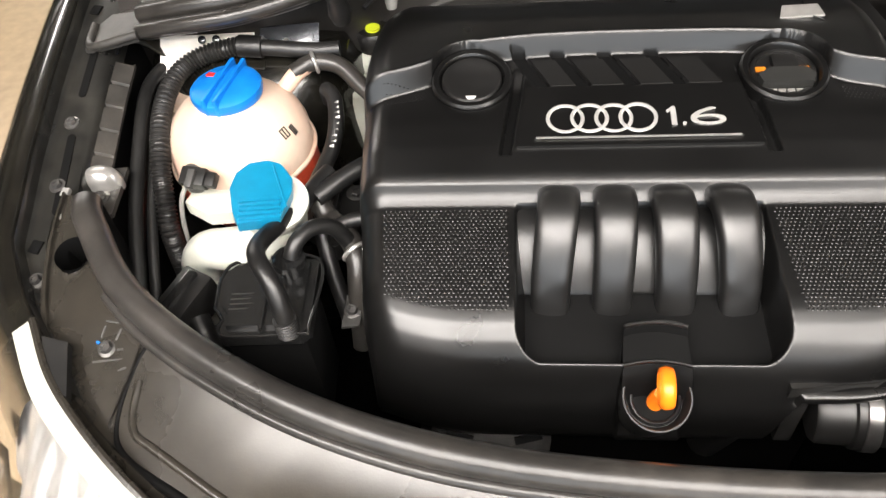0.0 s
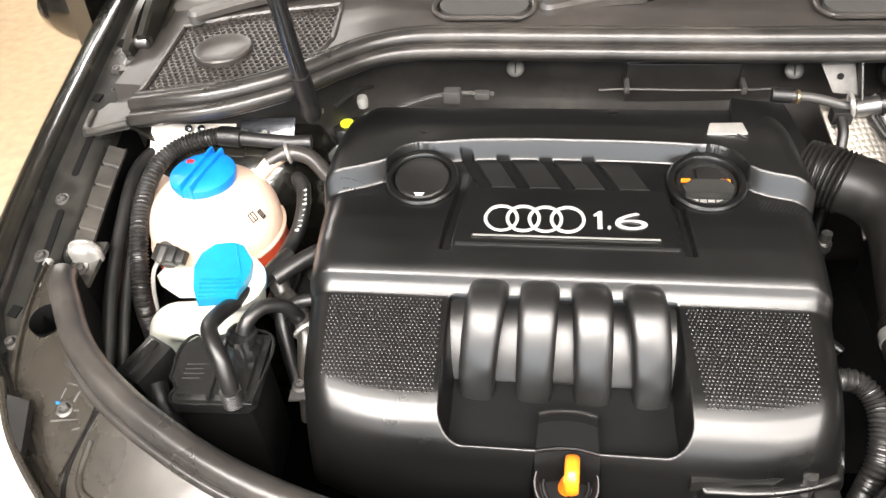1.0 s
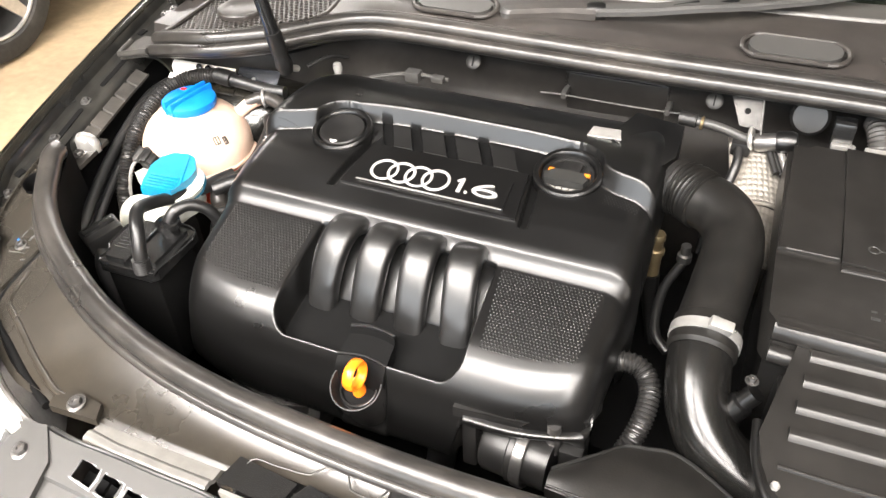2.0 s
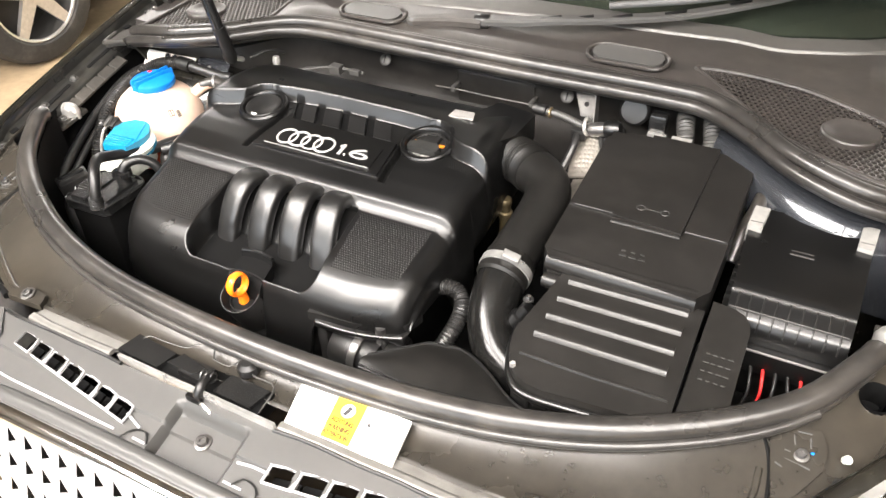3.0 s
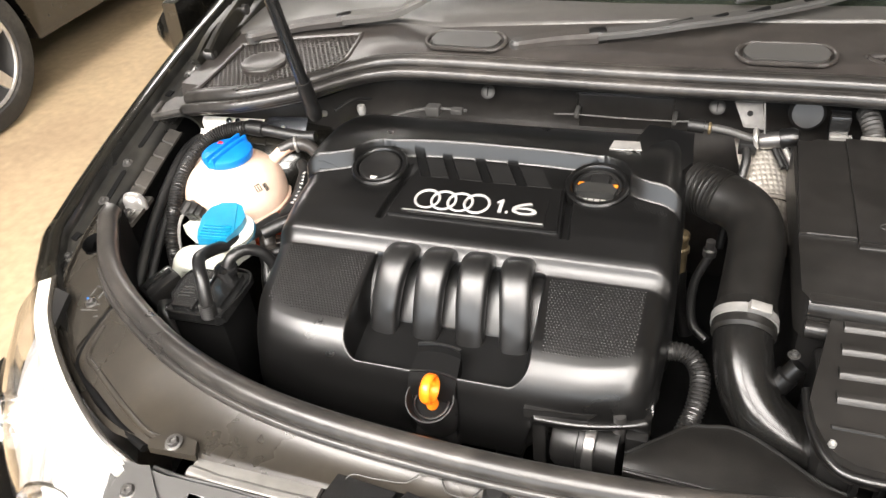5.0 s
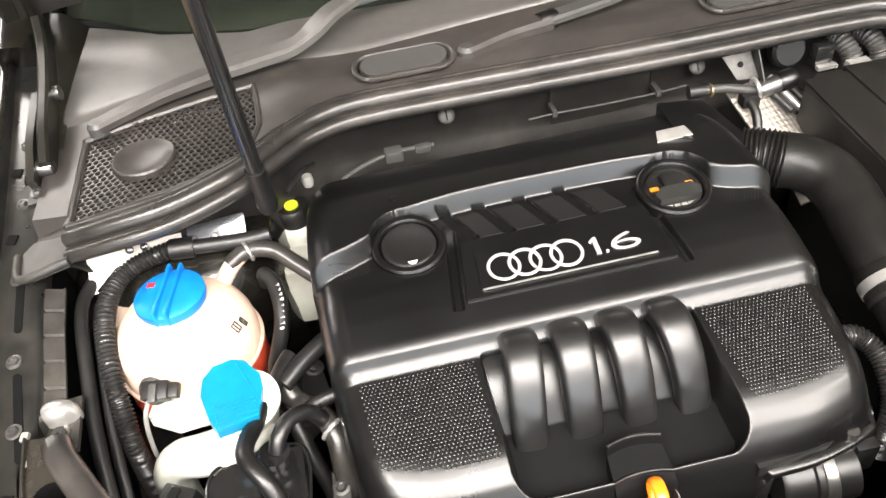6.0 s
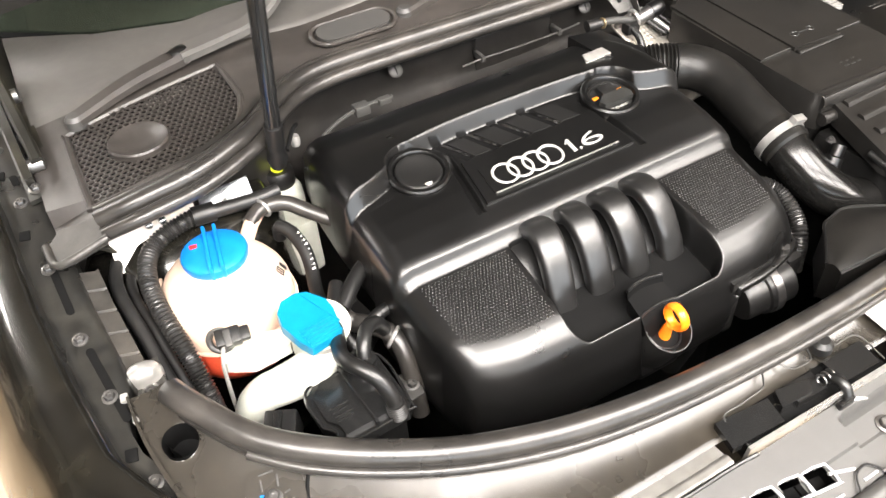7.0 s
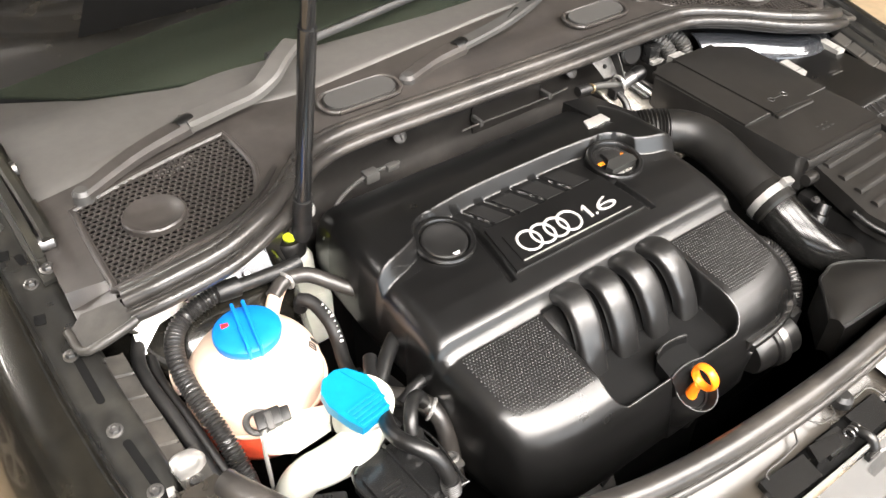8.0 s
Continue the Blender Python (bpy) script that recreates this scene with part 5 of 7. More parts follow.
def washer_filler():
    w = thing("washer_filler", "milky washer fluid filler with a light blue flap", "washer filler", at=(-0.5, 0.56, 0.68))
    part("pipe", tube(B(), [(-0.478, 0.562, 0.79), (-0.486, 0.552, 0.772), (-0.506, 0.542, 0.760), (-0.536, 0.545, 0.752), (-0.562, 0.553, 0.742), (-0.578, 0.556, 0.722), (-0.583, 0.554, 0.69), (-0.580, 0.548, 0.64)], lambda s: 0.027 - 0.006 * min(1, 2 * s), 20), MILKY, w)
    part("neck", lathe(B(), [(0.030, -0.03), (0.033, 0.0), (0.036, 0.004), (0.036, 0.010), (0, 0.010)], along((0.10, -0.15, 0.98), (-0.482, 0.562, 0.795)), 32), MILKY, w)
    m = Matrix.Translation((-0.487, 0.566, 0.810)) @ pose(0, 0, 0, 5, 6, 12)
    pts = [(-0.034, 0.004), (-0.028, 0.024), (-0.015, 0.036), (0.004, 0.038), (0.016, 0.032), (0.027, 0.010), (0.026, -0.006), (0.014, -0.039), (-0.026, -0.042), (-0.031, -0.026)]
    flap = part("flap", prism(B(), [m @ Vector((x, y, -0.004)) for x, y in pts], m.to_3x3() @ Vector((0, 0, 0.012)), 0.003, 3), CYAN, w, "light blue flap")
    for k in range(5):
        part("rib", box(B(), (-0.025, -0.0395 + 0.0058 * k, 0.007), (0.0150, -0.0365 + 0.0058 * k, 0.0108), 0.001, m), CYAN, flap)
    part("flap_base", lathe(B(), [(0.0310, -0.006), (0.0320, 0.0), (0.0310, 0.005), (0.026, 0.006), (0, 0.006)], along((0.10, -0.15, 0.98), (-0.478, 0.566, 0.799)), 36), CYAN, w, "light blue rim below the flap")
    part("crease", box(B(), (0.0135, -0.03, 0.007), (0.0155, 0.03, 0.0092), 0.0008, m @ pose(0, 0, 0, 0, 0, 12)), CYAN, flap)


def canister():
    c = thing("carbon_canister", "glossy black plastic canister with two rubber hoses", "canister", at=(-0.482, 0.48, 0.6))
    m = Matrix.Translation((-0.482, 0.478, 0.012)) @ pose(0, 0, 0, 0, 0, 4)
    part("body", box(B(), (-0.038, -0.040, 0.58), (0.042, 0.040, 0.735), 0.010, m), DARK, c)
    pts = [(-0.046, -0.014), (-0.036, -0.028), (-0.036, -0.046), (0.040, -0.048), (0.048, -0.040), (0.050, 0.042), (-0.026, 0.046), (-0.046, 0.028)]
    part("lid", prism(B(), [m @ Vector((x, y, 0.733)) for x, y in pts], (0, 0, 0.016), 0.005, 3), GLOSS, c)
    part("lid_step", prism(B(), [m @ Vector((0.84 * x, 0.84 * y, 0.748)) for x, y in pts], (0, 0, 0.006), 0.002), GLOSS, c)
    rim = [m @ Vector((0.985 * x, 0.985 * y, 0.7490)) for x, y in pts]
    part("lid_edge", tube(B(), rim + rim[:1], 0.0018, 8), GLOSS, c)
    part("lid_rib", box(B(), (0.002, -0.046, 0.749), (0.006, 0.044, 0.757), 0.0015, m), GLOSS, c)
    bm = B()
    for k in range(4):
        box(bm, (-0.030, -0.002 - 0.006 * k, 0.7537), (-0.008 - 0.003 * (k % 2), -0.0005 - 0.006 * k, 0.7543), 0.0001, m)
    part("moulded_marks", bm, PLASTIC_MATT, c)
    part("spigot", lathe(B(), [(0.011, -0.01), (0.012, 0.012), (0.016, 0.014), (0.016, 0.022), (0.010, 0.024), (0, 0.024)], m @ Matrix.Translation((0.026, 0.024, 0.752)), 20), GLOSS, c)
    part("hose", tube(B(), [(-0.450, 0.437, 0.762), (-0.452, 0.442, 0.784), (-0.458, 0.454, 0.803), (-0.468, 0.467, 0.812), (-0.478, 0.484, 0.814), (-0.479, 0.505, 0.808), (-0.470, 0.535, 0.799), (-0.457, 0.570, 0.790), (-0.446, 0.60, 0.79), (-0.435, 0.62, 0.79)], 0.0088, 14), RUBBER_BLACK, c)
    part("hose_end", tube(B(), [(-0.450, 0.436, 0.757), (-0.451, 0.439, 0.776)], lambda s: 0.0105 + 0.0008 * math.sin(40 * s), 14, 0.001), RUBBER_BLACK, c)
    part("hose", tube(B(), [(-0.455, 0.503, 0.786), (-0.450, 0.512, 0.797), (-0.438, 0.528, 0.800), (-0.422, 0.540, 0.790), (-0.412, 0.545, 0.77), (-0.405, 0.55, 0.74)], 0.008, 14), RUBBER_BLACK, c)
    q = thing("plug_connector", "black electrical connector below the front seal", "connector", at=(-0.555, 0.478, 0.7))
    part("shell", box(B(), (-0.018, -0.026, -0.02), (0.018, 0.026, 0.022), 0.004, Matrix.Translation((-0.566, 0.490, 0.735)) @ pose(0, 0, 0, 10, 0, -28)), PLASTIC_MATT, q)
    part("latch", box(B(), (-0.007, -0.022, 0.020), (0.003, 0.022, 0.027), 0.002, Matrix.Translation((-0.566, 0.490, 0.735)) @ pose(0, 0, 0, 10, 0, -28)), GLOSS, q)
    part("cable", tube(B(), [(-0.556, 0.472, 0.73), (-0.545, 0.455, 0.715), (-0.53, 0.45, 0.66), (-0.53, 0.45, 0.55)], 0.012, 12), RUBBER_BLACK, q)


def hose_set():
    conv = thing("corrugated_hose", "black corrugated wiring conduit curving beside the coolant tank", "hose", at=(-0.63, 0.67, 0.7))
    part("conduit", tube(B(), [(-0.614, 0.570, 0.66), (-0.616, 0.583, 0.735), (-0.618, 0.603, 0.765), (-0.622, 0.628, 0.790), (-0.627, 0.662, 0.808), (-0.629, 0.696, 0.821), (-0.624, 0.726, 0.831), (-0.612, 0.748, 0.837), (-0.592, 0.760, 0.842), (-0.560, 0.766, 0.847), (-0.545, 0.766, 0.848)], 0.0100, 16, 0.003, 0.0015, 0.0046), CONDUIT, conv)
    part("collar", tube(B(), [(-0.552, 0.767, 0.848), (-0.525, 0.766, 0.846)], 0.0125, 16), PLASTIC_MATT, conv)
    part("sleeve", tube(B(), [(-0.53, 0.766, 0.846), (-0.47, 0.772, 0.836), (-0.44, 0.775, 0.835)], 0.009, 12), RUBBER_BLACK, conv)
    h = thing("coolant_hose", "brown-black rubber coolant hose running to the engine", "hose", at=(-0.44, 0.755, 0.8))
    part("hose", tube(B(), [(-0.492, 0.748, 0.822), (-0.470, 0.760, 0.828), (-0.440, 0.757, 0.825), (-0.415, 0.738, 0.812), (-0.392, 0.720, 0.80), (-0.37, 0.71, 0.79)], 0.010, 14), RUBBER, h)
    part("clip", torus(B(), along((0.9, 0.4, 0.1), (-0.468, 0.760, 0.828)), 0.0115, 0.0022, 24, 8), STEEL, h)
    h = thing("rubber_hose", "black rubber hose with white printing beside the tank", "hose", at=(-0.425, 0.65, 0.75))
    path = [(-0.458, 0.752, 0.780), (-0.457, 0.746, 0.800), (-0.447, 0.733, 0.797), (-0.442, 0.704, 0.786), (-0.445, 0.680, 0.772), (-0.452, 0.655, 0.764), (-0.457, 0.625, 0.762), (-0.450, 0.600, 0.755), (-0.440, 0.56, 0.72), (-0.42, 0.52, 0.66)]
    part("hose", tube(B(), path, 0.009, 14), RUBBER_BLACK, h)
    bm = B()
    for k in range(9):
        y = 0.722 - 0.006 * k
        x, z = interp(y, [(0.655, -0.452), (0.680, -0.445), (0.704, -0.442), (0.733, -0.447)]), interp(y, [(0.655, 0.764), (0.680, 0.772), (0.704, 0.786), (0.733, 0.797)]) + 0.0082
        box(bm, (x + 0.001, y - 0.0020, z - 0.0008), (x + 0.0055, y + 0.0014, z + 0.0008), 0)
    part("printing", bm, WHITE, h, "unreadable white printing")
    h = thing("rubber_hose", "black rubber hose curving down beside the engine cover", "hose", at=(-0.42, 0.55, 0.72))
    part("hose", tube(B(), [(-0.448, 0.606, 0.785), (-0.443, 0.588, 0.768), (-0.435, 0.580, 0.760), (-0.422, 0.566, 0.761), (-0.407, 0.549, 0.757), (-0.400, 0.530, 0.748), (-0.400, 0.510, 0.72), (-0.402, 0.49, 0.66)], 0.0115, 14), RUBBER, h)
    part("clip", torus(B(), along((0.5, -0.6, -0.3), (-0.403, 0.540, 0.753)), 0.013, 0.0024, 24, 8), STEEL, h)
    h = thing("vacuum_pipe", "thin black pipe running into the cover", "pipe", at=(-0.4, 0.62, 0.78))
    part("pipe", tube(B(), [(-0.445, 0.585, 0.785), (-0.42, 0.608, 0.790), (-0.395, 0.628, 0.792), (-0.37, 0.645, 0.79)], 0.010, 12), RUBBER_BLACK, h)
    h = thing("vacuum_pipe", "thin black pipe running into the cover", "pipe", at=(-0.4, 0.57, 0.77))
    part("pipe", tube(B(), [(-0.432, 0.558, 0.765), (-0.405, 0.566, 0.772), (-0.378, 0.57, 0.772)], 0.008, 12), RUBBER_BLACK, h)
    h = thing("corrugated_hose", "ribbed black hose beside the engine cover's corner", "hose", at=(0.16, 0.47, 0.72))
    part("conduit", tube(B(), [(0.110, 0.498, 0.750), (0.136, 0.506, 0.756), (0.156, 0.505, 0.754), (0.169, 0.491, 0.747), (0.172, 0.470, 0.738), (0.168, 0.445, 0.724), (0.160, 0.428, 0.705), (0.155, 0.42, 0.66)], 0.0108, 16, 0.003, 0.0012, 0.0046), CONDUIT, h)
    h = thing("wiring_loom", "dark taped wiring loom along the wing", "cables", at=(-0.66, 0.65, 0.74))
    for dx, dz, r in ((0, 0, 0.008), (0.014, -0.012, 0.006), (-0.006, -0.026, 0.007)):
        part("cable", tube(B(), [(-0.63 + dx, 0.50, 0.72 + dz), (-0.645 + dx, 0.58, 0.762 + dz), (-0.655 + dx, 0.66, 0.795 + dz), (-0.662 + dx, 0.74, 0.815 + dz), (-0.64 + dx, 0.80, 0.82 + dz)], r, 10), RUBBER_BLACK, h)
    h = thing("wiring_loom", "thin wires with clips behind the engine cover", "cables", at=(-0.25, 0.87, 0.83))
    for k, pts in enumerate(([(-0.39, 0.80, 0.83), (-0.34, 0.850, 0.838), (-0.28, 0.872, 0.845), (-0.22, 0.878, 0.842)], [(-0.41, 0.80, 0.87), (-0.39, 0.83, 0.875), (-0.375, 0.86, 0.862)])):
        part("wire", tube(B(), pts, 0.003, 8), PLASTIC_GREY if k == 0 else RUBBER_BLACK, h)
    part("connector", box(B(), (-0.285, 0.862, 0.836), (-0.262, 0.880, 0.852), 0.003), PLASTIC_GREY, h)
    part("connector", box(B(), (-0.245, 0.868, 0.838), (-0.225, 0.880, 0.848), 0.003), PLASTIC_GREY, h)
    part("nut", lathe(B(), [(0, 0.008), (0.006, 0.007), (0.0075, 0), (0.006, -0.008), (0, -0.010)], Matrix.Translation((-0.386, 0.842, 0.852)), 14), CLIP, h)


def engine_mount():
    m = thing("engine_mount", "black steel engine mount with zinc bolts beside the tank", "engine mount", at=(-0.44, 0.61, 0.66))
    arm = part("arm", prism(B(), [(-0.470, 0.640, 0.715), (-0.412, 0.655, 0.715), (-0.400, 0.585, 0.715), (-0.430, 0.560, 0.715), (-0.468, 0.590, 0.715)], (0, 0, 0.022), 0.006, 3), PLASTIC_MATT, m)
    for x, y, r in ((-0.452, 0.622, 0.0085), (-0.418, 0.640, 0.0075), (-0.420, 0.588, 0.0080)):
        part("bolt", bolt(B(), (x, y, 0.737), (0.05, -0.05, 1), r), DULL, m)
    part("rib", box(B(), (-0.440, 0.590, 0.735), (-0.434, 0.650, 0.747), 0.002), PLASTIC_MATT, arm)
    part("post", lathe(B(), [(0.018, -0.06), (0.020, 0.0), (0.016, 0.006), (0, 0.006)], Matrix.Translation((-0.444, 0.665, 0.712)), 24), PLASTIC_MATT, m)
    b = thing("cable_bracket", "small dull zinc bracket with one screw beside the engine", "bracket", at=(-0.405, 0.50, 0.68))
    part("plate", prism(B(), [(-0.416, 0.478, 0.706), (-0.398, 0.480, 0.706), (-0.396, 0.512, 0.712), (-0.414, 0.514, 0.712)], (0, 0, 0.003), 0.001), GALVANISED, b)
    part("screw", bolt(B(), (-0.406, 0.496, 0.712), (0, -0.2, 1), 0.006), DULL, b)


def brake_reservoir():
    b = thing("brake_reservoir", "milky brake fluid reservoir with a black cap and yellow mark", "reservoir", at=(-0.42, 0.79, 0.7))
    part("body", box(B(), (-0.450, 0.748, 0.70), (-0.404, 0.840, 0.795), 0.012), MILKY, b)
    part("dome", lathe(B(), [(0.030, -0.02), (0.029, 0.004), (0.024, 0.012), (0.020, 0.014), (0, 0.014)], Matrix.Translation((-0.425, 0.826, 0.80)), 28), MILKY, b)
    cap = part("cap", lathe(B(), [(0.021, 0), (0.022, 0.004), (0.022, 0.022), (0.019, 0.026), (0, 0.026)], Matrix.Translation((-0.424, 0.828, 0.813)), 28), PLASTIC_MATT, b)
    part("mark", lathe(B(), [(0.009, 0), (0.009, 0.003), (0, 0.003)], Matrix.Translation((-0.424, 0.826, 0.839)), 18), YELLOW, cap, "yellow round mark")
    part("valve", box(B(), (-0.520, 0.782, 0.800), (-0.450, 0.806, 0.822), 0.005), PLASTIC_MATT, b)
    part("screw", bolt(B(), (-0.495, 0.790, 0.822), (0, -0.4, 1), 0.006), STEEL, b)
    b.location += Vector((0.008, 0.030, -0.032))


def wing_plate():
    p = thing("wing_label", "white label plate on the inner wing behind the tank", "label", at=(-0.6, 0.79, 0.82))
    part("plate", prism(B(), [(-0.655, 0.758, 0.812), (-0.545, 0.770, 0.812), (-0.543, 0.796, 0.842), (-0.652, 0.786, 0.846)], (0, 0.004, 0.002), 0.001), WHITE, p)
    q = thing("wing_bracket", "bright metal bracket on the inner wing", "bracket", at=(-0.58, 0.78, 0.83))
    part("plate", prism(B(), [(-0.540, 0.772, 0.814), (-0.470, 0.780, 0.814), (-0.468, 0.808, 0.844), (-0.536, 0.800, 0.846)], (0, 0.003, 0.003), 0.001), INNER, q)
    for x in (-0.530, -0.505):
        part("rivet", lathe(B(), [(0.004, 0), (0.0035, 0.002), (0, 0.0025)], along((0, -0.6, 0.8), (x, 0.790, 0.837)), 12), STEEL, q)
    for side in (-1, 1):
        c = thing("buffer_bracket", "bright bracket at the end of the bonnet seal", "bracket", "brackets at the seal's ends", at=(side * 0.664, 0.585, 0.8))
        part("hood", lathe(B(), [(0.021, -0.014), (0.020, -0.002), (0.015, 0.006), (0.007, 0.009), (0, 0.0095)], Matrix.Translation((side * 0.668, 0.596, 0.810)) @ pose(0, 0, 0, 0, side * -8, 0), 28, 0.62), STEEL, c)
        base = part("base", prism(B(), [(side * 0.650, 0.556, 0.788), (side * 0.690, 0.552, 0.788), (side * 0.694, 0.612, 0.797), (side * 0.650, 0.616, 0.797)], (0, 0, 0.006), 0.002), LEDGE, c)
        part("screw", bolt(B(), (side * 0.668, 0.576, 0.797), (0, -0.1, 1), 0.0065), DULL, base)


def air_pipe():
    p = thing("air_intake_pipe", "thick black rubber intake pipe with a corrugated end", "pipe", at=(0.2, 0.6, 0.7))
    part("bellows", tube(B(), [(0.138, 0.744, 0.828), (0.157, 0.731, 0.831), (0.177, 0.717, 0.831)], 0.0338, 30, 0.004, 0.0020, 0.0050), PIPE_RUBBER, p, "corrugated bellows")
    part("pipe", tube(B(), [(0.172, 0.721, 0.831), (0.193, 0.707, 0.831), (0.211, 0.684, 0.827), (0.218, 0.650, 0.819), (0.215, 0.600, 0.806), (0.211, 0.550, 0.795)], lambda s: 0.0335 - 0.0005 * s, 28), PIPE_RUBBER, p)
    m = along((0.02, 0.95, 0.30), (0.211, 0.536, 0.789))
    part("cuff", lathe(B(), [(0.033, 0.020), (0.0352, 0.017), (0.0352, -0.016), (0.0320, -0.020)], m, 40), PIPE_RUBBER, p)
    part("hose_band", lathe(B(), [(0.0352, 0.0060), (0.0368, 0.0055), (0.0368, -0.0055), (0.0352, -0.0060)], m, 40), STEEL, p, "bright steel hose band")
    part("band_screw", box(B(), (-0.012, -0.006, -0.006), (0.012, 0.006, 0.006), 0.002, m @ pose(-0.012, 0.0360, 0, 0, 0, 15)), STEEL, p)
    part("elbow", tube(B(), [(0.211, 0.538, 0.790), (0.212, 0.505, 0.774), (0.222, 0.470, 0.752), (0.246, 0.443, 0.732), (0.288, 0.430, 0.717), (0.32, 0.432, 0.712)], 0.0325, 28), ELBOW, p)
    part("sensor", lathe(B(), [(0.013, -0.01), (0.013, 0.012), (0.010, 0.014), (0.010, 0.03), (0, 0.03)], along((0.5, 0.2, 0.8), (0.252, 0.475, 0.765)), 18), PLASTIC, p)
    part("sensor_screw", bolt(B(), (0.262, 0.492, 0.792), (0, 0, 1), 0.0045), DULL, p)


def battery_cover():
    b = thing("battery_box", "black plastic battery cover with a stepped lid", "battery", at=(0.36, 0.68, 0.6))
    part("body", box(B(), (0.268, 0.545, 0.55), (0.458, 0.815, 0.80), 0.012), PLASTIC_MATT, b)
    pts = [(0.272, 0.526), (0.455, 0.522), (0.468, 0.540), (0.470, 0.822), (0.462, 0.834), (0.285, 0.838), (0.254, 0.815), (0.262, 0.540)]
    part("lid", prism(B(), [(x, y, 0.788 + 0.05 * (y - 0.526)) for x, y in pts], (0, 0, 0.056), 0.015, 5), PLASTIC_BOX, b)
    z = lambda y: 0.844 + 0.05 * (y - 0.526)
    flap = [(0.322, 0.628), (0.412, 0.622), (0.416, 0.832), (0.318, 0.834)]
    f = part("flap", prism(B(), [(x, y, z(y) - 0.002) for x, y in flap], (0, 0, 0.0085), 0.0028, 3), PLASTIC_BOX, b)
    part("flap_lip", box(B(), (0.322, 0.6175, z(0.622) - 0.002), (0.412, 0.626, z(0.622) + 0.005), 0.0025, None), PLASTIC_BOX, f)
    for x0, x1 in ((0.260, 0.321), (0.414, 0.468)):
        part("step", prism(B(), [(x0, 0.634, z(0.634) - 0.002), (x1, 0.632, z(0.634) - 0.002), (x1, 0.826, z(0.826) - 0.002), (x0, 0.826, z(0.826) - 0.002)], (0, 0, 0.0055), 0.0025, 3), PLASTIC_BOX, b)
    bm = B()
    for dx in (-0.016, 0.016):
        torus(bm, Matrix.Translation((0.367 + dx, 0.655, z(0.655) + 0.0068)), 0.0055, 0.0009, 20, 6)
    box(bm, (0.357, 0.6543, z(0.655) + 0.006), (0.377, 0.6557, z(0.655) + 0.0076), 0.0003)
    part("key_symbol", bm, PLASTIC_GRIP, f)
    bm = B()
    for k in range(3):
        box(bm, (0.352 + 0.012 * k, 0.560, z(0.56) + 0.0), (0.360 + 0.012 * k, 0.563, z(0.56) + 0.0012), 0.0002)
        box(bm, (0.352 + 0.012 * k, 0.570, z(0.57) + 0.0), (0.357 + 0.012 * k, 0.572, z(0.57) + 0.0012), 0.0002)
    part("moulded_marks", bm, PLASTIC_GRIP, b)
    part("front_roll", tube(B(), [(0.270, 0.537, 0.8305), (0.36, 0.533, 0.8305), (0.456, 0.534, 0.8305)], 0.0145, 20), PLASTIC_BOX, b)
    # thin grey tubes paint the highlights along the lid's step edges
    for p, q in (((0.268, 0.634), (0.320, 0.634)), ((0.415, 0.632), (0.464, 0.632)), ((0.322, 0.6165), (0.412, 0.6165))):
        part("edge", tube(B(), [(p[0], p[1], z(p[1]) + 0.0033), ((p[0] + q[0]) / 2, p[1], z(p[1]) + 0.0033), (q[0], q[1], z(q[1]) + 0.0033)], 0.0009, 8), PLASTIC_GREY, b)
    part("front_lip", tube(B(), [(0.270, 0.521, 0.808), (0.36, 0.516, 0.807), (0.454, 0.515, 0.807)], 0.0095, 16), PLASTIC_BOX, b)
    part("side_hose", tube(B(), [(0.474, 0.845, 0.83), (0.486, 0.80, 0.838), (0.486, 0.75, 0.835), (0.478, 0.71, 0.82), (0.474, 0.68, 0.79)], 0.010, 14), RUBBER, b)
    part("rear_clip", prism(B(), [(0.34, 0.842, 0.835), (0.37, 0.842, 0.835), (0.37, 0.862, 0.835), (0.34, 0.862, 0.835)], (0, 0, 0.02), 0.003), CLIP, b)


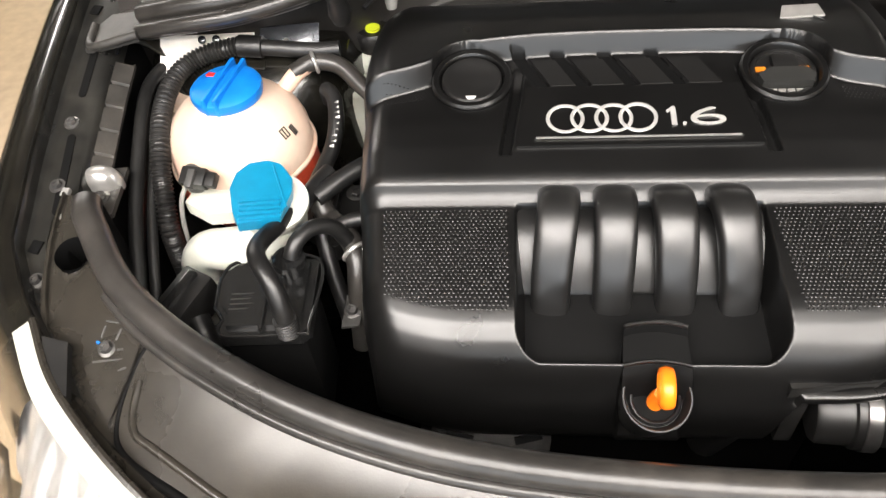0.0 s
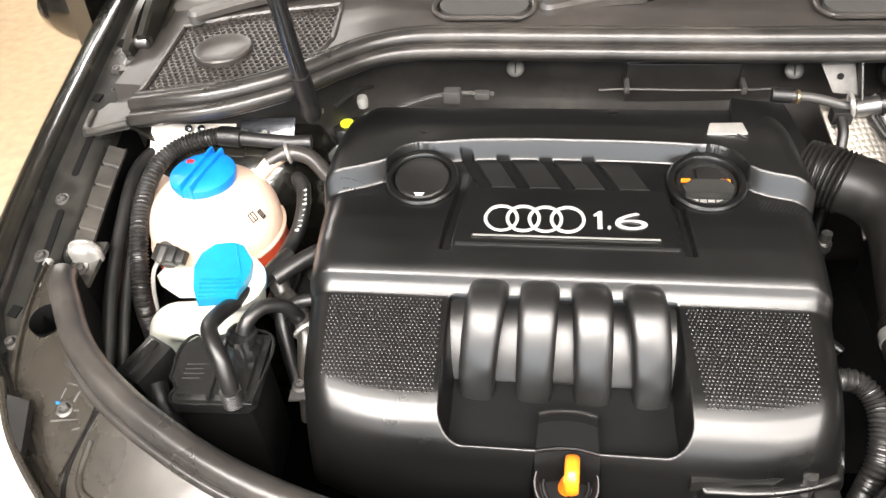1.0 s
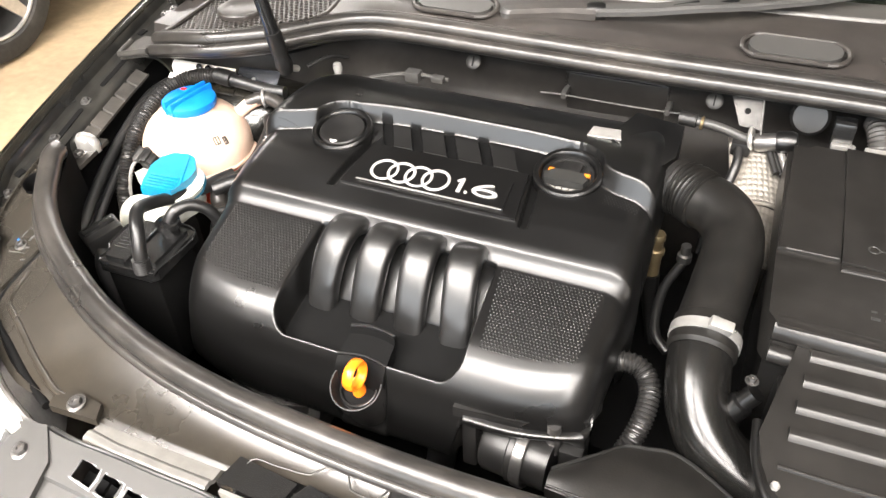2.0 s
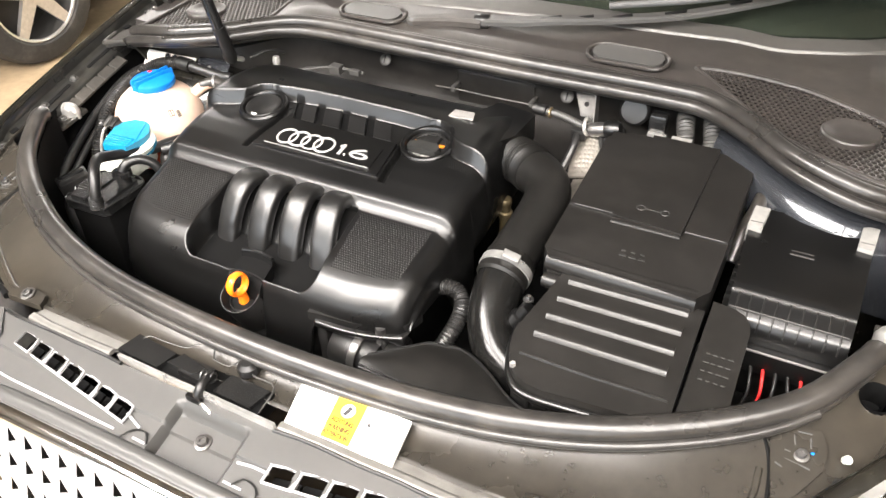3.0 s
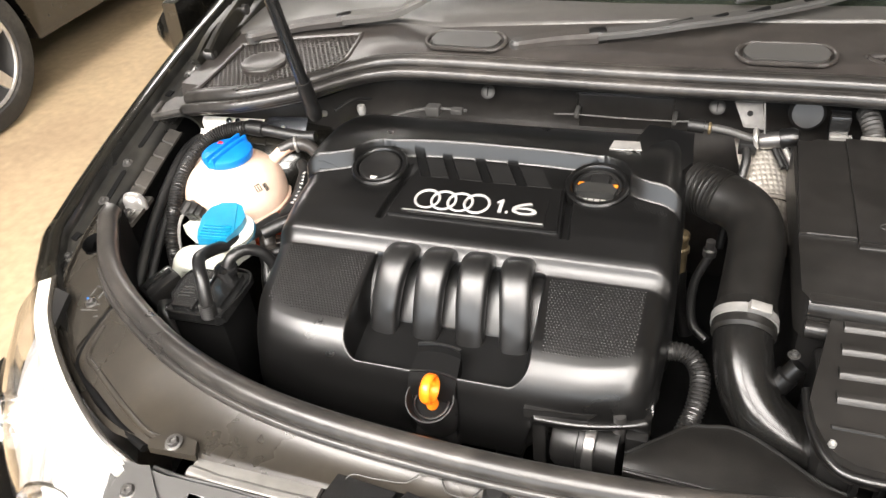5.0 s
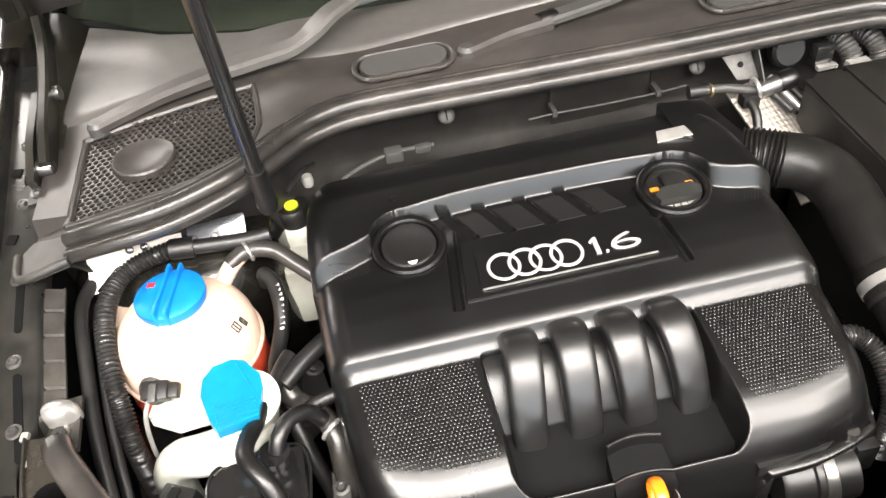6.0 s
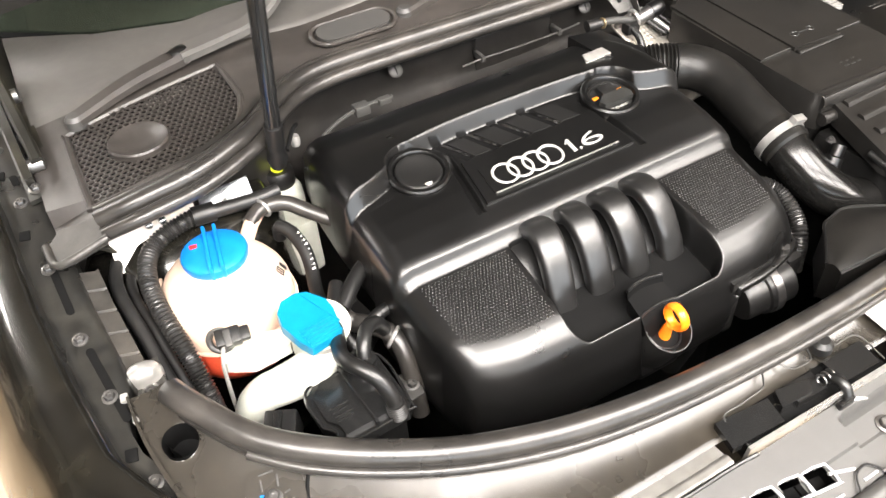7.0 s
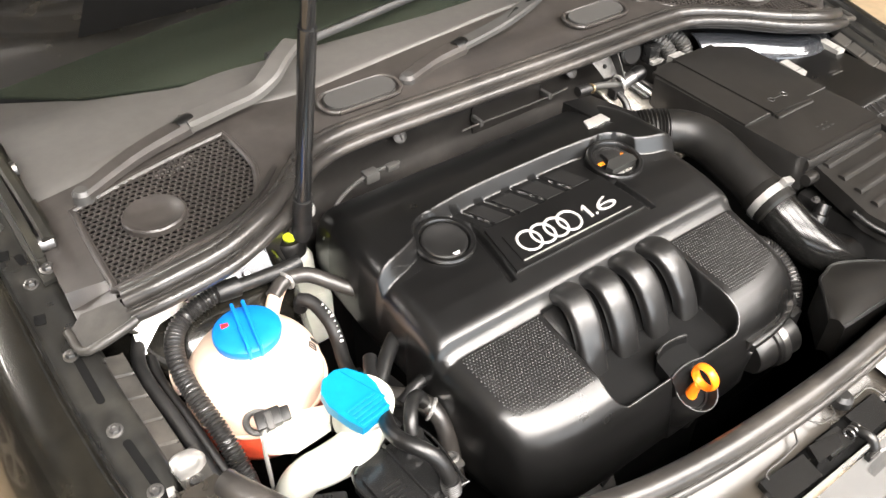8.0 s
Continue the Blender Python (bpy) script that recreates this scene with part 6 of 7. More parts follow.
def air_filter_box():
    a = thing("air_filter_box", "black ribbed plastic air filter housing", "air filter", at=(0.39, 0.45, 0.55))
    part("body", box(B(), (0.285, 0.375, 0.55), (0.515, 0.535, 0.775), 0.012), PLASTIC_MATT, a)
    z = lambda x, y: 0.812 + 0.16 * (y - 0.45)
    pts = [(0.296, 0.534), (0.468, 0.528), (0.470, 0.365), (0.335, 0.354), (0.314, 0.356), (0.298, 0.363), (0.287, 0.374), (0.279, 0.392), (0.273, 0.42)]
    part("lid", prism(B(), [(x, y, z(x, y) - 0.030) for x, y in pts], (0, 0, 0.030), 0.007, 3), PLASTIC_BOX, a)
    part("rim", tube(B(), [(0.272, 0.44, z(0, 0.44) - 0.012), (0.276, 0.405, z(0, 0.40) - 0.014), (0.292, 0.366, z(0, 0.366) - 0.014), (0.32, 0.352, z(0, 0.352) - 0.014), (0.40, 0.356, z(0, 0.356) - 0.014), (0.475, 0.361, z(0, 0.361) - 0.014)], 0.005, 10), PLASTIC, a)
    for k in range(4):
        y = 0.508 - 0.0285 * k
        x0 = 0.306 - 0.003 * k
        m = Matrix.Translation((0, y - 0.001 * k, z(0, y) - 0.001)) @ pose(0, 0, 0, 9, 0, 1)
        part("rib", prism(B(), [m @ Vector((x0, b, c)) for b, c in ((-0.0064, 0.0), (-0.0018, 0.0058), (0.0004, 0.0066), (0.0072, 0.0060), (0.0090, 0.0))], m.to_3x3() @ Vector((0.452 - x0, 0, 0)), 0.0014, 3), PLASTIC_BOX, a)
    part("lid_edge", tube(B(), [(0.292, 0.392, z(0, 0.392) + 0.0005), (0.37, 0.391, z(0, 0.391) + 0.0005), (0.462, 0.393, z(0, 0.393) + 0.0005)], 0.0022, 8), PLASTIC_BOX, a)
    pad = [(0.474, 0.540), (0.500, 0.537), (0.512, 0.531), (0.519, 0.521), (0.522, 0.508), (0.523, 0.400), (0.519, 0.384), (0.511, 0.372), (0.499, 0.366), (0.474, 0.365)]
    s = part("side_cover", prism(B(), [(x, y, z(x, y) - 0.05) for x, y in pad], (0, 0, 0.056), 0.009, 3), PLASTIC_BOX, a)
    bm = B()
    random.seed(4)
    for j in range(4):
        for i in range(4):
            x, y = 0.484 + 0.008 * i, 0.428 + 0.012 * j
            box(bm, (x, y, z(x, y) + 0.0055), (x + 0.004 + 0.002 * random.random(), y + 0.0014, z(x, y) + 0.0068), 0.0002)
    part("moulded_marks", bm, PLASTIC_GREY, s)
    for x in (0.292, 0.472):
        part("screw", bolt(B(), (x, 0.372, z(x, 0.372)), (0, -0.16, 1), 0.004, False), STEEL, a)
    for k in range(5):
        part("fin", box(B(), (0.315 + 0.022 * k, 0.352, 0.735), (0.320 + 0.022 * k, 0.364, 0.775), 0.001), PLASTIC, a)


def intake_snorkel():
    s = thing("intake_snorkel", "flat black moulded air intake behind the front seal", "air intake", at=(0.2, 0.34, 0.7))
    def top(u, v):
        y0, y1 = interp(u, [(0, 0.330), (0.5, 0.325), (1, 0.338)]), interp(u, [(0, 0.352), (0.25, 0.405), (0.45, 0.415), (0.62, 0.395), (0.8, 0.365), (1, 0.352)])
        x = 0.105 + 0.235 * u
        return (x, y0 + (y1 - y0) * v, 0.752 - 0.006 * u + 0.006 * math.sin(math.pi * v))
    part("shell", sheet(B(), top, 30, 10, (0, 0, -0.06)), PIPE_RUBBER, s)
    part("edge", tube(B(), [Vector(top(k / 12, 1.0)) for k in range(13)], 0.0022, 8), PLASTIC, s)
    part("front_bead", tube(B(), [Vector(top(k / 12, 0.02)) + Vector((0, 0.002, 0.001)) for k in range(9)], 0.0016, 8), PLASTIC, s)


def fuse_box():
    f = thing("fuse_box", "black plastic fuse box with grey clips", "fuse box", at=(0.55, 0.64, 0.6))
    part("body", box(B(), (0.488, 0.54, 0.58), (0.628, 0.735, 0.80), 0.008), PLASTIC_MATT, f)
    skirt = eased([(0.0, 0.700), (0.5, 0.798), (1.0, 0.810), (1.6, 0.8190), (2.4, 0.8250), (3.6, 0.8310), (4.0, 0.8345), (5.0, 0.8365), (21.0, 0.8425)], 0.12)
    reach = eased([(0.0, 0.536), (0.5, 0.5365), (1.0, 0.5375), (1.6, 0.5415), (2.4, 0.550), (3.6, 0.571), (4.0, 0.5745), (5.0, 0.584), (21.0, 0.745)], 0.12)

    def lid(u, v):
        s = 5.0 * v / 0.7 if v < 0.7 else 5.0 + 16.0 * (v - 0.7) / 0.3
        y = reach(s)
        return (0.490 - 0.008 * (y - 0.54) / 0.2 + (0.134 + 0.016 * (y - 0.54) / 0.2) * u, y, skirt(s))
    cap = part("lid", sheet(B(), lid, 8, 60, (0, 0.002, -0.004)), PLASTIC, f)
    # grey tubes put the highlight lines of the lid's front roll into colour
    for s in (2.4, 3.8):
        part("bright_edge", tube(B(), [(0.491, reach(s), skirt(s) + 0.0004), (0.555, reach(s), skirt(s) + 0.0004), (0.622, reach(s), skirt(s) + 0.0004)], 0.0009, 8), PLASTIC_GREY, cap)
    for k in range(9):
        x = 0.498 + 0.0145 * k
        part("rib", tube(B(), [(x, reach(s), skirt(s) + 0.0003) for s in (3.7, 2.8, 2.0, 1.3, 0.8)], 0.0011, 8), PLASTIC_MATT, cap)
    for k in range(10):
        part("tooth", box(B(), (0.482, 0.565 + 0.018 * k, 0.806), (0.489, 0.573 + 0.018 * k, 0.822), 0.001), PLASTIC_MATT, f)
    for x0, y0 in ((0.482, 0.690), (0.612, 0.700)):
        c = part("clip", prism(B(), [(x0, y0, 0.822), (x0 + 0.018, y0 - 0.002, 0.822), (x0 + 0.021, y0 + 0.042, 0.826), (x0 + 0.002, y0 + 0.042, 0.826)], (0, 0, 0.026), 0.003), CLIP, f, "grey plastic clip")
        for k in range(3):
            part("groove", box(B(), (x0 + 0.002, y0 + 0.008 + 0.01 * k, 0.8475), (x0 + 0.018, y0 + 0.010 + 0.01 * k, 0.8492), 0.0004), PLASTIC_GREY, c)
    bm = B()
    for k in range(2):
        box(bm, (0.540, 0.660 + 0.008 * k, 0.8375), (0.568, 0.663 + 0.008 * k, 0.8397), 0.0004)
    part("moulded_marks", bm, PLASTIC_GREY, f)
    cab = thing("red_cables", "red and black cables below the fuse box", "cables", at=(0.56, 0.49, 0.66))
    random.seed(9)
    for k in range(7):
        x = 0.53 + 0.014 * k
        part("cable", tube(B(), [(x, 0.535, 0.765), (x + 0.004, 0.515, 0.760), (x + 0.01 * random.random(), 0.495, 0.735), (x - 0.02, 0.48, 0.68)], 0.0020, 10), RED if k in (1, 4) else RUBBER_BLACK, cab)
    part("terminal_strip", box(B(), (0.522, 0.525, 0.755), (0.628, 0.537, 0.790), 0.003), PLASTIC, cab)
    part("bright_edge", box(B(), (0.522, 0.5235, 0.788), (0.628, 0.5255, 0.7905), 0.0005), STEEL, cab)


def heat_shield():
    h = thing("heat_shield", "dimpled metal heat shield beside the battery box", "heat shield", at=(0.22, 0.82, 0.7))
    def dimple(u, v, n):
        return 0.0007 * abs(math.sin(math.pi * n * u)) * abs(math.sin(math.pi * n * v))
    def upper(u, v):
        return (0.182 + 0.078 * u + 0.022 * v, 0.875 - 0.085 * v, 0.832 - 0.045 * v + 0.010 * math.sin(math.pi * u) + dimple(u, v, 12))
    def lower(u, v):
        return (0.214 + 0.049 * u, 0.788 - 0.075 * v, 0.786 - 0.030 * v + 0.006 * math.sin(math.pi * u) + dimple(u, v, 9))
    part("foil", sheet(B(), upper, 72, 72, (0, 0, -0.003)), HEATFOIL, h)
    part("foil", sheet(B(), lower, 54, 54, (0, 0, -0.003)), HEATFOIL, h)
    part("seam", tube(B(), [(0.208, 0.790, 0.789), (0.24, 0.788, 0.797), (0.272, 0.790, 0.790)], 0.003, 8), HEATFOIL, h)
    for k in range(3):
        x = 0.230 + 0.014 * k
        part("rib", tube(B(), [(x - 0.004, 0.872, 0.846), (x + 0.004, 0.848, 0.836), (x + 0.018, 0.820, 0.822)], 0.0042, 10), STEEL if k % 2 else RUBBER_BLACK, h)
        part("rib_gap", tube(B(), [(x + 0.003, 0.872, 0.843), (x + 0.011, 0.848, 0.833), (x + 0.025, 0.820, 0.819)], 0.003, 8), RUBBER_BLACK, h)
    part("cable", tube(B(), [(0.198, 0.842, 0.836), (0.200, 0.825, 0.826), (0.196, 0.806, 0.806), (0.186, 0.780, 0.775), (0.18, 0.76, 0.72)], 0.006, 12), RUBBER_BLACK, h)
    part("cable_plug", box(B(), (0.188, 0.838, 0.826), (0.212, 0.856, 0.844), 0.003), PLASTIC_MATT, h)
    b = thing("hose_bracket", "bright sheet metal bracket with a valve on the bulkhead", "bracket", at=(0.19, 0.89, 0.84))
    plate = part("plate", prism(B(), [(0.176, 0.890, 0.880), (0.212, 0.884, 0.884), (0.220, 0.866, 0.852), (0.192, 0.870, 0.852)], (0, 0.0015, 0.002), 0.0006), GALVANISED, b)
    part("hole", lathe(B(), [(0.004, 0), (0.004, 0.0008), (0, 0.0008)], along((0, -0.7, 0.5), (0.198, 0.8785, 0.8695)), 14), DARK, plate)
    part("fin", prism(B(), [(0.214, 0.884, 0.884), (0.213, 0.868, 0.894), (0.219, 0.848, 0.852), (0.220, 0.866, 0.852)], (0.0018, 0, 0), 0.0005), GALVANISED, b)
    part("strap", torus(B(), along((1, -0.05, 0.22), (0.210, 0.852, 0.846)), 0.0125, 0.003, 24, 8), STEEL, b)
    part("valve", lathe(B(), [(0, 0), (0.010, 0), (0.0115, 0.004), (0.0115, 0.030), (0, 0.030)], along((1, -0.02, 0.25), (0.215, 0.851, 0.842)), 24), DULL, b)
    part("valve_end", lathe(B(), [(0.0125, 0.026), (0.0135, 0.029), (0.0135, 0.044), (0.010, 0.050), (0, 0.050)], along((1, -0.02, 0.25), (0.215, 0.851, 0.842)), 24), PLASTIC, b)
    part("pipe", tube(B(), [(0.140, 0.856, 0.856), (0.17, 0.855, 0.853), (0.215, 0.851, 0.842)], 0.0058, 12), PLASTIC_GREY, b)
    part("pipe_plug", tube(B(), [(0.118, 0.858, 0.856), (0.140, 0.856, 0.856)], 0.009, 14), PLASTIC_MATT, b)
    part("yellow_clip", torus(B(), along((1, 0, -0.05), (0.147, 0.855, 0.855)), 0.0070, 0.0022, 20, 8), BRASS, b)
    w = thing("corrugated_wires", "grey corrugated cable ends behind the battery box", "cables", at=(0.36, 0.88, 0.83))
    for x in (0.348, 0.388):
        part("cable", tube(B(), [(x, 0.908, 0.866), (x + 0.004, 0.888, 0.864), (x + 0.010, 0.870, 0.845), (x + 0.010, 0.862, 0.80)], 0.013, 14, 0.004, 0.0010, 0.005), PLASTIC_GREY, w)
    part("connector", box(B(), (0.300, 0.868, 0.845), (0.326, 0.890, 0.878), 0.004), GLOSS, w)
    part("connector_clip", box(B(), (0.302, 0.860, 0.846), (0.330, 0.869, 0.852), 0.001), STEEL, w)
    cyl = thing("bulkhead_cap", "black round cover on the bulkhead", "cover", at=(0.275, 0.895, 0.86))
    part("disc", lathe(B(), [(0.024, 0), (0.024, 0.014), (0.020, 0.018), (0, 0.018)], along((0, -1, 0.3), (0.272, 0.902, 0.866)), 28), PLASTIC_MATT, cyl)


engine_block()
coolant_tank()
washer_filler()
canister()
hose_set()
engine_mount()
brake_reservoir()
wing_plate()
air_pipe()
battery_cover()
air_filter_box()
intake_snorkel()
fuse_box()
heat_shield()

# ---- front end ----
def latch():
    l = thing("bonnet_latch", "dark metal bonnet latch sunk in the front panel", "latch", at=(-0.08, 0.235, 0.74))
    part("tray", box(B(), (-0.178, 0.212, 0.735), (0.026, 0.250, 0.7585), 0.003), DARK, l)
    part("frame", tube(B(), [(-0.176, 0.214, 0.759), (-0.178, 0.250, 0.766), (-0.15, 0.253, 0.767), (-0.115, 0.256, 0.768), (-0.105, 0.268, 0.769), (-0.080, 0.268, 0.769), (-0.072, 0.256, 0.768), (-0.045, 0.255, 0.768), (-0.038, 0.268, 0.769), (-0.018, 0.268, 0.769), (-0.010, 0.255, 0.768), (0.024, 0.252, 0.767), (0.028, 0.216, 0.76)], 0.0011, 8), GALVANISED, l)
    part("front_plate", prism(B(), [(-0.185, 0.209, 0.735), (0.060, 0.205, 0.735), (0.060, 0.203, 0.770), (-0.185, 0.207, 0.770)], (0, 0.004, 0), 0.001), STEEL, l)
    part("catch", tube(B(), [(-0.055, 0.206, 0.742), (-0.050, 0.203, 0.768), (-0.050, 0.215, 0.776), (-0.052, 0.232, 0.770)], 0.006, 10), PLASTIC_MATT, l)
    part("pawl", prism(B(), [(-0.100, 0.222, 0.757), (-0.060, 0.220, 0.757), (-0.058, 0.244, 0.757), (-0.095, 0.246, 0.757)], (0, 0, 0.010), 0.003), PLASTIC_MATT, l)
    part("cover", prism(B(), [(-0.040, 0.216, 0.757), (0.016, 0.215, 0.757), (0.022, 0.246, 0.757), (-0.036, 0.247, 0.757)], (0, 0, 0.008), 0.002), GLOSS, l)
    for k in range(3):
        part("spring", torus(B(), along((1, 0, 0), (-0.062 + 0.007 * k, 0.228, 0.772)), 0.006, 0.0014, 20, 6), DULL, l)
    for x in (-0.085, -0.012):
        part("rivet", lathe(B(), [(0.006, 0), (0.005, 0.003), (0, 0.004)], along((0, -1, 0.2), (x, 0.2035, 0.750)), 14), BRASS, l)
    part("knob", lathe(B(), [(0, 0.010), (0.008, 0.009), (0.0125, 0.004), (0.013, -0.006), (0, -0.008)], Matrix.Translation((-0.022, 0.262, 0.770)), 24), RUBBER_BLACK, l)
    part("cover", prism(B(), [(-0.196, 0.218, 0.757), (-0.128, 0.215, 0.757), (-0.122, 0.244, 0.757), (-0.190, 0.250, 0.757)], (0, 0, 0.009), 0.0025), GLOSS, l)
    part("tongue", box(B(), (-0.066, 0.196, 0.722), (-0.044, 0.203, 0.766), 0.002), PLASTIC, l)
    part("lever", prism(B(), [(-0.120, 0.226, 0.757), (-0.078, 0.224, 0.757), (-0.068, 0.238, 0.757), (-0.110, 0.246, 0.757)], (0, 0, 0.012), 0.0015), GLOSS, l)
    l.location += Vector((0.012, 0.002, -0.010))
    part("hook", tube(B(), [(-0.050, 0.204, 0.742), (-0.030, 0.200, 0.748), (-0.015, 0.196, 0.744)], 0.0025, 8), STEEL, l)


def warning_label():
    w = thing("warning_label", "white warning label with a yellow field on the front panel", "label", at=(0.15, 0.25, 0.757))
    z = lambda y: 0.7512 + 0.25 * (y - 0.235)
    q = lambda x, y, d=0: Vector((x - 0.003, y + 0.0125, z(y + 0.0125) + d))
    skin = part("sheet", prism(B(), [q(0.078, 0.208), q(0.220, 0.2095), q(0.216, 0.262), q(0.070, 0.261)], (0, 0, 0.0045), 0.0003), WHITE, w)
    part("yellow_field", prism(B(), [q(0.126, 0.2090, 0.0045), q(0.164, 0.2094, 0.0045), q(0.160, 0.2615, 0.0045), q(0.121, 0.2612, 0.0045)], (0, 0, 0.0004), 0), LABEL_YELLOW, skin)
    part("symbol", lathe(B(), [(0.0085, 0), (0.0085, 0.0003), (0, 0.0003)], Matrix.Translation(q(0.142, 0.246, 0.0051)) @ pose(0, 0, 0, 14, 0, 0), 24), WHITE, skin)
    part("symbol_figure", prism(B(), [q(0.1375, 0.2400, 0.0056), q(0.1425, 0.2395, 0.0056), q(0.1465, 0.2500, 0.0056), q(0.1415, 0.2515, 0.0056)], (0, 0, 0.0004), 0), INK, skin)
    for k, word in enumerate(("ACHTUNG", "WARNING", "ATTENTION")):
        text = bpy.data.curves.new("writing", "FONT")
        text.body, text.size, text.extrude, text.align_x = word, 0.0098, 0.0003, "CENTER"
        text.offset = 0.0005
        tmp = new("writing", text)
        me = bpy.data.meshes.new_from_object(tmp.evaluated_get(bpy.context.evaluated_depsgraph_get()))
        bpy.data.objects.remove(tmp)
        y = 0.2290 - 0.0082 * k
        me.transform(Matrix.Translation(q(0.1425 + 0.0003 * k, y, 0.0056)) @ pose(0, 0, 0, 14, 0, 0) @ Matrix.Diagonal((0.60, 0.82, 1, 1)))
        me.materials.clear()
        finish(me, PRINT_BROWN)
        ob = new("writing", me)
        ob.parent = skin
    part("print_mark", prism(B(), [q(0.171, 0.238, 0.0045), q(0.175, 0.238, 0.0045), q(0.175, 0.242, 0.0045), q(0.171, 0.242, 0.0045)], (0, 0, 0.0004), 0), INK, skin)


def front_cover():
    g = thing("grille_cover", "grey plastic cover between grille and front panel with slotted vents", "cover", at=(0, 0.17, 0.72))
    def top(u, v):
        x = -0.43 + 0.86 * u
        y = (0.113 + 0.10 * max(0, abs(x) - 0.30)) * (1 - v) + (0.2065 + 0.006 * step01(abs(x), 0.36, 0.42)) * v
        z = 0.722 + 0.024 * v + (0.003 if 0.55 < v else 0)
        if -0.062 < x < 0.045:
            z -= 0.016 * step01(x, -0.062, -0.055) * step01(0.045 - x, 0, 0.007) * step01(0.9 - v, 0, 0.1)
        return (x, y, z)
    bm = sheet(B(), top, 260, 40)
    holes = []
    for side in (-1, 1):
        for k in range(7):
            u0 = 0.094 + 0.0375 * k if side > 0 else -0.331 + 0.0322 * k
            holes.append((u0, u0 + (0.0300 if side > 0 else 0.0255), side))
    def vent_y(x):
        return 0.183 - 0.035 * (0.345 - abs(x)) / 0.25 + (0.014 if x > 0 else 0.006)
    gone = [f for f in bm.faces if any(a < f.calc_center_median().x < b and abs(f.calc_center_median().y - vent_y(f.calc_center_median().x)) < 0.0095 for a, b, s in holes)]
    bmesh.ops.delete(bm, geom=gone, context="FACES")
    shell = part("shell", bm, PLASTIC_GREY, g)
    for a, b, s in holes:
        xm = (a + b) / 2
        ym = vent_y(xm)
        zc = 0.722 + 0.024 * (ym - 0.113) / 0.11 + 0.001
        c = [(a - 0.002, ym - 0.0105), (b + 0.002, ym - 0.0105), (b + 0.002, ym + 0.0105), (a - 0.002, ym + 0.0105)]
        pts = [Vector((x, y + 0.14 * (abs(x) - abs(xm)), zc + 0.22 * (y - ym) + 0.003)) for x, y in c]
        part("vent_frame", tube(B(), [pts[0], pts[1], pts[1] * 0.999 + pts[2] * 0.001, pts[2], pts[3], pts[3] * 0.999 + pts[0] * 0.001, pts[0]], 0.0017, 8, 0.02), TRIM, shell)
        part("vent_wall", prism(B(), [p + Vector((0, 0, -0.03)) for p in pts], (0, 0, 0.008), 0), DARK, shell)
    for x, y in ((-0.399, 0.182), (-0.009, 0.170)):
        part("screw", bolt(B(), (x, y, top((x + 0.43) / 0.86, (y - 0.113) / 0.1)[2] + 0.001), (0, -0.2, 1), 0.0072), DULL, g)
    for side in (-1, 1):
        pts = [(side * 0.10, 0.128, 0.730), (side * 0.09, 0.143, 0.733), (side * 0.072, 0.146, 0.734), (side * 0.062, 0.135, 0.731)]
        part("moulded_loop", tube(B(), pts, 0.0012, 6), PLASTIC_MATT, shell)
    for x0, x1 in ((-0.40, -0.115), (-0.085, -0.066), (-0.050, 0.030), (0.050, 0.075), (0.110, 0.40)):
        line = [top((x0 + (x1 - x0) * k / 8 + 0.43) / 0.86, 0.25) for k in range(9)]
        part("crease", tube(B(), [(x, y, z + 0.0006) for x, y, z in line], 0.0016, 8), TRIM, shell)
    for line in ([(-0.113, 0.158), (-0.100, 0.154), (-0.085, 0.149)], [(0.093, 0.163), (0.072, 0.163), (0.052, 0.160)]):
        part("vent_tail", tube(B(), [(x, y, top((x + 0.43) / 0.86, (y - 0.113) / 0.1)[2] + 0.0012) for x, y in line], 0.0019, 8), TRIM, shell)
    # wavy rubber joint along the rear edge
    for line in ([(-0.385, 0.2120), (-0.345, 0.2078), (-0.30, 0.2090), (-0.25, 0.2068), (-0.20, 0.2078), (-0.165, 0.2050)], [(0.070, 0.2055), (0.12, 0.2080), (0.187, 0.2068), (0.23, 0.2085), (0.269, 0.2070), (0.30, 0.2085), (0.345, 0.2075)]):
        part("rubber_joint", tube(B(), [(x, y, 0.7505 + 0.0010 * math.sin(70 * x)) for x, y in line], 0.0024, 8), RUBBER_BLACK, g)


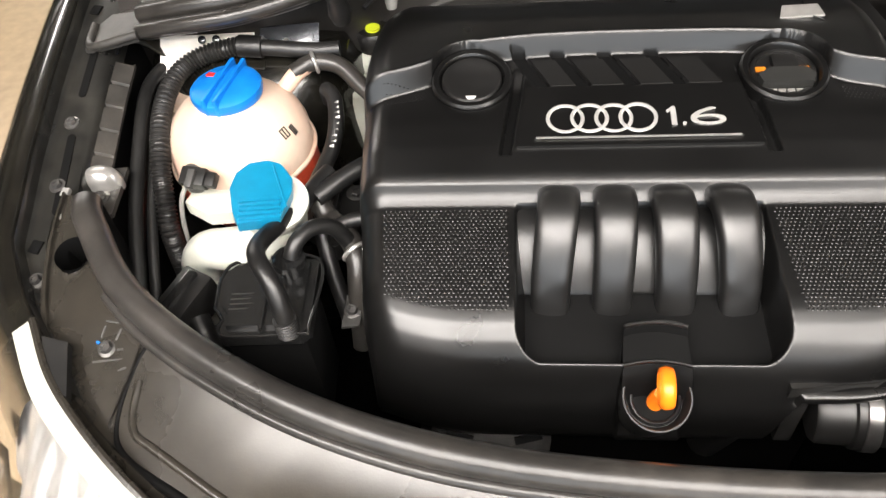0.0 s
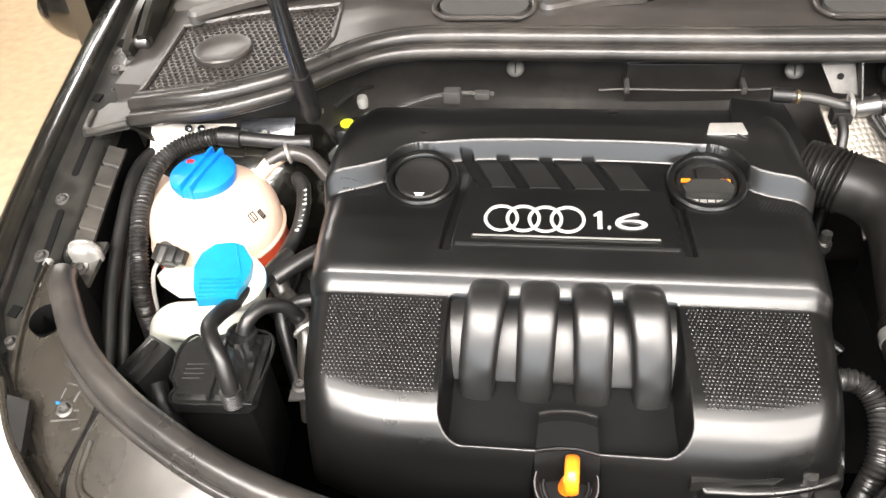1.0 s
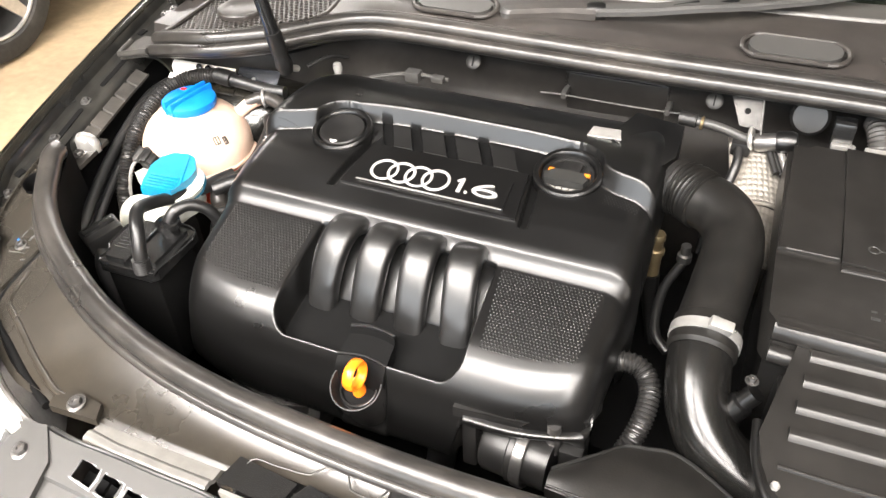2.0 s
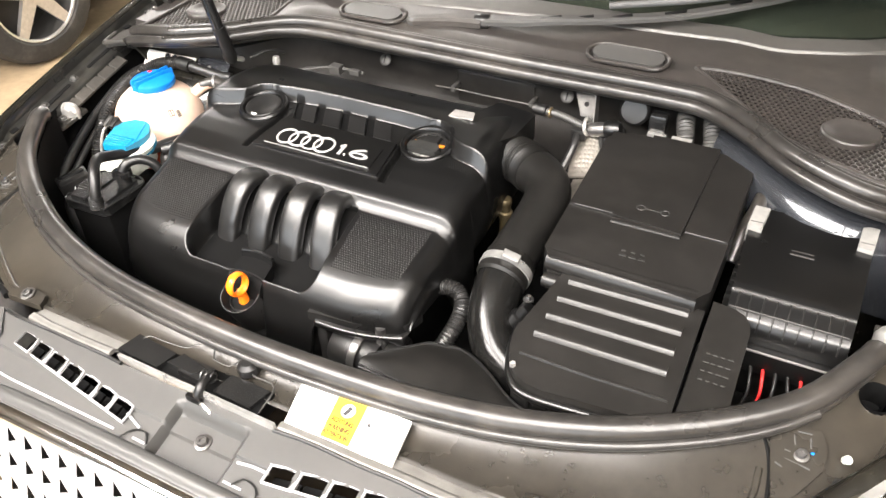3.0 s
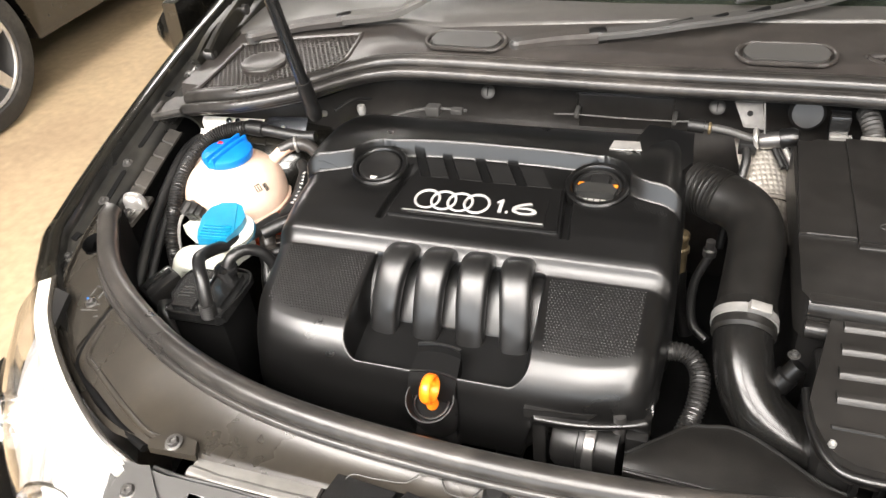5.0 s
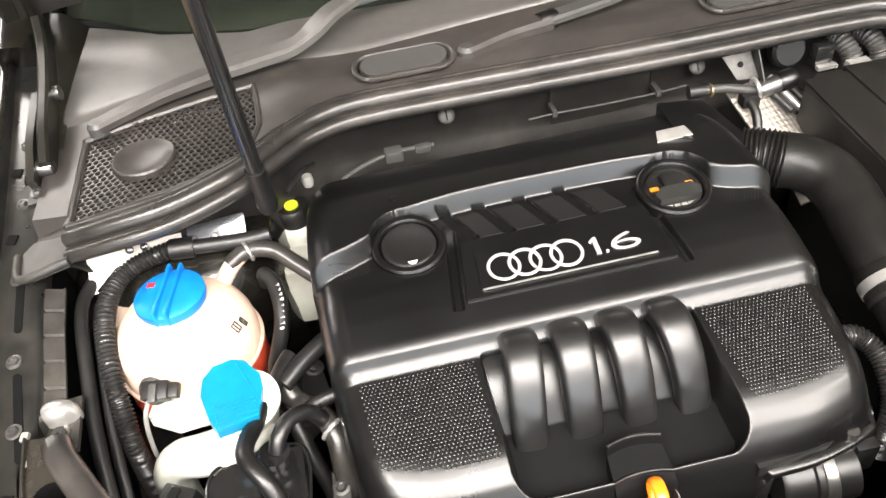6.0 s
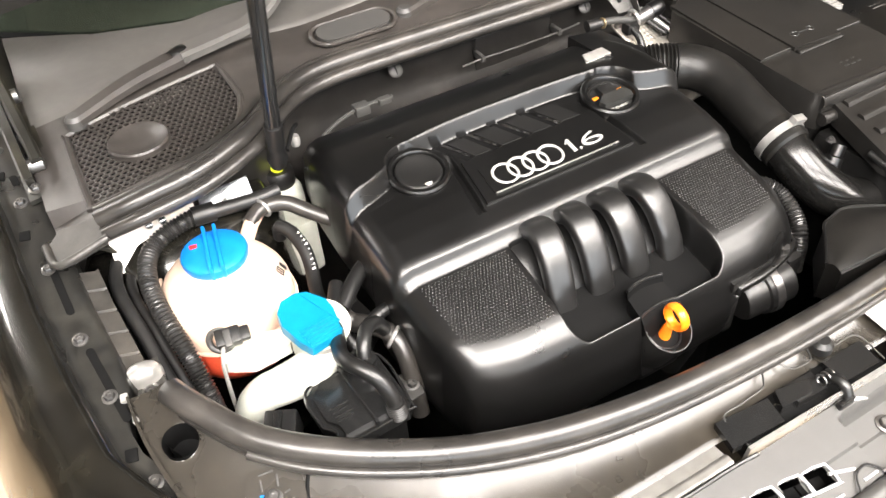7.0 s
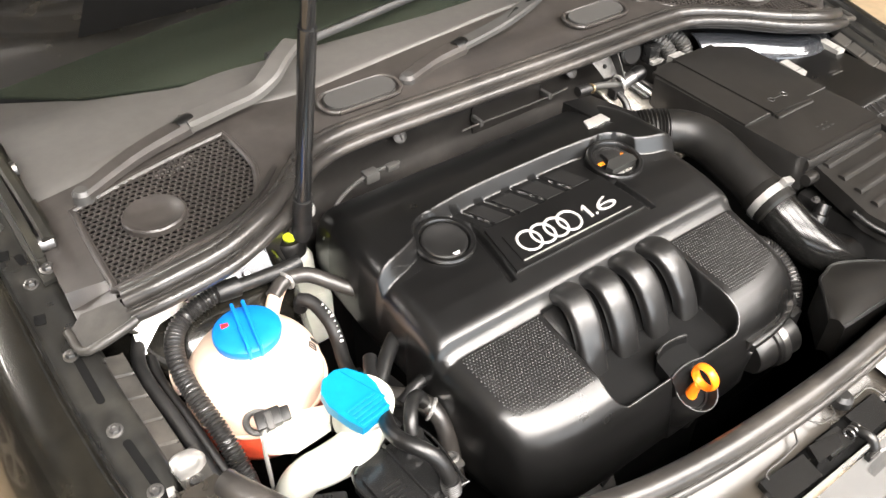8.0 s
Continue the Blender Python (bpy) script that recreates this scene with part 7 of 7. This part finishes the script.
def radiator_grille():
    g = thing("radiator_grille", "pale radiator grille with triangular holes in a chrome frame", "grille", at=(0, 0.06, 0.5))
    part("frame", tube(B(), [(-0.30, -0.05, 0.30), (-0.345, 0.018, 0.50), (-0.352, 0.062, 0.62), (-0.338, 0.090, 0.690), (-0.30, 0.102, 0.708), (-0.2, 0.104, 0.712), (0, 0.104, 0.714), (0.2, 0.104, 0.712), (0.30, 0.102, 0.708), (0.338, 0.090, 0.690), (0.352, 0.062, 0.62), (0.345, 0.018, 0.50), (0.30, -0.05, 0.30)], 0.014, 16), CHROME, g)
    part("surround", tube(B(), [(-0.37, 0.025, 0.50), (-0.378, 0.075, 0.63), (-0.362, 0.108, 0.700), (-0.31, 0.118, 0.720), (0, 0.120, 0.727), (0.31, 0.118, 0.720), (0.362, 0.108, 0.700), (0.378, 0.075, 0.63), (0.37, 0.025, 0.50)], 0.010, 10), PLASTIC_GREY, g)
    def at(x, z, d=0):
        return Vector((x, 0.090 - 0.366 * (0.70 - z) + d, z))
    bm = B()
    px, pz = 0.030, 0.034
    for j in range(12):
        for i in range(-12, 12):
            x, z = i * px, 0.30 + j * pz
            if abs(x + px / 2) > 0.335 or z + pz > 0.708:
                continue
            a, b, c, d = (bm.verts.new(at(*p)) for p in ((x, z), (x + px, z), (x + px, z + pz), (x, z + pz)))
            tri = [(x + 0.007, z + 0.006), (x + 0.007, z + 0.027), (x + 0.022, z + 0.013)]
            p, q, r = (bm.verts.new(at(h, k, 0.003)) for h, k in tri)
            for f in ((a, b, r, p), (b, c, r), (c, d, q, r), (d, a, p, q)):
                bm.faces.new(f)
    part("mesh", bm, TRIM, g, "pale plastic mesh with small triangular holes", 20)["kind"] = "stuff"
    part("backing", sheet(B(), lambda u, v: at(-0.34 + 0.68 * u, 0.30 + 0.40 * v, 0.06), 4, 4, (0, 0.01, 0)), DARK, g)
    for x in (-0.045, -0.015, 0.015, 0.045):
        part("badge_ring", torus(B(), along((0, -1, 0.15), at(x * 1.9, 0.62, -0.012)), 0.036, 0.006, 40, 10), CHROME, g)


def headlights():
    for side in (-1, 1):
        h = thing("headlight", "clear headlight with a bright reflector, slightly hazy", "headlight", "headlights", at=(side * 0.56, 0.25, 0.6))
        top = [(-0.415, 0.205, 0.742), (-0.47, 0.225, 0.754), (-0.53, 0.262, 0.768), (-0.585, 0.305, 0.780), (-0.635, 0.355, 0.792), (-0.67, 0.41, 0.802)]
        low = [(-0.42, 0.100, 0.60), (-0.50, 0.115, 0.60), (-0.58, 0.150, 0.605), (-0.655, 0.205, 0.615), (-0.71, 0.275, 0.63), (-0.745, 0.36, 0.66)]
        t, b = smooth_path(top, 0.02), smooth_path(low, 0.02)

        def pk(line, u):
            f = u * (len(line) - 1)
            i = min(int(f), len(line) - 2)
            return line[i].lerp(line[i + 1], f - i)

        def lens(u, v, inset=0.0):
            p = pk(t, u).lerp(pk(b, u), v)
            bulge = math.sin(math.pi * min(1, v * 0.85 + 0.15)) * 0.035 - inset
            p += Vector((-0.35, -0.75, 0.55)).normalized() * bulge
            return Vector((p.x * -side, p.y, p.z))
        ob = part("lens", sheet(B(), lens, 30, 16, (0, 0.003, -0.003)), LENS, h, "clear plastic lens")
        ob.visible_shadow = False
        part("bowl", sheet(B(), lambda u, v: lens(u, v, 0.0025 + 0.0095 * step01(v, 0.0, 0.07) + 0.030 * math.sin(math.pi * v) * (0.6 + 0.4 * math.sin(16 * u)) + 0.002 * math.sin(90 * u) * step01(v, 0.05, 0.15)), 140, 28), STEEL, h, "bright reflector bowl")
        for u in (0.3, 0.68):
            c = lens(u, 0.62, 0.020)
            part("reflector", lathe(B(), [(0.045, 0.0), (0.043, 0.004), (0.036, -0.01), (0.02, -0.022), (0, -0.024)], along((-side * 0.15, -0.9, 0.3), c), 30), CHROME, h)
            part("bulb", lathe(B(), [(0, 0.02), (0.010, 0.016), (0.012, 0), (0.008, -0.02)], along((-side * 0.15, -0.9, 0.3), c), 16), LENS, h)
        # left strip is paler than the right: its brighter reflection is in the colour
        part("top_strip", sheet(B(), lambda u, v: Vector((pk(t, u).x * -side, pk(t, u).y + 0.006, pk(t, u).z + 0.003)).lerp(lens(u, 0.01) + Vector((0, 0, 0.0012)), v), 30, 4, (0, 0, -0.004)), MILKY if side < 0 else CLIP, h, "pale edge of the lamp")
        part("top_edge", tube(B(), [Vector((p[0] * -side, p[1] + 0.006, p[2] + 0.002)) for p in top], 0.004, 8), PANEL, h)
        part("mount", prism(B(), [(side * 0.615, 0.345, 0.782), (side * 0.64, 0.36, 0.786), (side * 0.655, 0.40, 0.792), (side * 0.63, 0.395, 0.790)], (0, 0, 0.010), 0.003), PLASTIC_MATT, h)
        if side > 0:
            h.location += Vector((0.004, -0.010, -0.016))
            part("adjuster", lathe(B(), [(0.004, 0), (0.0046, 0.007), (0.003, 0.009), (0, 0.009)], along((side * 0.3, -0.4, 0.8), (side * 0.640, 0.408, 0.788)), 18), MILKY, h)
    b = thing("bumper", "dark painted front bumper below the headlights", "bumper", at=(0, 0.1, 0.3))
    for side in (-1, 1):
        def skin(u, v):
            x = 0.37 + 0.50 * u
            y = 0.065 + 0.55 * max(0, u - 0.25) ** 1.8
            return (side * x, y + 0.02 * v, 0.605 - 0.42 * v)
        part("skin", sheet(B(), skin, 24, 10, (0, 0.02, 0)), PAINT, b)
        part("corner_plate", prism(B(), [(side * 0.35, 0.125, 0.722), (side * 0.415, 0.135, 0.722), (side * 0.435, 0.205, 0.738), (side * 0.39, 0.212, 0.742), (side * 0.36, 0.18, 0.736)], (0, 0, 0.010), 0.003), PLASTIC_GREY, b)
    part("lower", box(B(), (-0.36, 0.05, 0.18), (0.36, 0.09, 0.29), 0.01), PAINT, b)


def wipers():
    for name, pts, arm in (
        ("left", [(-0.632, 0.955, 0.917), (-0.552, 0.990, 0.925), (-0.474, 1.012, 0.930)], [(-0.474, 1.012, 0.932), (-0.415, 1.015, 0.938), (-0.372, 1.012, 0.946), (-0.345, 1.014, 0.960), (-0.318, 1.032, 0.972), (-0.280, 1.062, 0.976)]),
        ("right", [(-0.152, 0.951, 0.926), (-0.092, 0.972, 0.928), (-0.032, 0.982, 0.930)], [(-0.032, 0.982, 0.932), (0.04, 0.988, 0.940), (0.10, 0.998, 0.948), (0.18, 1.035, 0.948), (0.30, 1.095, 0.955), (0.45, 1.175, 0.983), (0.62, 1.28, 1.030)])):
        w = thing("wiper", "grey windscreen wiper resting at the foot of the screen", "wiper", "windscreen wipers", at=pts[0])
        part("base", tube(B(), pts, lambda s: 0.012 + 0.004 * s, 12, 0.01, shape=[(1.1, -0.4), (1.1, 0.2), (0.7, 0.55), (-0.7, 0.55), (-1.1, 0.2), (-1.1, -0.4)]), PLASTIC_COWL, w)
        part("knuckle", lathe(B(), [(0.013, -0.014), (0.014, -0.006), (0.014, 0.008), (0.012, 0.012), (0, 0.012)], along(Vector(pts[-1]) - Vector(pts[0]), pts[-1]), 20), PLASTIC, w)
        part("arm", tube(B(), arm, lambda s: (0.018 if name == "left" else 0.013) - 0.004 * s, 12, 0.01, shape=[(1.1, -0.3), (1.1, 0.2), (0.8, 0.45), (-0.8, 0.45), (-1.1, 0.2), (-1.1, -0.3)]), COWL_LIGHT if name == "left" else PLASTIC_GREY, w)
        for k in range(6):
            f = 0.30 + 0.11 * k
            i = f * (len(arm) - 1)
            p0 = Vector(arm[int(i)]).lerp(Vector(arm[min(int(i) + 1, len(arm) - 1)]), i - int(i))
            if name == "right":
                part("slot", box(B(), (-0.018, -0.003, 0.004), (0.018, 0.003, 0.0062), 0.001, along((0, -0.25, 0.97), p0) @ pose(0, 0, 0, 0, 0, 28)), DARK, w)
        part("nut_cap", lathe(B(), [(0.013, -0.01), (0.013, 0.002), (0.009, 0.007), (0, 0.008)], Matrix.Translation(pts[0]), 22), PLASTIC_GREY, w)
        a = Vector(arm[-1])
        blade = [Vector((-0.32, 1.068, 0.962)), Vector((-0.1, 1.10, 0.968)), Vector((0.14, 1.13, 0.98))] if name == "left" else [Vector((0.16, 1.082, 0.952)), Vector((0.36, 1.155, 0.975)), Vector((0.66, 1.29, 1.035))]
        part("blade", tube(B(), blade, 0.007, 8, 0.02, shape=[(1, -0.5), (0.9, 0.3), (0.3, 1.0), (-0.3, 1.0), (-0.9, 0.3), (-1, -0.5)]), RUBBER_BLACK, w)


CAR_ROOF = [(0, 0.93), (0.25, 0.98), (0.33, 1.02), (0.45, 1.40), (0.60, 1.46), (0.80, 1.42), (0.93, 1.02), (1.0, 0.95)]


def parked_car():
    c = thing("parked_car", "dark parked car with silver alloy wheels", "car", at=(-3.3, 2.6, 0))
    for y in (1.92, 4.4):
        m = along((1, 0, 0), (-2.62, y, 0.315))
        tyre = part("wheel", lathe(B(), [(0.215, 0.01), (0.225, 0.02), (0.27, 0.02), (0.30, 0.008), (0.315, -0.03), (0.315, -0.17), (0.30, -0.20), (0.215, -0.20)], m, 60), TYRE, c, "black tyre")
        part("rim", lathe(B(), [(0.222, 0.012), (0.212, 0.014), (0.204, 0.002), (0.200, -0.06), (0.20, -0.15), (0, -0.15)], m, 50), PLASTIC_GREY, tyre)
        part("rim_lip", torus(B(), m @ Matrix.Translation((0, 0, 0.006)), 0.210, 0.009, 56, 8), ALLOY, tyre)
        for k in range(5):
            s = prism(B(), [m @ pose(0, 0, 0, 0, 0, 72 * k + 20) @ Vector(p) for p in ((0.03, -0.035, -0.02), (0.205, -0.022, -0.015), (0.205, 0.022, -0.015), (0.03, 0.035, -0.02))], (m.to_3x3() @ Vector((0, 0, 0.022))), 0.006)
            part("spoke", s, ALLOY, tyre)
        part("hub", lathe(B(), [(0.055, -0.03), (0.05, 0.004), (0.03, 0.008), (0, 0.008)], m, 28), ALLOY, tyre)
    def side(u, v):
        y = 0.9 + 4.4 * u
        arch = max(0.0, 0.36 - min(abs(y - 1.92), abs(y - 4.4)))
        z0 = 0.24 + (math.sqrt(max(0, 0.36**2 - min(abs(y - 1.92), abs(y - 4.4)) ** 2)) + 0.08 if arch > 0 else 0)
        return (-2.60 - 0.10 * abs(v - 0.45), y, z0 + (0.95 - z0) * v)
    part("body_side", sheet(B(), side, 160, 14, (-0.10, 0, 0)), PAINT, c)
    part("underside", box(B(), (-4.3, 1.0, 0.22), (-2.95, 5.2, 0.60), 0.05), DARK, c)
    part("upper_body", sheet(B(), lambda u, v: (-2.66 - 1.6 * u - 0.16 * step01(interp(v, CAR_ROOF), 0.98, 1.40) * math.cos(math.pi * u), 0.9 + 4.4 * v, interp(v, CAR_ROOF) + 0.05 * math.sin(math.pi * u)), 16, 60, (0, 0, -0.04)), PAINT, c)
    for sx, k in ((-2.70, 1), (-4.22, -1)):
        part("side_window", sheet(B(), lambda u, v: (sx - 0.10 * k * v, 2.35 + 0.45 * v + (2.35 - 0.95 * v) * u, 0.95 + 0.42 * v), 12, 6, (-0.006 * k, 0, 0)), GLASS, c)
    for y in (0.9, 5.3):
        part("end_panel", sheet(B(), lambda u, v: (-2.66 - 1.6 * u, y + (0.12 if y > 2 else -0.12) * math.sin(math.pi * u), 0.93 - 0.68 * v), 16, 8, (0, 0.03 if y < 2 else -0.03, 0)), PAINT, c)
    part("body_side", sheet(B(), lambda u, v: (-6.92 - side(u, v)[0], side(u, v)[1], side(u, v)[2]), 160, 14, (0.10, 0, 0)), PAINT, c)
    for y in (1.92, 4.4):
        part("wheel", lathe(B(), [(0, 0.01), (0.21, 0.012), (0.225, 0.02), (0.27, 0.02), (0.30, 0.008), (0.315, -0.03), (0.315, -0.17), (0.30, -0.20), (0.215, -0.20)], along((-1, 0, 0), (-4.30, y, 0.315)), 48), TYRE, c, "black tyre")


latch()
warning_label()
front_cover()
radiator_grille()
headlights()
wipers()
parked_car()
